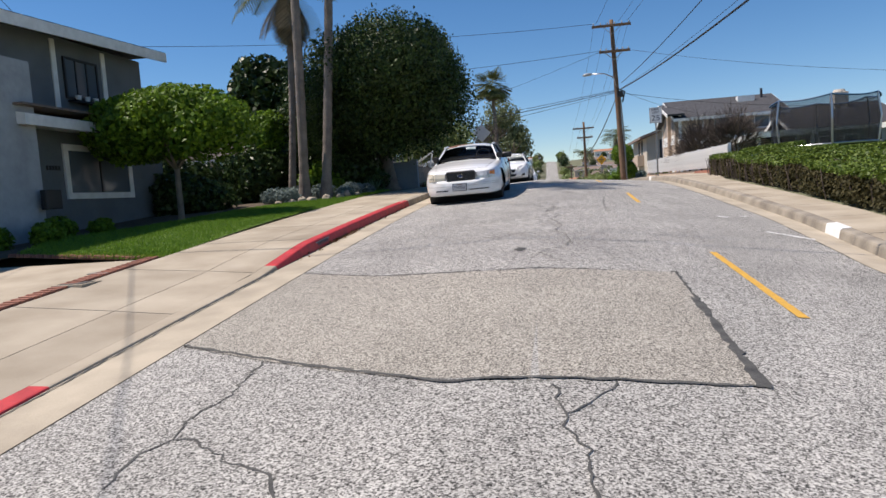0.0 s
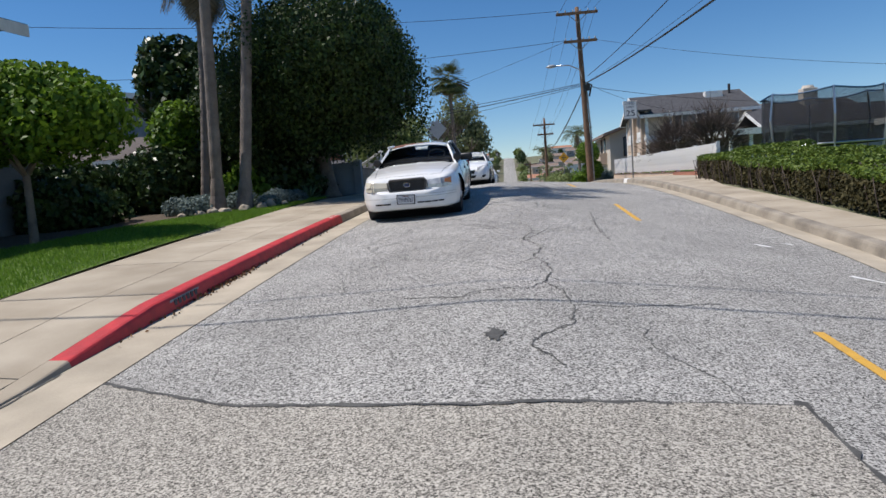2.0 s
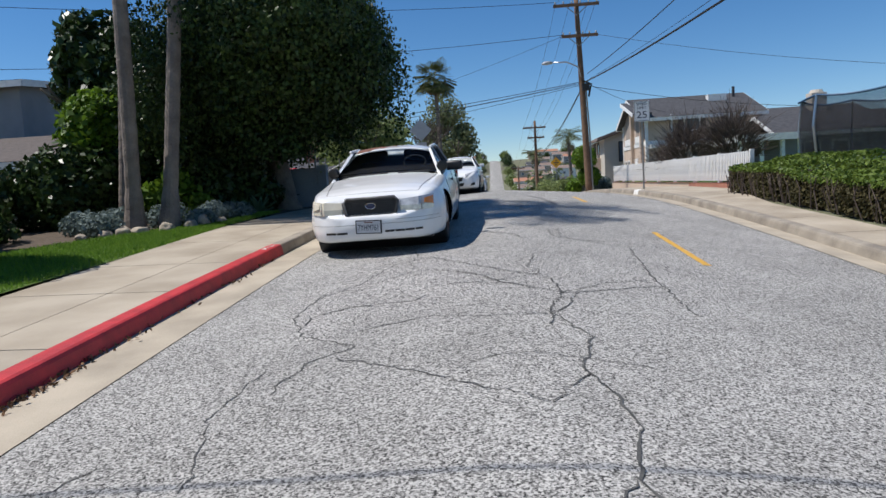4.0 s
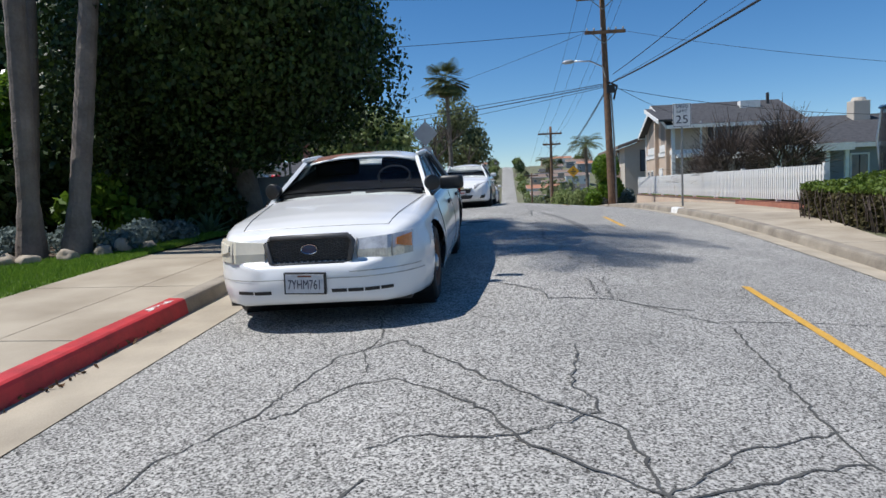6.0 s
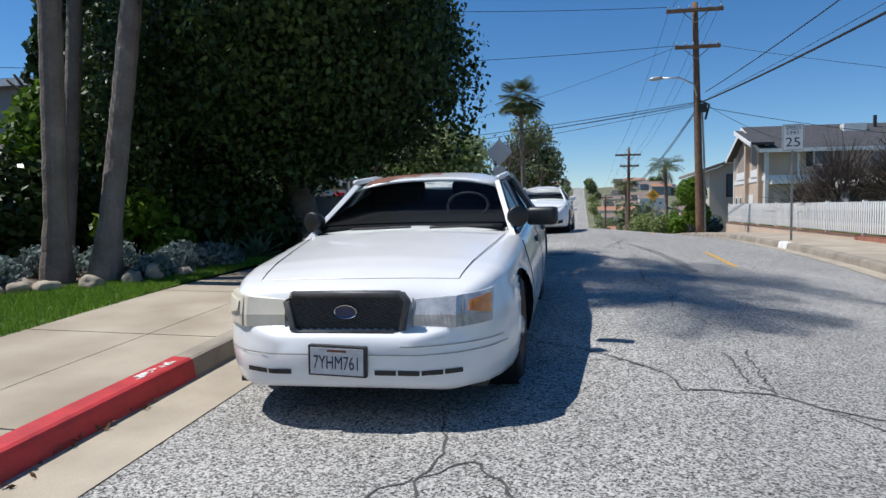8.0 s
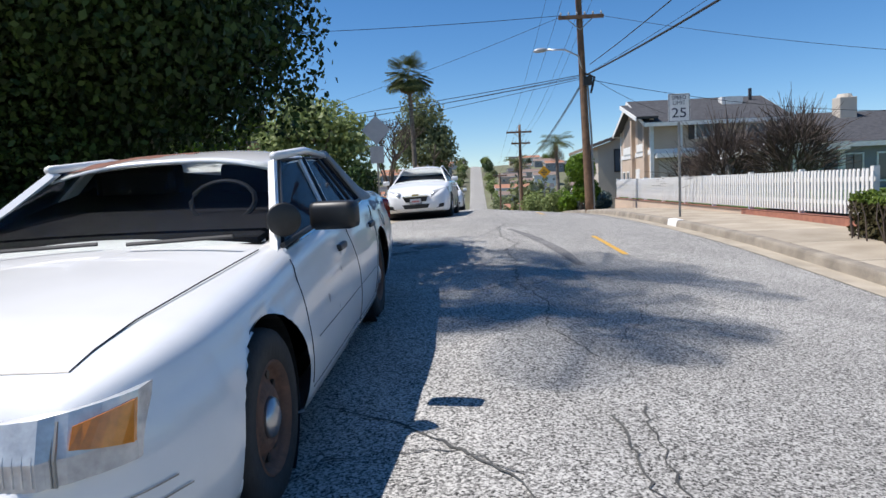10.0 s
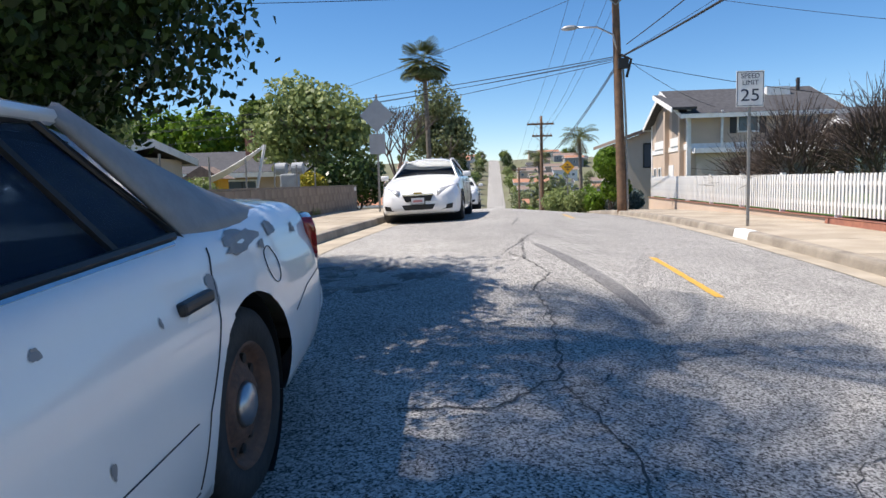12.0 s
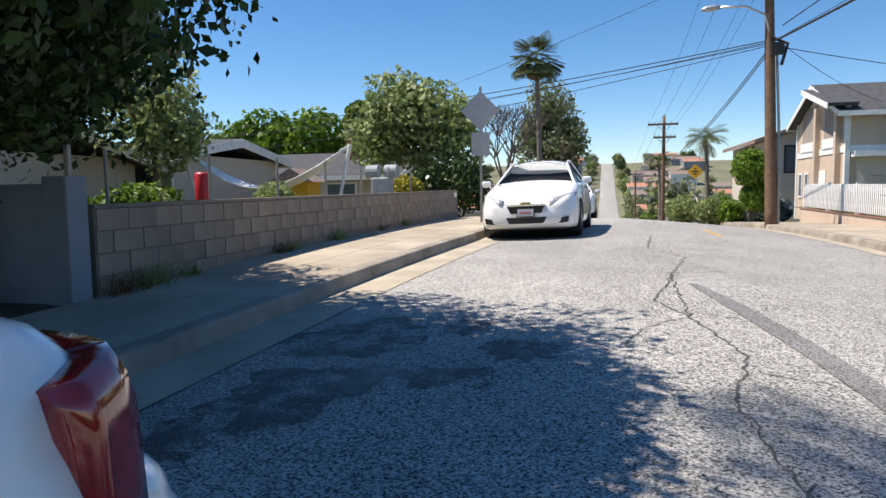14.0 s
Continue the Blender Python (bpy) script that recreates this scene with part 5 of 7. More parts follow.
for i, (bl, n) in enumerate((([(-7.4, 22.3, 2.5, 1.5, 0.9, 1.0), (-6.6, 22.6, 2.2, 1.0, 0.8, 0.8)], 13000), ([(-9.8, 20.8, 2.4, 1.3, 0.9, 0.95)], 8000), ([(-11.8, 19.6, 2.3, 1.5, 0.9, 1.0)], 9000), ([(-10.2, 17.4, 1.9, 1.3, 1.2, 0.75)], 8000), ([(-8.9, 21.9, 2.9, 1.3, 0.8, 1.3)], 9000))):
    bx, by = bl[0][0], bl[0][1]
    bush("garden_shrub", (bx, by, left_z(by)), bl, n, 0.095, L_DARK, "dense dark green shrub in the shade behind the lawn", seed=20 + i, group="garden shrubs")
for i, (bx, by, r) in enumerate(((-7.6, 18.45, 0.34), (-6.95, 19.7, 0.36), (-6.2, 20.1, 0.34), (-7.9, 19.7, 0.36), (-6.15, 19.5, 0.25), (-8.2, 18.9, 0.35), (-5.9, 20.6, 0.3))):
    bush("silver_shrub", (bx, by, left_z(by)), [(bx, by, left_z(by) + r * 0.55, r * 1.2, r, r * 0.75)], 1500, 0.05, L_SILVER, "low silvery grey-green groundcover shrub", seed=40 + i, group="silver shrubs", shell=0.8)
for i, (bx, by, sx, sy, sz) in enumerate(((-7.35, 18.2, 0.12, 0.10, 0.08), (-6.85, 18.45, 0.16, 0.12, 0.10), (-6.5, 18.75, 0.18, 0.13, 0.11), (-6.2, 19.1, 0.14, 0.12, 0.12), (-6.05, 19.35, 0.12, 0.11, 0.17), (-7.1, 18.35, 0.16, 0.14, 0.11), (-7.7, 18.0, 0.12, 0.1, 0.07), (-5.85, 19.7, 0.12, 0.1, 0.1))):
    rock((bx, by, left_z(by) + 0.0), sx, sy, sz, i + 1)
# shrubs in the tree's shade; the bright leaf colour imitates sun through the crown
for i, (bx, by, bz, r) in enumerate(((-7.5, 21.3, 2.55, 0.42), (-7.1, 21.2, 2.05, 0.45), (-7.9, 21.0, 2.2, 0.4))):
    bush("flowering_shrub", (bx, by, left_z(by)), [(bx, by, bz, r, r * 0.6, r * 0.9)], 420, 0.12, L_BRIGHT, "loose broad-leaved shrub under the tree, leaves coloured light green as if sunlit", seed=130 + i, group="light green shrubs", shell=0.9)
agave((-6.1, 21.3, left_z(21.3)), 0.5, 17, 1)
agave((-5.75, 21.6, left_z(21.6)), 0.55, 19, 2)
agave((-6.5, 21.0, left_z(21)), 0.4, 15, 3)
for i, (bx, by, r) in enumerate(((-9.3, 10.9, 0.3), (-9.6, 11.6, 0.32), (-9.9, 10.3, 0.3), (-9.2, 12.3, 0.22))):
    bush("edging_plant", (bx, by, left_z(by)), [(bx, by, left_z(by) + r * 0.6, r, r, r * 0.8)], 1300, 0.06, L_BRIGHT, "small green edging plant by the house wall", seed=60 + i, group="edging plants", shell=0.8)

# ---- block wall, painted pillar and the yard behind ----
X_WALL = -4.78
pl = thing("painted_wall", pose(0, 0, 0), "blue-grey painted pillar and side wall under the tree", "wall")
part("pillar", boxed(-5.0, X_WALL + 0.02, 24.04, 24.27, 1.45, 2.86, bevel=0.015), BLUEGREY, pl, "pale blue-grey pillar")
part("side_wall", boxed(-9.5, -5.0, 24.08, 24.24, 1.4, 2.80), BLUEGREY, pl, "blue-grey side wall")
part("cable_loop", tubed([(-7.0, 24.06, 2.1), (-6.3, 24.02, 2.17), (-5.5, 24.06, 2.13)], 0.012, 6), BLACK, pl)
part("post", tubed([(-5.15, 24.5, 1.6), (-5.15, 24.5, 3.15)], 0.03, 8), GALV, pl)


def weeds(x, y, n, s, seed, mat=L_OLIVE, label="tuft of wild grass at the foot of the wall"):
    rng = np.random.default_rng(seed)
    z = left_z(y)
    b = np.stack([rng.normal(0, s * 0.35, n), rng.normal(0, s * 0.5, n), np.zeros(n)], 1)
    tip = b + np.stack([rng.normal(0, s * 0.5, n), rng.normal(0, s * 0.5, n), rng.uniform(0.3, 1.0, n) * s], 1)
    a = rng.uniform(0, 6.28, n)
    sd = np.stack([np.cos(a), np.sin(a), 0 * a], 1) * 0.008
    ob = quads_object("weed_tuft", np.stack([b - sd, b + sd, tip + sd * 0.3, tip - sd * 0.3], 1), mat)
    ob.matrix_world = pose(x, y, z)
    return tagged(ob, label, "weeds", "wall weeds")


for i, (wy, n, s) in enumerate(((24.6, 120, 0.22), (25.0, 150, 0.25), (25.6, 90, 0.15), (27.6, 100, 0.2), (28.0, 60, 0.15), (29.6, 120, 0.24), (31.8, 60, 0.15), (33.5, 90, 0.22))):
    weeds(X_WALL + 0.05, wy, n, s, i, L_OLIVE if i % 3 else L_LITTER)


def yard_house():
    h = thing("house", pose(0, 0, 0), "low single-storey house with grey shingle roof beyond the wall", "house", "street houses")
    part("wall", boxed(-24, -9.5, 47.5, 56, 0, 3.5), STUCCO_TAN, h)
    gable_roof(h, -24, -9.5, 47.5, 56, 3.6, 4.7, "x", SHINGLE, over=0.5)
    for k in range(4):
        window(h, pose(-21.5 + k * 3.2, 47.5, 2.6), 1.4, 1.0)
    ch = part("chimney", boxed(-12.6, -11.9, 50.0, 50.7, 4.0, 5.6), BRICK, h, "red brick chimney")
    part("chimney_cap", boxed(-12.7, -11.8, 49.9, 50.8, 5.6, 5.7), MORTAR, ch)
    h = thing("house", pose(0, 0, 0), "cream corner of a house with a window behind the tree", "house", "street houses")
    part("wall", boxed(-18, -11.2, 34.5, 40, 1.0, 3.75), STUCCO_CREAM, h)
    gable_roof(h, -18, -11.2, 34.5, 40, 3.85, 4.3, "x", SHINGLE, over=0.4)
    window(h, pose(-12.0, 34.5, 2.9), 0.8, 1.0)
    part("downpipe", tubed([(-11.15, 34.4, 1.2), (-11.15, 34.4, 3.7)], 0.04, 6), WHITEPAINT, h)


yard_house()
p = thing("red_barrel", pose(-7.4, 30.0, left_z(30) + 0.4), "red plastic cylinder standing behind the wall", "barrel")
part("body", disc_stack(bmesh.new(), [(-0.5, 0.14), (0.72, 0.14), (0.76, 0.12), (0.76, 0.002)], seg=18, axis="z"), PLASTIC_RED, p, smooth=True)
hm = thing("hammock", pose(0, 0, left_z(32)), "white hammock slung between slanting poles", "hammock")
for x, tx in ((-9.0, -9.5), (-6.0, -5.6)):
    part("pole", tubed([(x, 32.5, 0), (tx, 32.5, 1.75)], 0.04, 8), WHITEPAINT, hm)
bm = bmesh.new()
for i in range(15):
    t = i / 14
    for k in range(7):
        s = k / 6 - 0.5
        bm.verts.new((-9.4 + 3.75 * t, 32.5 + s * 0.8 * math.sin(math.pi * t), 1.65 - 0.85 * math.sin(math.pi * t) + 0.3 * s * s))
bm.verts.ensure_lookup_table()
for i in range(14):
    for k in range(6):
        bm.faces.new([bm.verts[q] for q in (i * 7 + k, i * 7 + k + 1, i * 7 + k + 8, i * 7 + k + 7)])
part("cloth", bm, WHITEPAINT, hm).modifiers.new("thick", "SOLIDIFY").thickness = 0.015
st = thing("yard_machine", pose(-6.1, 36.0, left_z(36)), "pale green yard machine with two drums", "machine")
part("column", boxed(-0.25, 0.25, -0.2, 0.2, 0, 1.15, bevel=0.05), STUCCO_PALE, st)
for s in (-1, 1):
    d = part("drum", disc_stack(bmesh.new(), [(-0.16, 0.17), (0.16, 0.17)], seg=16), STUCCO_PALE, st)
    d.matrix_local = pose(s * 0.25, 0, 1.3)
tb = thing("play_house", pose(-9.2, 37.5, left_z(37)), "small yellow toy hut with brown roof", "toy hut")
part("body", boxed(-0.5, 0.5, -0.4, 0.4, 0, 1.1), SIGNYELLOW, tb)
bm = bmesh.new()
prism(bm, [(-0.7, 1.1), (0.7, 1.1), (0, 1.5)], "y", -0.5, 0.5)
part("roof", bm, SHINGLE_BROWN, tb)
for i in range(7):
    x = -5.6
    y = 25.5 + i * 1.9
    pf = thing("fence_post", pose(x, y, left_z(y)), "thin grey yard fence post behind the wall", "fence post", "yard fence posts")
    part("post", tubed([(0, 0, 0), (0, 0, 1.35)], 0.02, 6), GALV, pf)
bush("yellow_bush", (-5.9, 37.6, left_z(37.6)), [(-5.9, 37.6, 2.75, 0.5, 0.5, 0.4)], 1500, 0.07, leaf_material("yellow_leaf", (0.42, 0.34, 0.03), (0.16, 0.17, 0.02)), "yellow-flowering bush behind the wall", seed=71)
for i in range(6):
    by = 27 + i * 1.4
    bush("yard_plant", (-6.6 - (i % 3) * 0.8, by, left_z(by)), [(-6.6 - (i % 3) * 0.8, by, left_z(by) + 0.55, 0.4, 0.5, 0.45)], 900, 0.07, L_OLIVE if i % 2 else L_BRIGHT, "leafy plant in the yard behind the wall", seed=80 + i, group="yard plants")
# trees behind the yard
tree("yard_tree", (-10.2, 32.5, left_z(32.5)), 1.8, 0.07, [(-10.2, 32.5, 4.6, 1.2, 1.2, 1.2), (-9.6, 32.4, 4.0, 0.9, 0.9, 0.8)], 5500, 0.09, L_OLIVE, "airy pale green young tree", seed=31, shell=0.95, lumps=0.6, depth=3)
tree("yard_tree", (-20, 60, left_z(60)), 3, 0.25, [(-22, 60, 5.8, 2.6, 2, 2.0), (-18.8, 60, 6.0, 2.2, 2, 1.9), (-25, 61, 5.4, 2.2, 2, 1.8)], 9000, 0.24, L_BRIGHT, "dense green garden trees", seed=32, lumps=0.5)
tree("yard_tree", (-15.4, 60, left_z(60)), 3, 0.2, [(-15.4, 60, 6.8, 1.4, 1.4, 1.8), (-15.2, 60, 5.0, 1.3, 1.3, 1.3)], 4500, 0.22, L_HEDGE, "upright dark green tree", seed=33)
tree("yard_tree", (-7.6, 45, left_z(45)), 2.2, 0.16, [(-7.6, 45, 5.6, 2.2, 1.8, 1.6), (-9.0, 45, 4.8, 1.6, 1.5, 1.3), (-6.4, 45, 4.7, 1.5, 1.5, 1.4), (-8.2, 45, 6.3, 1.2, 1.2, 0.8)], 11000, 0.15, L_OLIVE, "broad olive-green tree beyond the wall", seed=34, shell=0.9, lumps=0.6, depth=3, splits=4)
bush("yard_hedge", (-5.4, 42.5, left_z(42)), [(-5.2, 42.5, 2.9, 0.9, 0.9, 0.9), (-6.6, 43, 2.8, 1.2, 1.0, 0.9)], 4000, 0.12, L_DARK, "dark green bush by the pavement", seed=35)


def bare_tree(base, h, r, seed, label, group="", twigs=0):
    t = thing("bare_tree", pose(*base), label, "tree", group)
    bm, grow = limbs(None, 4, r, 0.68, seed, up=0.6, depth=4)
    tube(bm, [(0, 0, -0.1), (0, 0, h * 0.22)], [r * 1.2, r], 8)
    rg = random.Random(seed)
    for k in range(5):
        a = 2 * math.pi * (k + rg.random() * 0.6) / 5
        grow(Vector((0, 0, h * 0.2)), Vector((math.cos(a) * 0.6, math.sin(a) * 0.6, 0.9)).normalized(), r * 0.6, h * 0.27, 1)
    part("branching", bm, TWIG, t)
    if twigs:
        rng = np.random.default_rng(seed)
        d = rng.normal(size=(twigs, 3))
        d[:, 2] = np.abs(d[:, 2]) * 0.9 + 0.1
        d /= np.linalg.norm(d, axis=1, keepdims=True)
        a = d * np.array([h * 0.36, h * 0.36, h * 0.66]) * rng.uniform(0.55, 0.9, (twigs, 1)) + np.array([0, 0, h * 0.28])
        b = a + (d + rng.normal(size=(twigs, 3)) * 0.45 + np.array([0, 0, 0.3])) * rng.uniform(0.25, 0.6, (twigs, 1))
        sd = np.cross(b - a, rng.normal(size=(twigs, 3)))
        sd /= np.linalg.norm(sd, axis=1, keepdims=True)
        quads_object("twig_crown", np.stack([a - sd * 0.009, a + sd * 0.009, b + sd * 0.005, b - sd * 0.005], 1), TWIG, t)
    return t


bare_tree((-4.9, 50, left_z(50)), 6.2, 0.11, 91, "bare pruned tree with pale branches")
palm((-5.2, 70, left_z(70) - 1), (-5.45, 70, 12.2), 0.24, 60, 2.3, "tall fan palm with shaggy brown skirt", 14, dead=50, bark=BARK, fan=True)
tree("eucalyptus_tree", (-4.8, 82, left_z(82)), 5, 0.3, [(-5.4, 82, 9.6, 2.3, 2, 2.2), (-3.6, 82, 7.6, 1.7, 1.8, 2.0), (-7.0, 82, 7.4, 1.7, 1.8, 2.1), (-4.6, 82, 6.0, 2.4, 2, 1.6)], 9000, 0.22, L_EUC, "large grey-green eucalyptus with drooping foliage", seed=36, droop=0.8, shell=0.9, lumps=0.7)


# ---- second parked car and those behind ----
def small_sedan(x0, y0, label, rz=0.0):
    L = 4.6
    pitch, lean, _ = on_road(x0, y0 + 0.9, y0 + 3.58, 0.75)
    zf = (road_z(x0 - 0.75, y0 + 0.9) + road_z(x0 + 0.75, y0 + 0.9)) / 2 - math.tan(radians(pitch)) * 0.9
    car = thing("sedan_car", pose(x0, y0, zf, pitch, -lean, rz), label, "car", "parked cars")
    wheels = [(0.92, 0.33), (3.6, 0.33)]
    st = [(0.0, 0.55, 0.30, 0.56, 0.0), (0.06, 0.70, 0.24, 0.66, 0.01), (0.18, 0.80, 0.2, 0.74, 0.02), (0.45, 0.87, 0.18, 0.84, 0.04), (0.9, 0.895, 0.18, 0.92, 0.06), (1.25, 0.9, 0.18, 0.98, 0.05),
          (2.5, 0.9, 0.18, 1.01, 0.02), (3.6, 0.9, 0.2, 1.05, 0.03), (4.2, 0.86, 0.24, 1.06, 0.04), (4.45, 0.8, 0.3, 1.0, 0.02), (4.6, 0.68, 0.36, 0.75, 0.0)]
    part("body", car_shell(L, st, wheels, 0.37, step=0.05), CAR_WHITE, car, "clean white body", smooth=True)
    belt = lambda y: float(np.interp(y, [1.0, 2.4, 4.0], [0.96, 1.0, 1.05]))
    greenhouse(car, belt, 0.78, 0.57, 1.12, 2.0, 3.0, 3.95, 1.475, 0.03, CARGLASS, TINTED, CAR_WHITE, CAR_WHITE, [(2.25, 2.32)])
    part("interior", boxed(-0.7, 0.7, 1.4, 3.8, 0.93, 1.03), INTERIOR, car)
    part("underbody", boxed(-0.7, 0.7, 0.25, 4.3, 0.17, 0.28), BLACK, car)
    for wy, wz in wheels:
        for s in (-1, 1):
            wheel(car, s * 0.79, wy, wz, 0.325, s, BLACK, ALLOY, "alloy")
        bm = disc_stack(bmesh.new(), [(-0.85, 0.375), (0.85, 0.375)], pose(0, wy, wz), 28)
        for f in [f for f in bm.faces if len(f.verts) > 4]:
            bm.faces.remove(f)
        part("wheel_well", bm, BLACK, car)
    bm = bmesh.new()
    prism(bm, [(-0.33, 0.60), (0.33, 0.60), (0.27, 0.47), (-0.27, 0.47)], "y", -0.02, 0.1)
    g = part("grille", bm, BLACK, car, "black split grille")
    part("grille_bar", boxed(-0.34, 0.34, -0.03, 0.02, 0.595, 0.625, bevel=0.005), CHROME, g)
    part("badge", boxed(-0.09, 0.09, -0.035, 0.0, 0.625, 0.665, bevel=0.008), material("gold_badge", (0.5, 0.36, 0.12), (0.4, 0.3, 0.1), 20, 0.3, metal=0.6), g, "plain gold badge")
    bm = bmesh.new()
    prism(bm, [(-0.36, 0.40), (0.36, 0.40), (0.3, 0.29), (-0.3, 0.29)], "y", -0.012, 0.1)
    part("lower_grille", bm, BLACK, car)
    for s in (-1, 1):
        bm = bmesh.new()
        rows = []
        for i in range(7):
            t = i / 6
            x, y = s * (0.40 + 0.44 * t), 0.02 + 0.10 * t + 0.42 * t ** 2.5
            rows.append([bm.verts.new((x + s * 0.012, y - 0.02 + dy, z)) for z, dy in ((0.575 + 0.05 * t, 0), (0.72 + 0.10 * t, 0.05))])
        for a, b in zip(rows, rows[1:]):
            bm.faces.new((a[0], a[1], b[1], b[0]))
        part("headlight", bm, LAMPGLASS, car, smooth=True).modifiers.new("thick", "SOLIDIFY").thickness = 0.06
        bm = bmesh.new()
        prism(bm, [(s * 0.48, 0.27), (s * 0.72, 0.30), (s * 0.74, 0.40), (s * 0.50, 0.36)], "y", 0.02, 0.2)
        part("fog_light", bm, BLACK, car)
        m = part("wing_mirror", boxed(-0.09, 0.09, -0.05, 0.05, -0.06, 0.06, bevel=0.03), CAR_WHITE, car, smooth=True)
        m.matrix_local = pose(s * 0.97, 1.42, 1.03)
        part("mirror_arm", boxed(-0.14, 0.0, -0.02, 0.02, -0.05, -0.02), BLACK, m).matrix_local = Matrix.Diagonal((s, 1, 1, 1))
        bm = bmesh.new()
        for yy in (1.3, 2.3, 3.35):
            tube(bm, [(s * 0.893, yy, 0.3), (s * 0.898, yy, 0.6), (s * 0.885, yy, 0.95)], 0.004, 4)
        part("door_seam", bm, BLACK, car)
        for hy in (2.08, 3.1):
            part("door_handle", boxed(s * 0.885 - 0.01, s * 0.885 + 0.03, hy - 0.09, hy + 0.09, 0.84, 0.87), CAR_WHITE, car)
    p = part("number_plate", boxed(-0.155, 0.155, -0.05, -0.02, 0.405, 0.56), BLACK, car, "number plate with pale pink face")
    part("plate_face", boxed(-0.14, 0.14, -0.054, -0.05, 0.42, 0.545), PLATE, p)
    part("plate_bar", boxed(-0.1, 0.1, -0.057, -0.054, 0.455, 0.50), material("plate_red", (0.5, 0.2, 0.2), (0.4, 0.16, 0.16), 20, 0.5), p)
    return car


first = small_sedan(-1.83, 31.15, "clean white compact sedan parked at the kerb", -2)
small_sedan(-1.7, 44.3, "white sedan parked further along the kerb")

# ---- signs and poles ----
def post_sign(x, y, z, top, label, category="road sign"):
    s = thing("road_sign", pose(x, y, z), label, category, "road signs")
    part("post", boxed(-0.028, 0.028, 0.0, 0.03, -0.15, top, bevel=0.004), GALV, s)
    return s


zs = right_z(30.4)
s = post_sign(4.72, 30.4, zs, 4.6 - zs, "white speed limit 25 sign on a steel post")
pl = part("plate", boxed(-0.26, 0.26, -0.012, -0.003, 3.96 - zs, 4.64 - zs, bevel=0.003), SIGNWHITE, s)
for zb in (3.975, 4.615):
    part("border", boxed(-0.248, 0.248, -0.0145, -0.012, zb - zs, zb - zs + 0.012), INK, pl)
for xb in (-0.248, 0.238):
    part("border", boxed(xb, xb + 0.012, -0.0145, -0.012, 3.987 - zs, 4.615 - zs), INK, pl)
text_mesh("word", "SPEED", 0.13, INK, pose(0, -0.0135, 4.54 - zs, 90) @ Matrix.Diagonal((1.0, 1, 1, 1)), pl)
text_mesh("word", "LIMIT", 0.13, INK, pose(0, -0.0135, 4.415 - zs, 90), pl)
text_mesh("number", "25", 0.33, INK, pose(0, -0.0135, 4.17 - zs, 90) @ Matrix.Diagonal((1.15, 1, 1, 1)), pl, 0.003)
zs = left_z(35.4)
s = post_sign(-3.4, 35.4, zs, 5.15 - zs, "grey metal back of a diamond warning sign")
b = boxed(-0.33, 0.33, -0.035, -0.03, -0.33, 0.33, bevel=0.0)
part("diamond_plate", b, SIGNBACK, s).matrix_local = pose(0, 0.0, 4.58 - zs, 0, 45, 0)
part("lower_plate", boxed(-0.22, 0.22, -0.035, -0.03, 3.52 - zs, 4.07 - zs), SIGNBACK, s)
zs = right_z(60)
s = post_sign(4.5, 60, zs - 0.5, 4.0 - zs + 0.5, "orange-yellow diamond warning sign")
part("diamond_plate", boxed(-0.31, 0.31, -0.035, -0.03, -0.31, 0.31), SIGNYELLOW, s).matrix_local = pose(0, 0, 3.58 - zs + 0.5, 0, 45, 0)
s.children[-1].name = "diamond_plate"
bm = bmesh.new()
for dz in (0.14, 0.0, -0.14):
    box(bm, -0.2 + abs(dz), 0.2 - abs(dz), -0.045, -0.038, 4.08 - zs + dz - 0.035, 4.08 - zs + dz + 0.035)
part("lettering_bar", bm, INK, s)
zs = left_z(52)
s = post_sign(-2.9, 52, zs, 2.6, "small grey back of a street sign beside the kerb")
part("diamond_plate", boxed(-0.3, 0.3, -0.035, -0.03, -0.3, 0.3), SIGNBACK, s).matrix_local = pose(0, 0, 2.35, 0, 45, 0)


def utility_pole(x, y, z, top, lean, arms, r, label):
    p = thing("utility_pole", pose(x, y, z), label, "utility pole", "utility poles")
    n = 12
    part("pole", tubed([(lean * i / n, 0, -0.4 + (top + 0.4 - z) * i / n) for i in range(n + 1)], [r * (1.1 - 0.45 * i / n) for i in range(n + 1)], 12), POLEWOOD, p, smooth=True)
    for az, a0, a1 in arms:
        cx = lean * (az - z) / (top - z)
        a = part("crossarm", boxed(a0 - x, a1 - x, -0.20, -0.10, az - z - 0.07, az - z + 0.07), POLEWOOD, p)
        for k in range(6):
            ix = a0 - x + 0.1 + (a1 - a0 - 0.2) * k / 5
            if abs(ix - cx) > 0.1:
                part("insulator", tubed([(ix, -0.15, az - z + 0.07), (ix, -0.15, az - z + 0.14), (ix, -0.15, az - z + 0.2)], [0.025, 0.045, 0.03], 8), SIGNBACK, a)
        for sg in (-1, 1):
            part("brace", tubed([(cx, -0.12, az - z - 0.5), (cx + sg * 0.5, -0.12, az - z - 0.06)], 0.02, 5), GALV, a)
    return p


zp = right_z(41.5)
up = utility_pole(4.42, 41.5, zp, 11.1, -0.32, [(10.75, 2.95, 5.2), (9.25, 3.3, 5.1)], 0.17, "tall brown wooden utility pole with crossarms and street lamp")
arm = part("lamp_arm", tubed([(-0.2, -0.1, 5.6), (-0.35, -0.1, 6.2), (-0.9, -0.1, 6.48), (-1.75, -0.1, 6.5)], 0.035, 8), ALLOY, up, "curved metal street lamp arm", smooth=True)
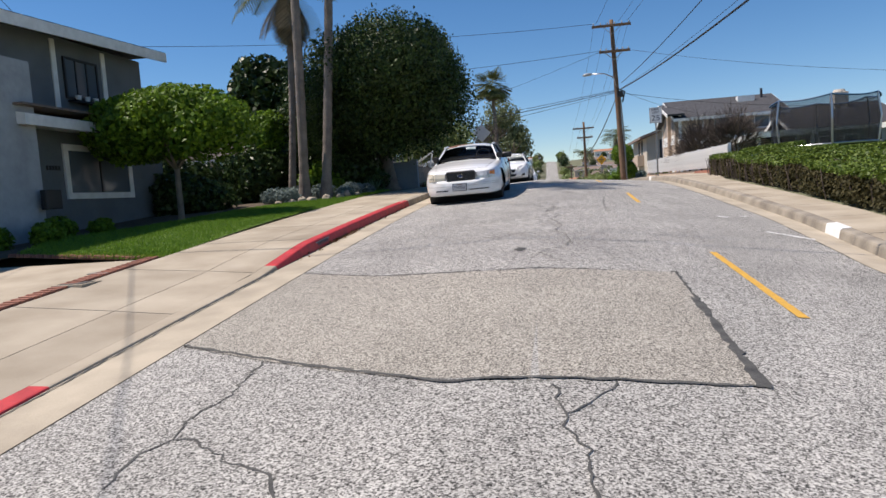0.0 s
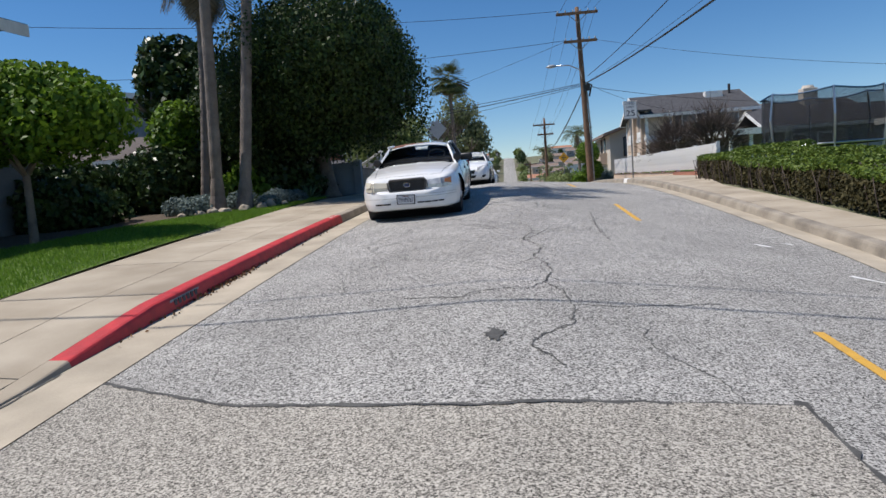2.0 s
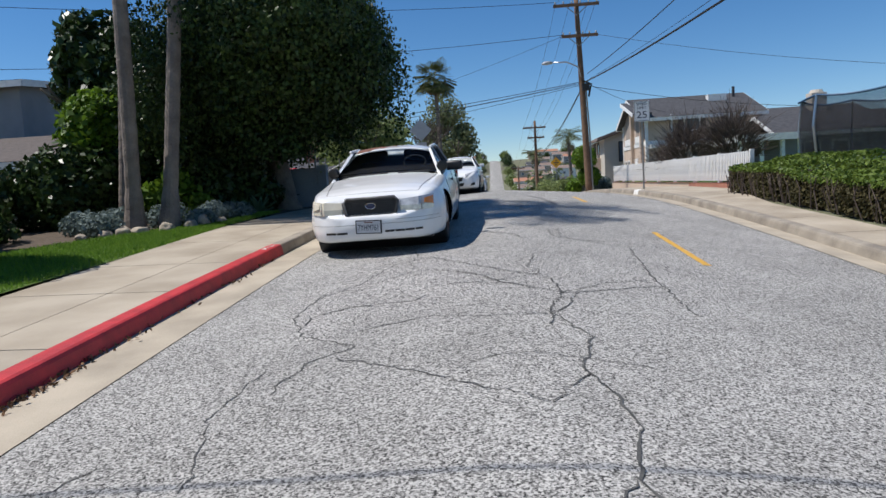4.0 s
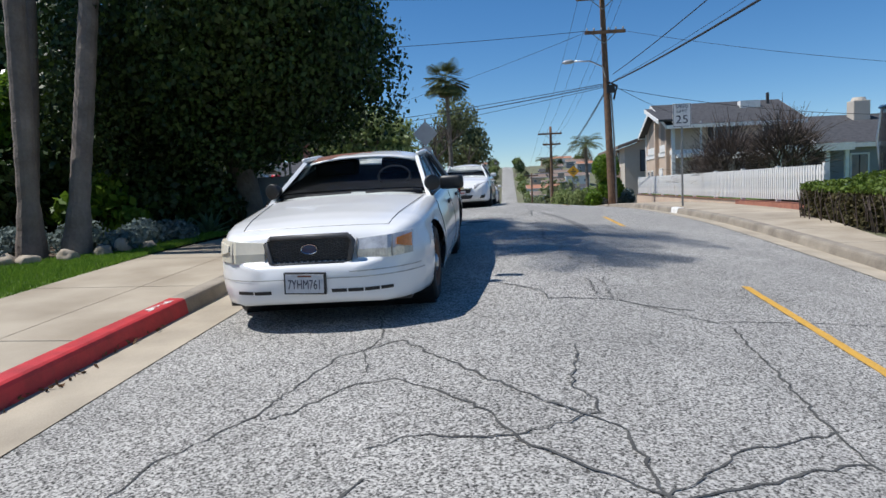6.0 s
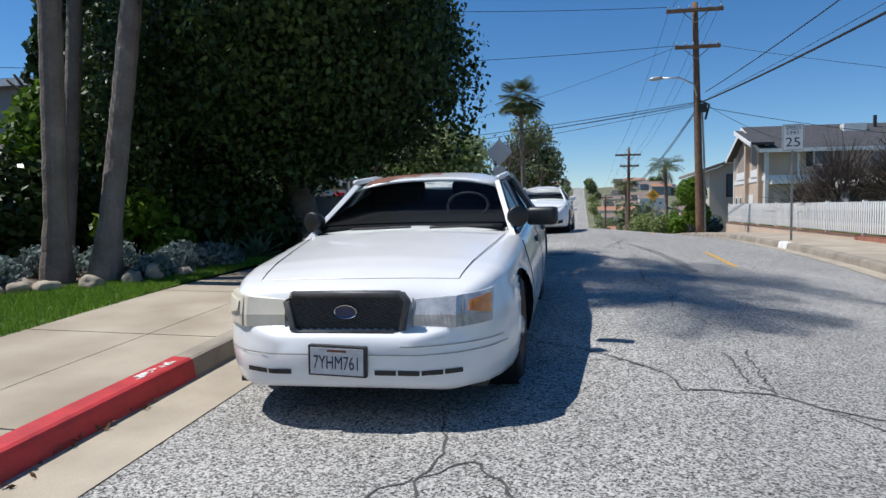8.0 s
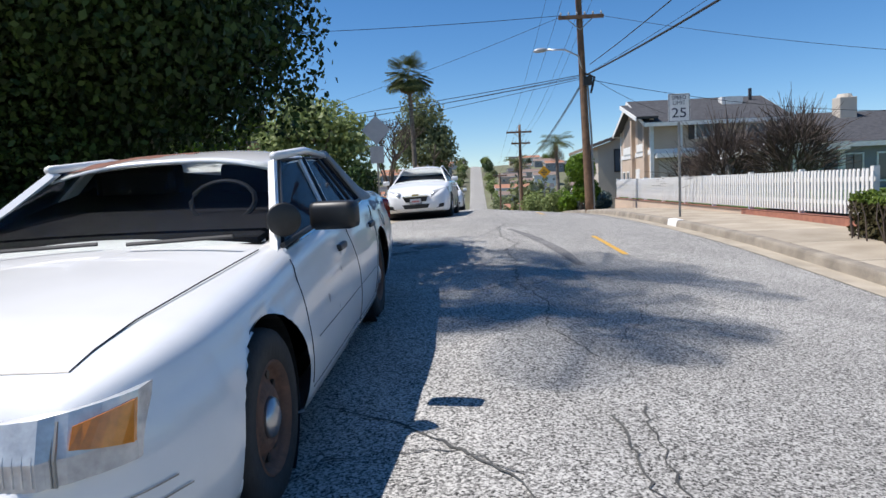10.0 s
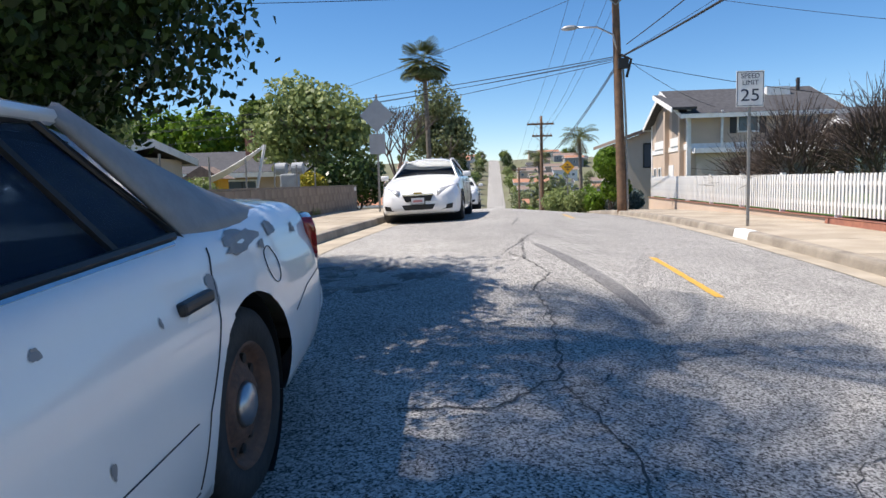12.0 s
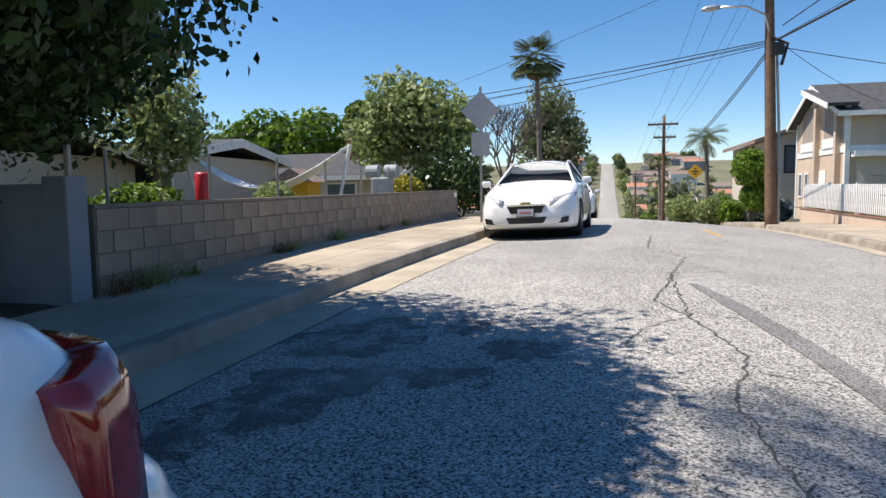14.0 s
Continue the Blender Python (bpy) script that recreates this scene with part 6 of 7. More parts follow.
part("lamp_head", tubed([(-1.6, -0.1, 6.5), (-1.75, -0.1, 6.5), (-2.0, -0.1, 6.48), (-2.15, -0.1, 6.46)], [0.05, 0.09, 0.09, 0.03], 10), SIGNBACK, arm, "grey lamp head", smooth=True)
part("riser_pipe", tubed([(0.16, -0.1, -0.2), (0.1, -0.1, 3.0), (0.0, -0.1, 5.0)], 0.04, 8), GALV, up)
part("cable_box", boxed(-0.2, 0.15, -0.32, -0.14, 5.0, 5.35), BLACK, up)
part("cable_clutter", tubed([(-0.15, -0.2, 5.5), (0.25, -0.25, 5.3), (0.1, -0.2, 4.7)], 0.05, 6), CABLE, up)
utility_pole(3.75, 72, -1.2, 8.0, 0.0, [(7.35, 2.6, 4.75), (6.4, 3.0, 4.6)], 0.16, "distant wooden utility pole with two crossarms")
utility_pole(3.4, 110, -5, 4.9, 0.0, [(4.5, 2.4, 4.4)], 0.15, "far wooden utility pole down the hill")
utility_pole(4.2, -18, -1.5, 9.0, 0.0, [(8.7, 2.9, 5.3), (7.3, 3.2, 5.2)], 0.16, "wooden utility pole behind the walk")


def cable(a, b, sag, r, label="thin black overhead cable between poles"):
    a, b = Vector(a), Vector(b)
    pts = [a.lerp(b, i / 24) + Vector((0, 0, -4 * sag * (i / 24) * (1 - i / 24))) for i in range(25)]
    ob = part("overhead_cable", tubed(pts, r, 5), CABLE, None)
    return tagged(ob, label, "cable", "overhead cables")


PT, PL, PB = (4.1, 41.4, 10.95), (4.2, 41.4, 9.4), (4.3, 41.35, 6.95)
cable((4.35, 41.3, 6.95), (7.2, -18, 7.0), 1.0, 0.032, "thick black bundled cable above the street")
for dx in (-0.9, 0.4, 0.9):
    cable((4.1 + dx, 41.4, 10.95), (4.1 + dx, -18, 8.85), 1.0, 0.009)
cable((4.5, 41.2, 7.35), (5.8, -18, 8.6), 1.0, 0.016)
cable((4.6, 41.2, 7.1), (7.4, -18, 7.5), 0.9, 0.008)
for dz, xx in ((0.0, 0.05), (-0.25, -0.05)):
    cable((4.3 + xx, 41.5, 6.95 + dz), (3.8 + xx, 72, 4.6 + dz), 0.5, 0.02)
for dx in (-1.0, -0.3, 0.6, 1.0):
    cable((4.1 + dx, 41.4, 10.95), (3.7 + dx, 72, 7.5), 0.6, 0.008)
    cable((3.7 + dx, 72, 7.5), (3.4 + dx * 0.9, 110, 4.6), 0.5, 0.008)
cable((3.0, 41.4, 10.95), (-30, 27, 10.4), 0.7, 0.012)
cable((3.4, 41.4, 9.35), (-30, 30, 8.2), 0.7, 0.012)
for k, (z1, y1) in enumerate(((5.6, 58), (5.2, 60), (4.7, 55), (4.4, 62))):
    cable((4.3, 41.4, 7.0 - 0.05 * k), (-28, y1, z1 + 1.2), 0.5, 0.012 if k else 0.016)
cable((3.4, 41.4, 9.3), (-20, 62, 7.0), 0.5, 0.009)
cable((4.9, 41.4, 9.3), (24, 34, 5.0), 0.5, 0.009)
cable((4.4, 41.4, 6.8), (18, 44, 5.2), 0.3, 0.012)
cable((4.5, 41.4, 6.9), (11.0, 52, 6.2), 0.2, 0.010)
# service drop to the grey house
cable((-13.5, 16.2, 6.6), (-2, -8, 10.5), 0.4, 0.008)
cable((-13.5, 15.8, 6.5), (-6, -8, 9.5), 0.4, 0.008)
cable((-30, 8.2, 7.6), (26, 8.7, 7.0), 0.7, 0.018)
cable((-30, 8.9, 7.7), (26, 9.5, 7.2), 0.7, 0.011)

# ---- right side: hedge, trampoline, grey house, fence ----
def hedge(y0, y1, label):
    t = thing("hedge", pose(0, 0, 0), label, "hedge")
    rng = np.random.default_rng(77)
    n = 52000
    y = rng.uniform(y0, y1, n)
    u = rng.random(n)
    z0 = np.array([right_z(v) for v in y])
    hgt = 0.62 + 0.04 * np.sin(y * 2.1) + 0.05 * np.sin(y * 0.9)
    front = 5.32 + 0.05 * np.sin(y * 3.3) + np.interp(y, [8, 24.5], [0.0, 0.30])
    face = rng.random(n)
    x = np.where(face < 0.45, front + np.abs(rng.normal(0, 0.10, n)), front + rng.random(n) * 2.0)
    z = np.where(face < 0.45, z0 + hgt * rng.random(n) ** 0.8, z0 + hgt + 0.03 * np.sin(x * 5 + y * 3) + (x - front) * 0.13 - np.abs(rng.normal(0, 0.05, n)))
    c = np.stack([x, y, z], 1)
    nrm = np.stack([np.where(face < 0.45, -1.0, 0), 0 * y, np.where(face < 0.45, 0.2, 1.0)], 1) + rng.normal(size=(n, 3)) * 0.7
    nrm /= np.linalg.norm(nrm, axis=1, keepdims=True)
    a = np.cross(nrm, rng.normal(size=(n, 3)))
    a /= np.linalg.norm(a, axis=1, keepdims=True)
    b = np.cross(nrm, a)
    s = 0.055 * rng.uniform(0.6, 1.3, (n, 1))
    V = np.stack([c - a * s * 0.8, c + b * s * 0.5, c + a * s * 0.8, c - b * s * 0.5], 1)
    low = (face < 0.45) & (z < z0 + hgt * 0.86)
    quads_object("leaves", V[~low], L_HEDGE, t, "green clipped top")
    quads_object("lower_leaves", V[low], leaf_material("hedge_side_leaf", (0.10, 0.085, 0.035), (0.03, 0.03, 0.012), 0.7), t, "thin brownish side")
    bm = bmesh.new()
    for k in range(int((y1 - y0) / 0.12)):
        yy = y0 + 0.12 * k + rng.uniform(-0.05, 0.05)
        fx = 5.45 + rng.uniform(0, 0.25)
        zz = right_z(yy)
        tube(bm, [(fx, yy, zz - 0.03), (fx - 0.05 + rng.uniform(-0.05, 0.05), yy + rng.uniform(-0.1, 0.1), zz + 0.35), (fx - 0.05, yy + rng.uniform(-0.15, 0.15), zz + 0.58)], [0.014, 0.01, 0.006], 4)
    part("woody_core", bm, TWIG, t)
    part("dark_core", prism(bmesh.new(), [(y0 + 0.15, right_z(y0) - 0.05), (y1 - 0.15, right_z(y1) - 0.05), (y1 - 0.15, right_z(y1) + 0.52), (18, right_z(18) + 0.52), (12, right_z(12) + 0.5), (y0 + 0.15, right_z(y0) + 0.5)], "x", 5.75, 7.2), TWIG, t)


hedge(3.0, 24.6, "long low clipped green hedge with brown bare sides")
tagged(strip_mesh("side_lawn", lambda y: 7.2, lambda y: 16, lambda x, y: right_z(y) + 0.35 + (x - 7.2) * 0.02, spaced(2, 31, 0.8), LAWN, across=3), "green raised lawn behind the hedge", "lawn", kind="structure")


def trampoline():
    cx, cy, R = 9.95, 26.2, 1.75
    zg = right_z(26) + 0.38
    t = thing("trampoline", pose(cx, cy, zg), "round trampoline with dark safety net", "trampoline")
    ring = [(R * math.cos(a), R * math.sin(a), 0.35) for a in (i * math.pi / 16 for i in range(33))]
    part("frame_ring", tubed(ring, 0.035, 6, cap=False), ALLOY, t)
    part("mat", disc_stack(bmesh.new(), [(0.345, 0.01), (0.345, R * 0.97), (0.365, R * 0.97), (0.365, 0.01)], seg=32, axis="z"), NET, t)
    for k in range(6):
        a = math.pi / 3 * k + 0.3
        px, py = R * math.cos(a), R * math.sin(a)
        part("leg", tubed([(px, py, -0.4), (px, py, 0.35)], 0.03, 6), ALLOY, t)
        part("net_pole", tubed([(px, py, 0.3), (px * 1.06, py * 1.06, 1.2), (px * 1.0, py * 1.0, 2.05)], 0.032, 6), ALLOY, t)
    rows = []
    bm = bmesh.new()
    for i in range(60):
        a = 2 * math.pi * i / 60
        dip = 0.10 * abs(math.sin(3 * (a - 0.3)))
        rows.append([bm.verts.new((R * k * math.cos(a), R * k * math.sin(a), z)) for k, z in ((1.0, 0.38), (1.0, 1.2), (0.98, 2.0 - dip), (0.965, 2.0 - dip), (0.985, 1.2), (0.985, 0.38))])
    for i in range(60):
        u, v = rows[i], rows[(i + 1) % 60]
        for k in range(6):
            bm.faces.new((u[k], v[k], v[(k + 1) % 6], u[(k + 1) % 6]))
    part("safety_net", bm, NETCLOTH, t, "dark see-through safety net", smooth=True)
    part("net_rim", tubed([(R * math.cos(a), R * math.sin(a), 2.02 - 0.10 * abs(math.sin(3 * (a - 0.3)))) for a in (i * math.pi / 30 for i in range(61))], 0.03, 6, cap=False), material("blue_pad", (0.03, 0.10, 0.2), (0.02, 0.07, 0.15), 8, 0.6), t, "blue padded net rim")


trampoline()


def grey_house():
    z0 = right_z(46) + 0.2
    h = thing("house", pose(0, 0, 0), "single-storey grey house with white trim and porch", "house", "street houses")
    part("wall", boxed(15.6, 34, 46.0, 51.4, z0 - 0.5, 4.15), SIDING, h, "grey painted siding")
    gable_roof(h, 15.6, 34, 46.0, 51.4, 4.2, 5.3, "x", SHINGLE, over=0.35, fascia=WHITEPAINT)
    for wx in (17.4, 18.9, 22.6, 26.5):
        window(h, pose(wx, 46.0, 2.85), 0.85, 1.3, bars=1)
    part("porch_roof", boxed(12.9, 16.4, 44.6, 51, 3.85, 4.0), SHINGLE, h)
    part("porch_fascia", boxed(12.85, 16.45, 44.5, 44.6, 3.65, 4.02), WHITEPAINT, h, "white porch beam")
    part("porch_fascia", boxed(12.85, 12.95, 44.6, 51, 3.65, 4.02), WHITEPAINT, h, "white porch beam")
    for px in (13.05, 14.2, 15.3, 16.2):
        part("porch_post", boxed(px - 0.09, px + 0.09, 44.7, 44.88, z0 - 0.5, 3.65), WHITEPAINT, h)
    part("door", boxed(14.6, 15.4, 50.0, 50.1, z0, 3.5), WHITEPAINT, h)
    part("porch_wall", boxed(13.2, 15.6, 50.1, 51.4, z0 - 0.5, 3.8), SIDING, h)
    c = part("chimney", boxed(21.3, 22.3, 54.6, 55.5, 5.2, 7.1, bevel=0.05), STUCCO_CREAM, h, "cream stucco chimney")
    part("chimney_cap", disc_stack(bmesh.new(), [(7.1, 0.45), (7.3, 0.36), (7.33, 0.01)], pose(21.8, 55.05, 0), 12, axis="z"), STUCCO_CREAM, c)
    h = thing("house", pose(0, 0, 0), "pale neighbouring house with brown roof and white garage door", "house", "street houses")
    part("wall", boxed(14.6, 24, 22, 30, 0.8, 3.3), STUCCO_CREAM, h)
    gable_roof(h, 14.6, 24, 22, 30, 3.35, 4.0, "y", SHINGLE_BROWN, over=0.7)
    part("garage_door", boxed(14.56, 14.6, 23.2, 25.8, 1.0, 2.7), WHITEPAINT, h)


grey_house()


def tan_house():
    x0, y0, x1, y1 = 9.66, 52, 16.8, 59.6
    h = thing("house", pose(0, 0, 0), "two-storey tan stucco house with white trim and gabled roof", "house", "street houses")
    gable_block(h, x0, x1, y0, y1, 0.9, 6.0, 7.5, "x", STUCCO_TAN)
    gable_block(h, x1, 24.5, y0 + 0.3, y1, 0.9, 5.0, 6.3, "x", STUCCO_TAN, "wing_wall")
    gable_roof(h, x1 + 0.3, 24.5, y0 + 0.3, y1, 5.05, 6.35, "x", SHINGLE, over=0.3)
    gable_roof(h, x0, x1, y0, y1, 6.05, 7.55, "x", SHINGLE, over=0.45)
    part("band", boxed(x0 - 0.04, x1, y0 - 0.04, y0, 4.12, 4.4), WHITEPAINT, h)
    part("band", boxed(x0 - 0.04, x0, y0, y1, 4.12, 4.4), WHITEPAINT, h)
    part("corner_board", boxed(x0 - 0.05, x0 + 0.14, y0 - 0.05, y0 + 0.14, 0.9, 6.1), WHITEPAINT, h)
    part("corner_board", boxed(x0 - 0.05, x0 + 0.1, y1 - 0.14, y1 + 0.05, 0.9, 6.1), WHITEPAINT, h)
    part("porch_post", boxed(x0 + 1.55, x0 + 1.65, y0 - 0.3, y0 - 0.2, 4.2, 6.0), WHITEPAINT, h)
    w = window(h, pose(12.6, y0, 5.35), 1.0, 0.85, bars=1, border=0.08)
    for sx in (-0.72, 0.72):
        part("shutter", boxed(sx - 0.16, sx + 0.16, -0.05, 0.0, -0.5, 0.5), BLACK, w, "dark shutter")
    window(h, pose(15.4, y0, 5.2), 1.0, 0.85)
    part("garage_recess", boxed(x0 + 0.4, x0 + 6.2, y0 - 0.02, y0 + 0.02, 1.2, 3.85), STUCCO_CREAM, h)
    part("garage_header", boxed(x0 + 0.2, x0 + 6.4, y0 - 0.5, y0 - 0.02, 3.9, 4.15), WHITEPAINT, h)
    # street front: balconies whose recess shade is a darker flat plate, windows, door
    for ya, yb in ((53.0, 55.0), (56.0, 58.6)):
        part("balcony_recess", boxed(x0 - 0.015, x0 + 0.02, ya, yb, 4.75, 6.6), material("shaded_recess", (0.30, 0.25, 0.21), (0.25, 0.21, 0.18), 2, 0.9), h)
        part("balcony_rail", boxed(x0 - 0.08, x0 - 0.02, ya - 0.1, yb + 0.1, 4.4, 4.85), WHITEPAINT, h)
        part("pier", boxed(x0 - 0.25, x0, ya - 0.4, ya - 0.1, 0.9, 6.4), STUCCO_TAN, h)
    for yy in (57.6, 58.7):
        window(h, pose(x0, yy, 2.7) @ FACE_MX, 0.6, 1.2, bars=0)
    part("door", boxed(x0 - 0.03, x0, 54.6, 55.6, 1.2, 3.4), WHITEPAINT, h)
    part("planter", boxed(x0 - 0.5, x0 - 0.1, 53.0, 54.2, 1.0, 1.9), STUCCO_CREAM, h)
    # lower porch gable
    bm = bmesh.new()
    quad_pane(bm, [(x0 - 0.9, 51.5, 6.2), (x0 + 0.3, 51.5, 6.2), (x0 + 0.3, 55.5, 7.3), (x0 - 0.9, 55.5, 7.3)], 0.14)
    part("porch_roof", bm, SHINGLE, h)
    bm = bmesh.new()
    prism(bm, [(51.5, 5.95), (51.5, 6.18), (55.5, 7.28), (55.5, 7.05)], "x", x0 - 0.95, x0 - 0.9)
    part("bargeboard", bm, WHITEPAINT, h)
    part("skylight", boxed(14.4, 15.6, 54.3, 54.9, 6.95, 7.4), WHITEPAINT, h)
    part("roof_vent", boxed(16.2, 16.35, 54.9, 55.05, 7.1, 7.9), SHINGLE, h)
    h = thing("house", pose(0, 0, 0), "tan house with brown tiled roof and balcony further along", "house", "street houses")
    gable_block(h, 8.9, 15, 64, 74, -0.5, 5.6, 6.6, "y", STUCCO_CREAM)
    gable_roof(h, 8.9, 15, 64, 74, 5.7, 6.7, "y", TILE, over=0.6, fascia=SHINGLE_BROWN)
    part("balcony", boxed(8.3, 8.9, 66, 70, 2.9, 3.9), STUCCO_TAN, h)
    for yy in (67, 69):
        window(h, pose(8.9, yy, 4.6) @ FACE_MX, 0.9, 1.3, frame_mat=BLACK, bars=0)
    window(h, pose(10.5, 64, 4.3), 0.8, 1.6, frame_mat=BLACK, bars=0)


tan_house()
bare_tree((7.35, 34.4, right_z(34)), 2.75, 0.08, 92, "leafless dark-twigged garden tree", "bare garden trees", 1300)
bare_tree((8.6, 32.9, right_z(33)), 2.95, 0.09, 93, "leafless dark-twigged garden tree", "bare garden trees", 1600)
bare_tree((7.4, 37.4, right_z(37)), 2.1, 0.06, 94, "small leafless dark-twigged garden tree", "bare garden trees", 600)

def fence_z(y):
    return float(np.interp(y, [25, 31, 46], [right_z(25) + 0.2, 1.80, 1.92]))


fence = thing("picket_fence", pose(0, 0, 0), "white wooden picket fence on a low brick base", "fence")
FX = 6.4
for ya in range(0, 9):
    y = 25.4 + ya * 2.55
    part("post", boxed(FX + 0.02, FX + 0.12, y - 0.05, y + 0.05, fence_z(y) - 0.35, fence_z(y) + 0.88), WHITEPAINT, fence)
for dz in (0.2, 0.62):
    bm = bmesh.new()
    prism(bm, [(25.3, fence_z(25.3) + dz), (31, fence_z(31) + dz), (45.9, fence_z(45.9) + dz), (45.9, fence_z(45.9) + dz + 0.08), (31, fence_z(31) + dz + 0.08), (25.3, fence_z(25.3) + dz + 0.08)], "x", FX + 0.012, FX + 0.05)
    part("rail", bm, WHITEPAINT, fence)
tagged(strip_mesh("fence_base", lambda y: FX - 0.1, lambda y: FX + 0.16, lambda x, y: fence_z(y) - 0.02, spaced(25.3, 45.9, 1.0), BRICK), "low brick footing under the fence", "footing", kind="structure")
for ya, yb, mt, lb in ((25.3, 30.7, BRICK, "low red brick base of the fence"), (30.7, 45.9, STUCCO_TAN, "low tan stucco footing of the fence")):
    bm = bmesh.new()
    prism(bm, [(ya, right_z(ya) - 0.1), (yb, right_z(yb) - 0.1), (yb, fence_z(yb) - 0.03), (ya, fence_z(ya) - 0.03)], "x", FX - 0.06 - (0.03 if mt is BRICK else 0), FX + 0.14)
    tagged(part("fence_footing", bm, mt), lb, "footing", kind="structure")
tagged(strip_mesh("front_yard", lambda y: FX + 0.14, lambda y: 26, lambda x, y: fence_z(min(46, y)) - 0.05, spaced(31, 48, 1.0), LAWN, across=2), "front yard behind the fence", "lawn", kind="structure")
tagged(strip_mesh("verge", lambda y: right_kerb(y) + 1.7, lambda y: FX - 0.05, lambda x, y: right_z(y) + 0.001, spaced(24.6, 46, 1.0), CONCRETE), "pale concrete strip before the fence", "pavement", kind="structure")
# shrubs by the pole and down the street
bush("round_bush", (5.0, 47.5, right_z(47)), [(5.0, 47.5, 3.4, 0.75, 0.7, 0.75), (5.3, 47.6, 2.3, 0.7, 0.6, 0.6)], 4500, 0.09, L_BRIGHT, "tall clipped bright green bush beside the pole", seed=51, shell=0.5, lumps=0.15)
for i, (bx, by, r) in enumerate(((3.9, 50, 0.55), (4.6, 49.0, 0.5), (5.4, 49.0, 0.5), (3.5, 56, 0.8), (4.8, 53, 0.7), (6.2, 48.5, 0.5), (6.0, 51, 0.7), (7.6, 48.5, 0.5))):
    bush("street_bush", (bx, by, right_z(by)), [(bx, by, right_z(by) + r * 0.8, r * 1.1, r, r)], 1500, 0.10, (L_OLIVE, L_BRIGHT, L_SILVER)[i % 3], "low mixed garden bush at the crest of the street", seed=110 + i, group="street bushes")
palm((7.6, 78, -1), (7.5, 78, 6.6), 0.2, 26, 2.2, "feathery palm above the rooftops", 15, dead=6)
palm((4.4, 84, -2), (4.3, 84, 5.2), 0.16, 22, 1.6, "distant feathery palm by the street", 16, dead=4)

# ---- beyond the crest: houses and trees down the hill and on the far slope ----
rg = random.Random(7)
def far_house(x, y, w, d, hgt, mat, roof, seed):
    z = crown_z(y) - 0.5
    h = thing("far_house", pose(x, y, z), "distant pale house with pitched roof down the hill", "house", "distant houses")
    gable_block(h, -w / 2, w / 2, -d / 2, d / 2, -2, hgt, hgt + 1.3, "x", mat)
    gable_roof(h, -w / 2, w / 2, -d / 2, d / 2, hgt + 0.05, hgt + 1.35, "x", roof, over=0.4)
    for k in range(3):
        window(h, pose(-w / 2 + w * (k + 0.5) / 3, -d / 2, hgt * 0.6), 1.1, 1.0, bars=0)


mats = (STUCCO_CREAM, WHITEPAINT, STUCCO_TAN, SIDING)
roofs = (SHINGLE, TILE, SHINGLE_BROWN)
for i in range(34):
    y = 88 + i * 10.5
    for sgn in (-1, 1):
        far_house(sgn * rg.uniform(11, 15) if y < 200 else sgn * rg.uniform(11, 45), y + rg.uniform(-3, 3), rg.uniform(8, 13), 8, rg.uniform(3, 5.5), mats[rg.randrange(4)], roofs[rg.randrange(3)], i)
for i in range(46):
    y = 84 + i * 8.2
    for sgn in (-1, 1):
        x = sgn * rg.uniform(6.0, 9.5) if i % 2 else sgn * rg.uniform(14, 60)
        z = crown_z(y)
        hh = rg.uniform(3, 6.5)
        r = rg.uniform(1.5, 3.0)
        t = thing("far_tree", pose(x, y, z), "distant green street tree", "tree", "distant trees")
        part("trunk", tubed([(0, 0, -2), (0.1, 0, hh * 0.6)], [0.2, 0.12], 6), BARK, t)
        leaves("crown", [(0, 0, hh * 0.75, r, r, hh * 0.4), (r * 0.5, 0, hh * 0.6, r * 0.7, r * 0.7, hh * 0.3)], 900, 0.42, (L_HEDGE, L_OLIVE, L_DARK, L_EUC)[rg.randrange(4)], t, shell=0.7, seed=300 + i, lumps=0.6)
t = thing("conifer_tree", pose(2.0, 130, crown_z(130)), "tall dark conifer in the distance", "tree")
part("trunk", tubed([(0, 0, 0), (0, 0, 14)], [0.3, 0.05], 7), BARK, t)
leaves("crown", [(0, 0, 5 + k * 1.5, 2.3 - k * 0.33, 2.3 - k * 0.33, 0.9) for k in range(6)], 3500, 0.35, L_DARK, t, seed=401, shell=0.8)
t.location.x = -5.2


# ---- markings, seams, cracks and stains on the road ----
def paint_line(y0, y1, x0, x1, w, mat, label):
    verts, faces = [], []
    ys = spaced(y0, y1, 0.12)
    rg2 = random.Random(int(y0 * 10))
    for i, y in enumerate(ys):
        x = x0 + (x1 - x0) * i / (len(ys) - 1)
        for s in (-1, 1):
            px = x + s * w * 0.5 * rg2.uniform(0.88, 1.06)
            verts.append((px, y, road_z(px, y) + 0.006))
        if i:
            faces.append((2 * i - 2, 2 * i - 1, 2 * i + 1, 2 * i))
    tagged(mesh_object("lane_mark", verts, faces, mat), label, "road marking", "lane marks", kind="structure")


for y0, y1, xa, xb in ((5.35, 8.25, 2.0, 1.97), (14.35, 17.1, 1.88, 1.94), (22.9, 25.35, 1.73, 1.71), (33.4, 35.8, 1.7, 1.7)):
    paint_line(y0, y1, xa, xb, 0.09, YELLOW, "worn yellow centre dash on the road")
for (x0, y0), (x1, y1) in (((3.25, 10.45), (3.72, 9.85)), ((2.95, 12.3), (3.1, 12.15)), ((3.4, 12.5), (3.48, 12.42))):
    tagged(ribbon("paint_smear", [(x0, y0), (x1, y1)], 0.10, WHITEPAINT, 0.007, 0.01), "stray white paint mark on the road", "road marking", kind="structure")

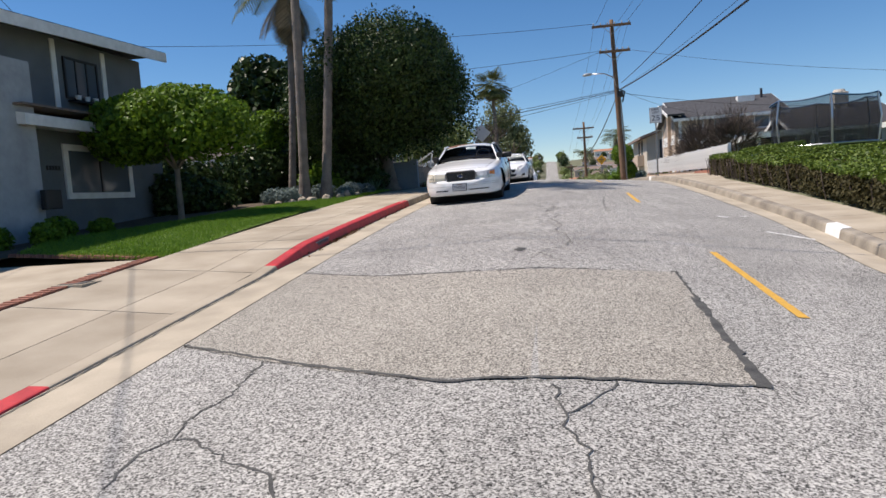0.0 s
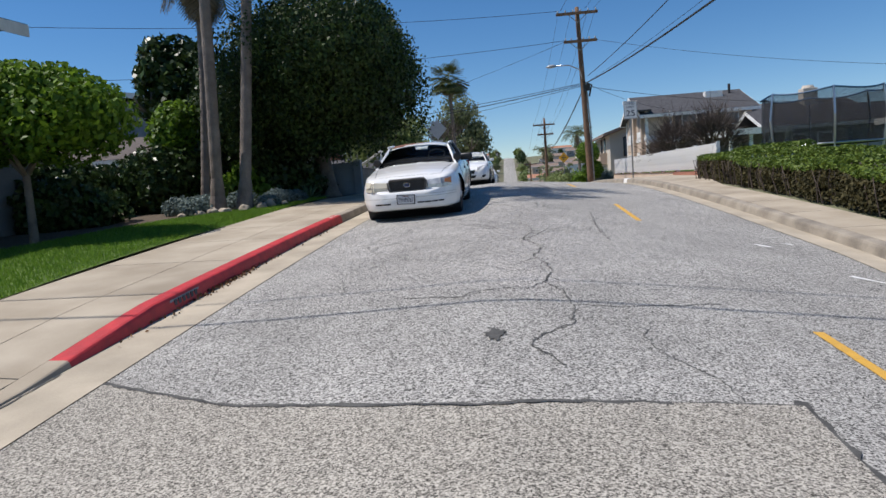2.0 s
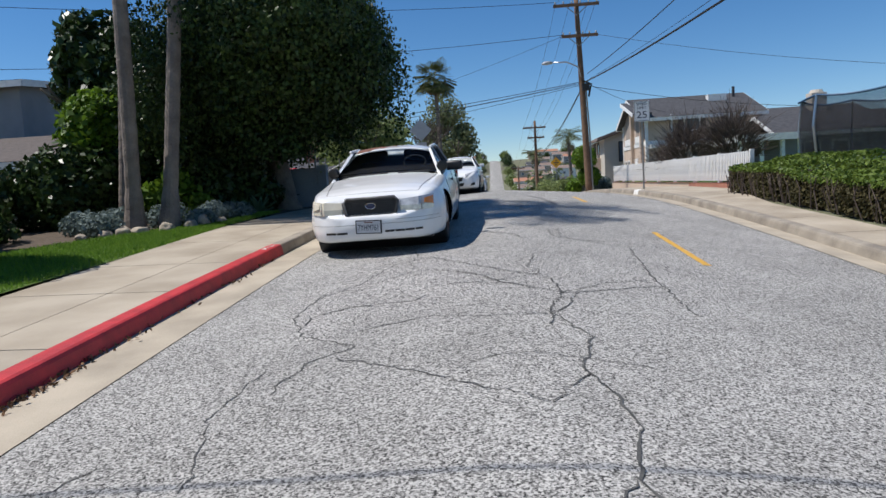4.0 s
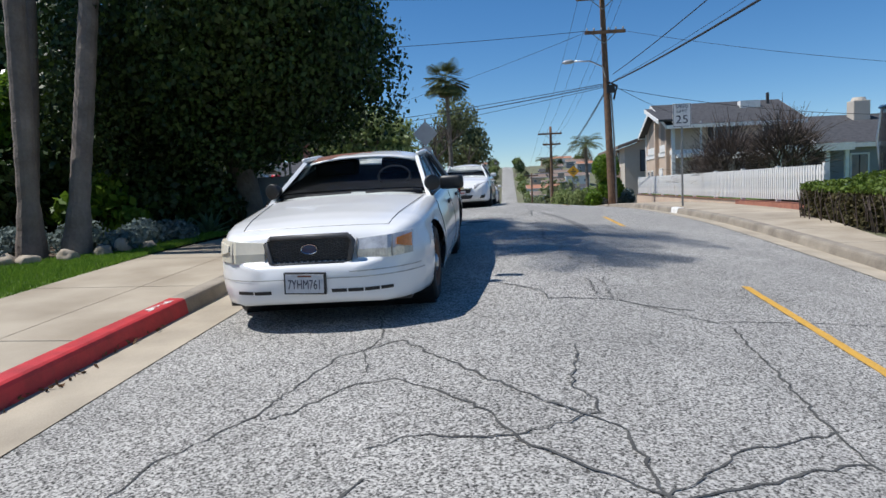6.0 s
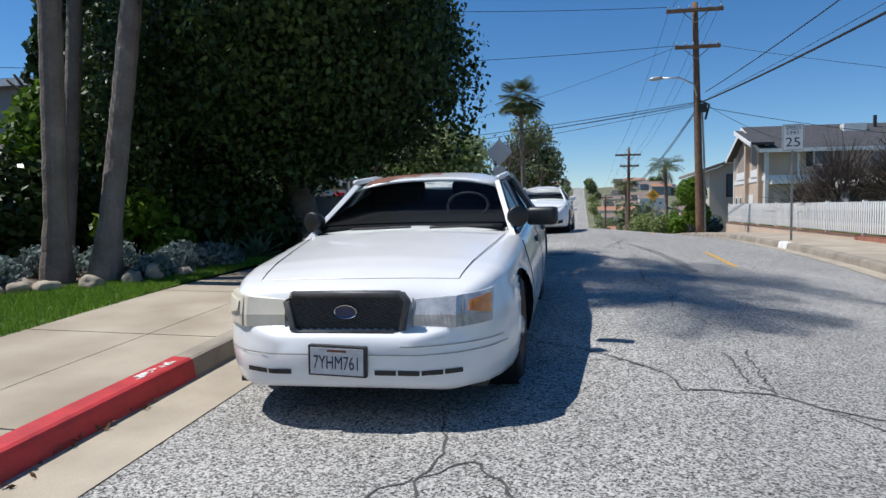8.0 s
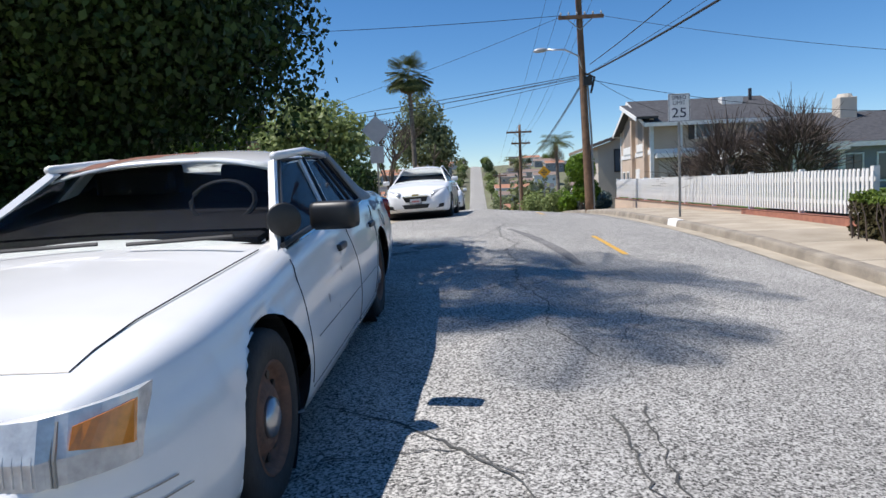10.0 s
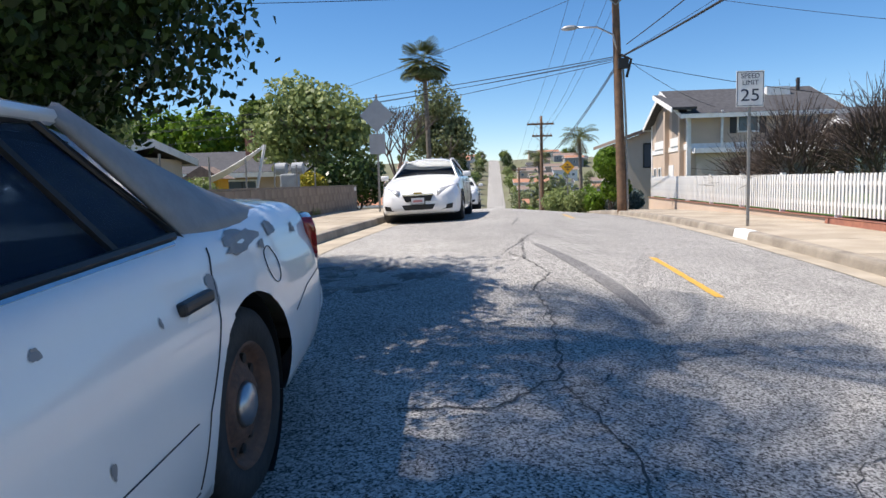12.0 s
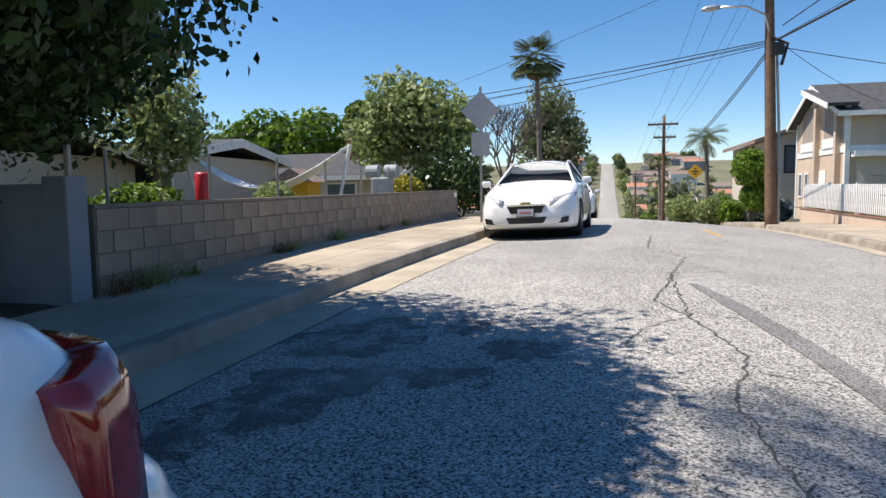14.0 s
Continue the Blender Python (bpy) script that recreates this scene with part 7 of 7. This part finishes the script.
cracks = tagged(new("road_cracks"), "network of dark cracks across the worn road", "cracks", kind="structure")
def crack(*pts, w=0.028, seed=0):
    ribbon("crack", pts, w * 0.75, SEAL, 0.004, 0.022, seed + int(abs(pts[0][0]) * 100 + pts[0][1] * 10), cracks, 0.06)


crack((-2.07, 2.4), (-2.12, 2.73), (-2.0, 2.85), (-2.06, 3.13), (-1.97, 3.44), (-2.02, 4.1))
crack((-2.0, 2.9), (-1.88, 2.87), (-1.48, 2.58), (-1.26, 2.47), (-1.1, 2.1))
crack((0.02, 3.45), (0.08, 3.09), (0.07, 2.92), (0.18, 2.71), (0.18, 2.4), (0.3, 1.8))
crack((0.08, 3.09), (0.33, 3.42), (0.42, 3.67), w=0.02)
crack((-1.15, 9.04), (-0.64, 8.91), (-0.54, 9.07), (-0.05, 9.17), (0.08, 9.39), (0.22, 9.1), (0.28, 8.61), (0.68, 8.63), (1.5, 8.9))
crack((0.08, 9.39), (0.21, 9.86), (0.14, 10.32), (0.05, 10.68), (0.18, 11.27), (-0.05, 11.88), (0.11, 12.58), (0.08, 13.17), (-0.47, 13.69), (-1.23, 14.77))
crack((-1.23, 14.77), (-1.61, 14.44), (-1.84, 13.4), (-2.11, 12.95), (-2.15, 12.21), (-1.93, 11.66), (-1.43, 11.31), (-1.7, 11.0), (-1.79, 10.47), w=0.022)
crack((0.05, 10.58), (-0.18, 10.14), (-0.54, 10.37), (-0.89, 10.67), (-1.5, 11.04), w=0.022)
crack((0.28, 8.61), (0.23, 8.27), (0.22, 8.07), (0.06, 7.9), (-0.11, 7.6), (0.1, 7.2))
crack((-0.05, 11.88), (-0.51, 11.84), (-0.99, 11.95), (-1.5, 11.69), w=0.02)
crack((0.11, 12.58), (0.54, 13.03), (1.12, 13.39), w=0.02)
crack((-1.98, 11.95), (-1.99, 12.2), (-1.75, 12.44), (-1.39, 12.51), (-1.18, 12.53), (-1.1, 12.72))
crack((-1.7, 13.37), (-1.38, 13.89), (-1.15, 13.93), (-0.67, 13.49), (-0.4, 13.02), (-0.08, 12.72), (0.17, 12.58), (0.41, 12.69), (0.82, 12.92), (1.07, 13.04))
crack((-1.15, 12.99), (-0.91, 13.13), (-0.46, 13.06), (-0.04, 13.37), (0.0, 13.56), (-0.13, 13.72), (-0.01, 14.51), (-0.21, 14.45), w=0.022)
crack((0.25, 12.58), (0.1, 12.13), (-0.01, 11.89), (-0.07, 11.5))
crack((-1.33, 14.07), (-1.46, 14.48), (-1.38, 14.92), (-1.53, 15.51), w=0.022)
crack((0.34, 16.91), (0.34, 16.2), (0.65, 15.86), (1.15, 15.38), w=0.022)
crack((-1.14, 17.12), (-0.78, 16.86), (-0.4, 16.49), (-0.15, 16.23), (-0.1, 15.91), (0.4, 16.01), (0.76, 15.83), (1.1, 15.78))
crack((0.52, 17.09), (0.48, 16.55), (0.45, 16.02), w=0.022)
crack((1.23, 15.3), (1.1, 13.67), (1.08, 12.85), (1.08, 12.0), w=0.03)
crack((1.2, 15.47), (2.1, 15.69), (3.31, 15.88), w=0.024)
crack((0.15, 26.86), (0.1, 24.58), (0.3, 23.63), (0.09, 22.79), (0.16, 21.8), (0.1, 20.41), (-0.24, 19.91), (-0.7, 19.9))
crack((0.1, 20.2), (0.15, 20.03), (0.3, 19.5), (0.2, 18.6), (0.45, 17.9), w=0.024)
crack((0.1, 24.58), (-0.11, 25.16), (0.49, 28.48), (0.08, 29.43), (0.3, 32.0))
crack((-1.2, 27.2), (-0.3, 27.0), (0.15, 26.86), (0.9, 27.4), (1.8, 27.2), w=0.022)
crack((0.0, 30.6), (0.6, 31.0), (1.4, 30.7), w=0.022)
for seed in range(22):
    rg3 = random.Random(500 + seed)
    x, y = rg3.uniform(-2.4, 3.2), rg3.uniform(6, 34)
    pts = [(x, y)]
    a = rg3.uniform(0, 6.28)
    for k in range(rg3.randint(3, 6)):
        a += rg3.uniform(-0.8, 0.8)
        pts.append((min(3.4, max(-2.7, pts[-1][0] + math.cos(a) * 0.3)), pts[-1][1] + math.sin(a) * 0.4))
    crack(*pts, w=0.014, seed=seed)
# open joint between the dropped kerb and the gutter, and along the pavement edge
ribbon("gutter_joint", [(left_kerb(y) + 0.035, y) for y in (1.0, 3.0, 5.0, 7.0, 7.6)], 0.022, SEAL, 0.012, 0.008, 3, cracks)
# dark seams round the repair
for k, pts in enumerate((((-2.93, 4.62), (-1.7, 4.0), (-0.6, 3.5), (1.22, 3.7)), ((1.22, 3.68), (1.27, 6.88)), ((1.3, 6.8), (-0.42, 6.6), (-1.88, 6.85), (-2.93, 7.36)))):
    ribbon("repair_seam", pts, (0.05, 0.10, 0.05)[k], SEAL, 0.009, 0.012, k, cracks)


def blot(name, x, y, rx, ry, mat, seed, label, lift=0.0035):
    rg4 = random.Random(seed)
    n = 22
    ring = []
    for k in range(n):
        a = 2 * math.pi * k / n
        r = rg4.uniform(0.65, 1.25)
        ring.append((x + rx * r * math.cos(a), y + ry * r * math.sin(a)))
    verts = [(x, y, road_z(x, y) + lift)] + [(a, b, road_z(a, b) + lift) for a, b in ring]
    tagged(mesh_object(name, verts, [(0, 1 + k, 1 + (k + 1) % n) for k in range(n)], mat), label, "stain", kind="structure")


blot("tar_spot", -0.34, 7.8, 0.07, 0.13, SEAL, 1, "small dark tar spot on the road")
for i, (x, y, rx, ry) in enumerate(((-2.2, 23.9, 0.5, 0.6), (-2.15, 22.7, 0.45, 0.5), (-1.0, 23.6, 0.3, 0.3), (-1.35, 23.0, 0.26, 0.22), (-1.5, 24.2, 0.2, 0.25), (-2.4, 22.0, 0.2, 0.3))):
    blot("oil_stain", x, y, rx, ry, OIL_SHADE, 10 + i, "dark oil stain soaked into the road, thickened to deepen the tree shade", 0.0035 + 0.0002 * i)
blot("pale_patch", -1.75, 23.05, 0.24, 0.26, SCUFF, 33, "pale scuffed spot amid the oil stains", 0.0055)
verts, faces = [], []
ln = [(0.31, 26.2), (0.5, 25.3), (0.66, 24.4), (0.78, 23.6), (0.87, 22.7), (0.92, 21.7)]
for i, (x, y) in enumerate(ln):
    w = (0.05, 0.09, 0.10, 0.10, 0.09, 0.05)[i]
    for s in (-1, 1):
        verts.append((x + s * w, y, road_z(x + s * w, y) + 0.006))
    if i:
        faces.append((2 * i - 2, 2 * i - 1, 2 * i + 1, 2 * i))
tagged(mesh_object("trench_repair", verts, faces, STRIP), "narrow dark trench repair curving along the road", "road patch", kind="structure")
# painted kerb lettering, leaf litter
bm = bmesh.new()
for k in range(6):
    yk = 9.32 + k * 0.085
    box(bm, left_kerb(9.5) + 0.002, left_kerb(9.5) + 0.012, yk, yk + 0.055, road_z(-3.4, yk) + 0.03, road_z(-3.4, yk) + 0.105)
mark = [(left_kerb(15.7) - 0.05 - 0.07 * u, 15.45 + 0.42 * v, road_z(left_kerb(15.7), 15.45 + 0.42 * v) + KERB + 0.0075) for v in (0, 0.33, 0.67, 1) for u in (0, 1)]
tagged(mesh_object("paint_scrawl", mark, [(0, 1, 3, 2), (2, 3, 5, 4), (4, 5, 7, 6)], CHALK, kerbs), "white scrawl on the red kerb")
part("stencil_mark", bm, INK, kerbs, "dark faded stencil on the red kerb")
mesh_object("stencil_ground", [(left_kerb(9.5) + 0.004, y, road_z(-3.4, y) + z) for y in (9.25, 9.85) for z in (0.015, 0.115)], [(0, 1, 3, 2)], BLUEGREY, kerbs)
rng = np.random.default_rng(9)
nl = 260
ly = np.concatenate([rng.normal(10.6, 0.5, nl // 2), rng.uniform(8, 15.5, nl // 2)])
lx = np.array([left_kerb(v) for v in ly]) + np.abs(rng.normal(0.03, 0.05, nl)) + 0.01
lz = np.array([road_z(a, b) for a, b in zip(lx, ly)]) + rng.uniform(0.01, 0.035, nl)
c = np.stack([lx, ly, lz], 1)
u = rng.normal(size=(nl, 3))
u /= np.linalg.norm(u, axis=1, keepdims=True)
v = np.cross(u, rng.normal(size=(nl, 3)))
v /= np.linalg.norm(v, axis=1, keepdims=True)
tagged(quads_object("leaf_litter", np.stack([c - u * 0.025, c + v * 0.012, c + u * 0.025, c - v * 0.012], 1), L_LITTER), "dry brown leaves gathered in the gutter", "litter", kind="stuff")
mt = thing("meter_cover", pose(-5.55, 7.35, left_z(7.35) + 0.012), "dark metal meter cover set in the driveway edge", "cover")
part("lid", boxed(-0.14, 0.14, -0.2, 0.2, 0, 0.012, bevel=0.003), GALV, mt)

# ---- pieces: edging bricks, wall blocks, fence pickets ----
me_b = None
def brick_piece(x, y, z, rz, parent):
    global me_b
    if me_b is None:
        bm = boxed(-0.1, 0.1, -0.047, 0.047, -0.03, 0.028, bevel=0.004)
        me_b = bpy.data.meshes.new("brick")
        bm.to_mesh(me_b)
        bm.free()
        me_b.materials.append(BRICK)
    ob = new("brick", me_b)
    ob.parent = parent
    ob.matrix_local = pose(x, y, z, 0, 0, rz)


edging = tagged(new("brick_edging"), "red brick edging along the driveway", "edging", kind="structure")
for i in range(96):
    y = -1.6 + i * 0.104
    brick_piece(-5.5, y, left_z(y) + 0.012, 0, edging)
for i in range(30):
    x = -5.7 - i * 0.104
    brick_piece(x, 8.36 + (-5.7 - x) * 0.36, left_z(8.4 + i * 0.04) + 0.012, 90 - 20, edging)

block_wall = tagged(new("wall_block"), "low tan concrete block wall along the pavement", "wall", kind="structure")
core = bmesh.new()
prism(core, [(24.36, 1.45), (39.1, 1.45), (39.1, 2.67), (24.36, 2.58)], "x", X_WALL - 0.17, X_WALL - 0.014)
part("mortar_core", core, MORTAR, block_wall)
me_blocks = {}
def block_piece(length, parent, y, z):
    if length not in me_blocks:
        bm = boxed(-0.09, 0.0, -length / 2 + 0.005, length / 2 - 0.005, -0.095, 0.095, bevel=0.006)
        me_blocks[length] = bpy.data.meshes.new("block")
        bm.to_mesh(me_blocks[length])
        bm.free()
        me_blocks[length].materials.append(BLOCK)
    ob = new("block", me_blocks[length])
    ob.parent = parent
    rgb = random.Random(int(y * 100 + z * 1000))
    ob.matrix_local = pose(X_WALL + rgb.uniform(-0.004, 0.004), y, z, 0.35, 0, rgb.uniform(-0.4, 0.4))


for row in range(6):
    for k in range(37):
        y = 24.58 + k * 0.4 + (0.2 if row % 2 else 0.0)
        if y > 38.95:
            continue
        z = 2.485 + (y - 24.36) * 0.0061 - row * 0.2
        if z > left_z(y) - 0.12:
            block_piece(0.4, block_wall, y, z)
    if row % 2:
        block_piece(0.2, block_wall, 24.47, 2.485 - row * 0.2)
cap = bmesh.new()
prism(cap, [(24.36, 2.585), (39.1, 2.675), (39.1, 2.71), (24.36, 2.62)], "x", X_WALL - 0.19, X_WALL + 0.006)
part("wall_cap", cap, MORTAR, block_wall)
nb = thing("notice_plate", pose(X_WALL + 0.012, 38.7, 2.58), "small white notice fixed to the wall end", "notice")
part("plate", boxed(0, 0.008, -0.14, 0.14, -0.06, 0.06), SIGNWHITE, nb)

me_p = bpy.data.meshes.new("picket")
bm = bmesh.new()
prism(bm, [(-0.036, 0.0), (0.036, 0.0), (0.036, 0.76), (0.02, 0.8), (-0.02, 0.8), (-0.036, 0.76)], "x", -0.012, 0.01)
bmesh.ops.recalc_face_normals(bm, faces=bm.faces[:])
bm.to_mesh(me_p)
bm.free()
me_p.materials.append(WHITEPAINT)
for i in range(152):
    y = 25.36 + i * 0.1345
    ob = new("picket", me_p)
    ob.parent = fence
    rgp = random.Random(i)
    ob.matrix_local = pose(FX, y, fence_z(y) + 0.04, rgp.uniform(-0.8, 0.8), 0, 0)


# dark cover let into the edging bricks
cv = thing("meter_cover", pose(-5.42, 6.62, walk_left_z(-5.42, 6.62)), "square dark metal meter cover set in concrete by the drive", "cover")
part("rim", boxed(-0.2, 0.2, -0.17, 0.17, -0.05, 0.012, bevel=0.004), CONCRETE, cv)
part("lid", boxed(-0.155, 0.155, -0.125, 0.125, 0.0, 0.018, bevel=0.004), OLDIRON, cv, "dark cast lid")
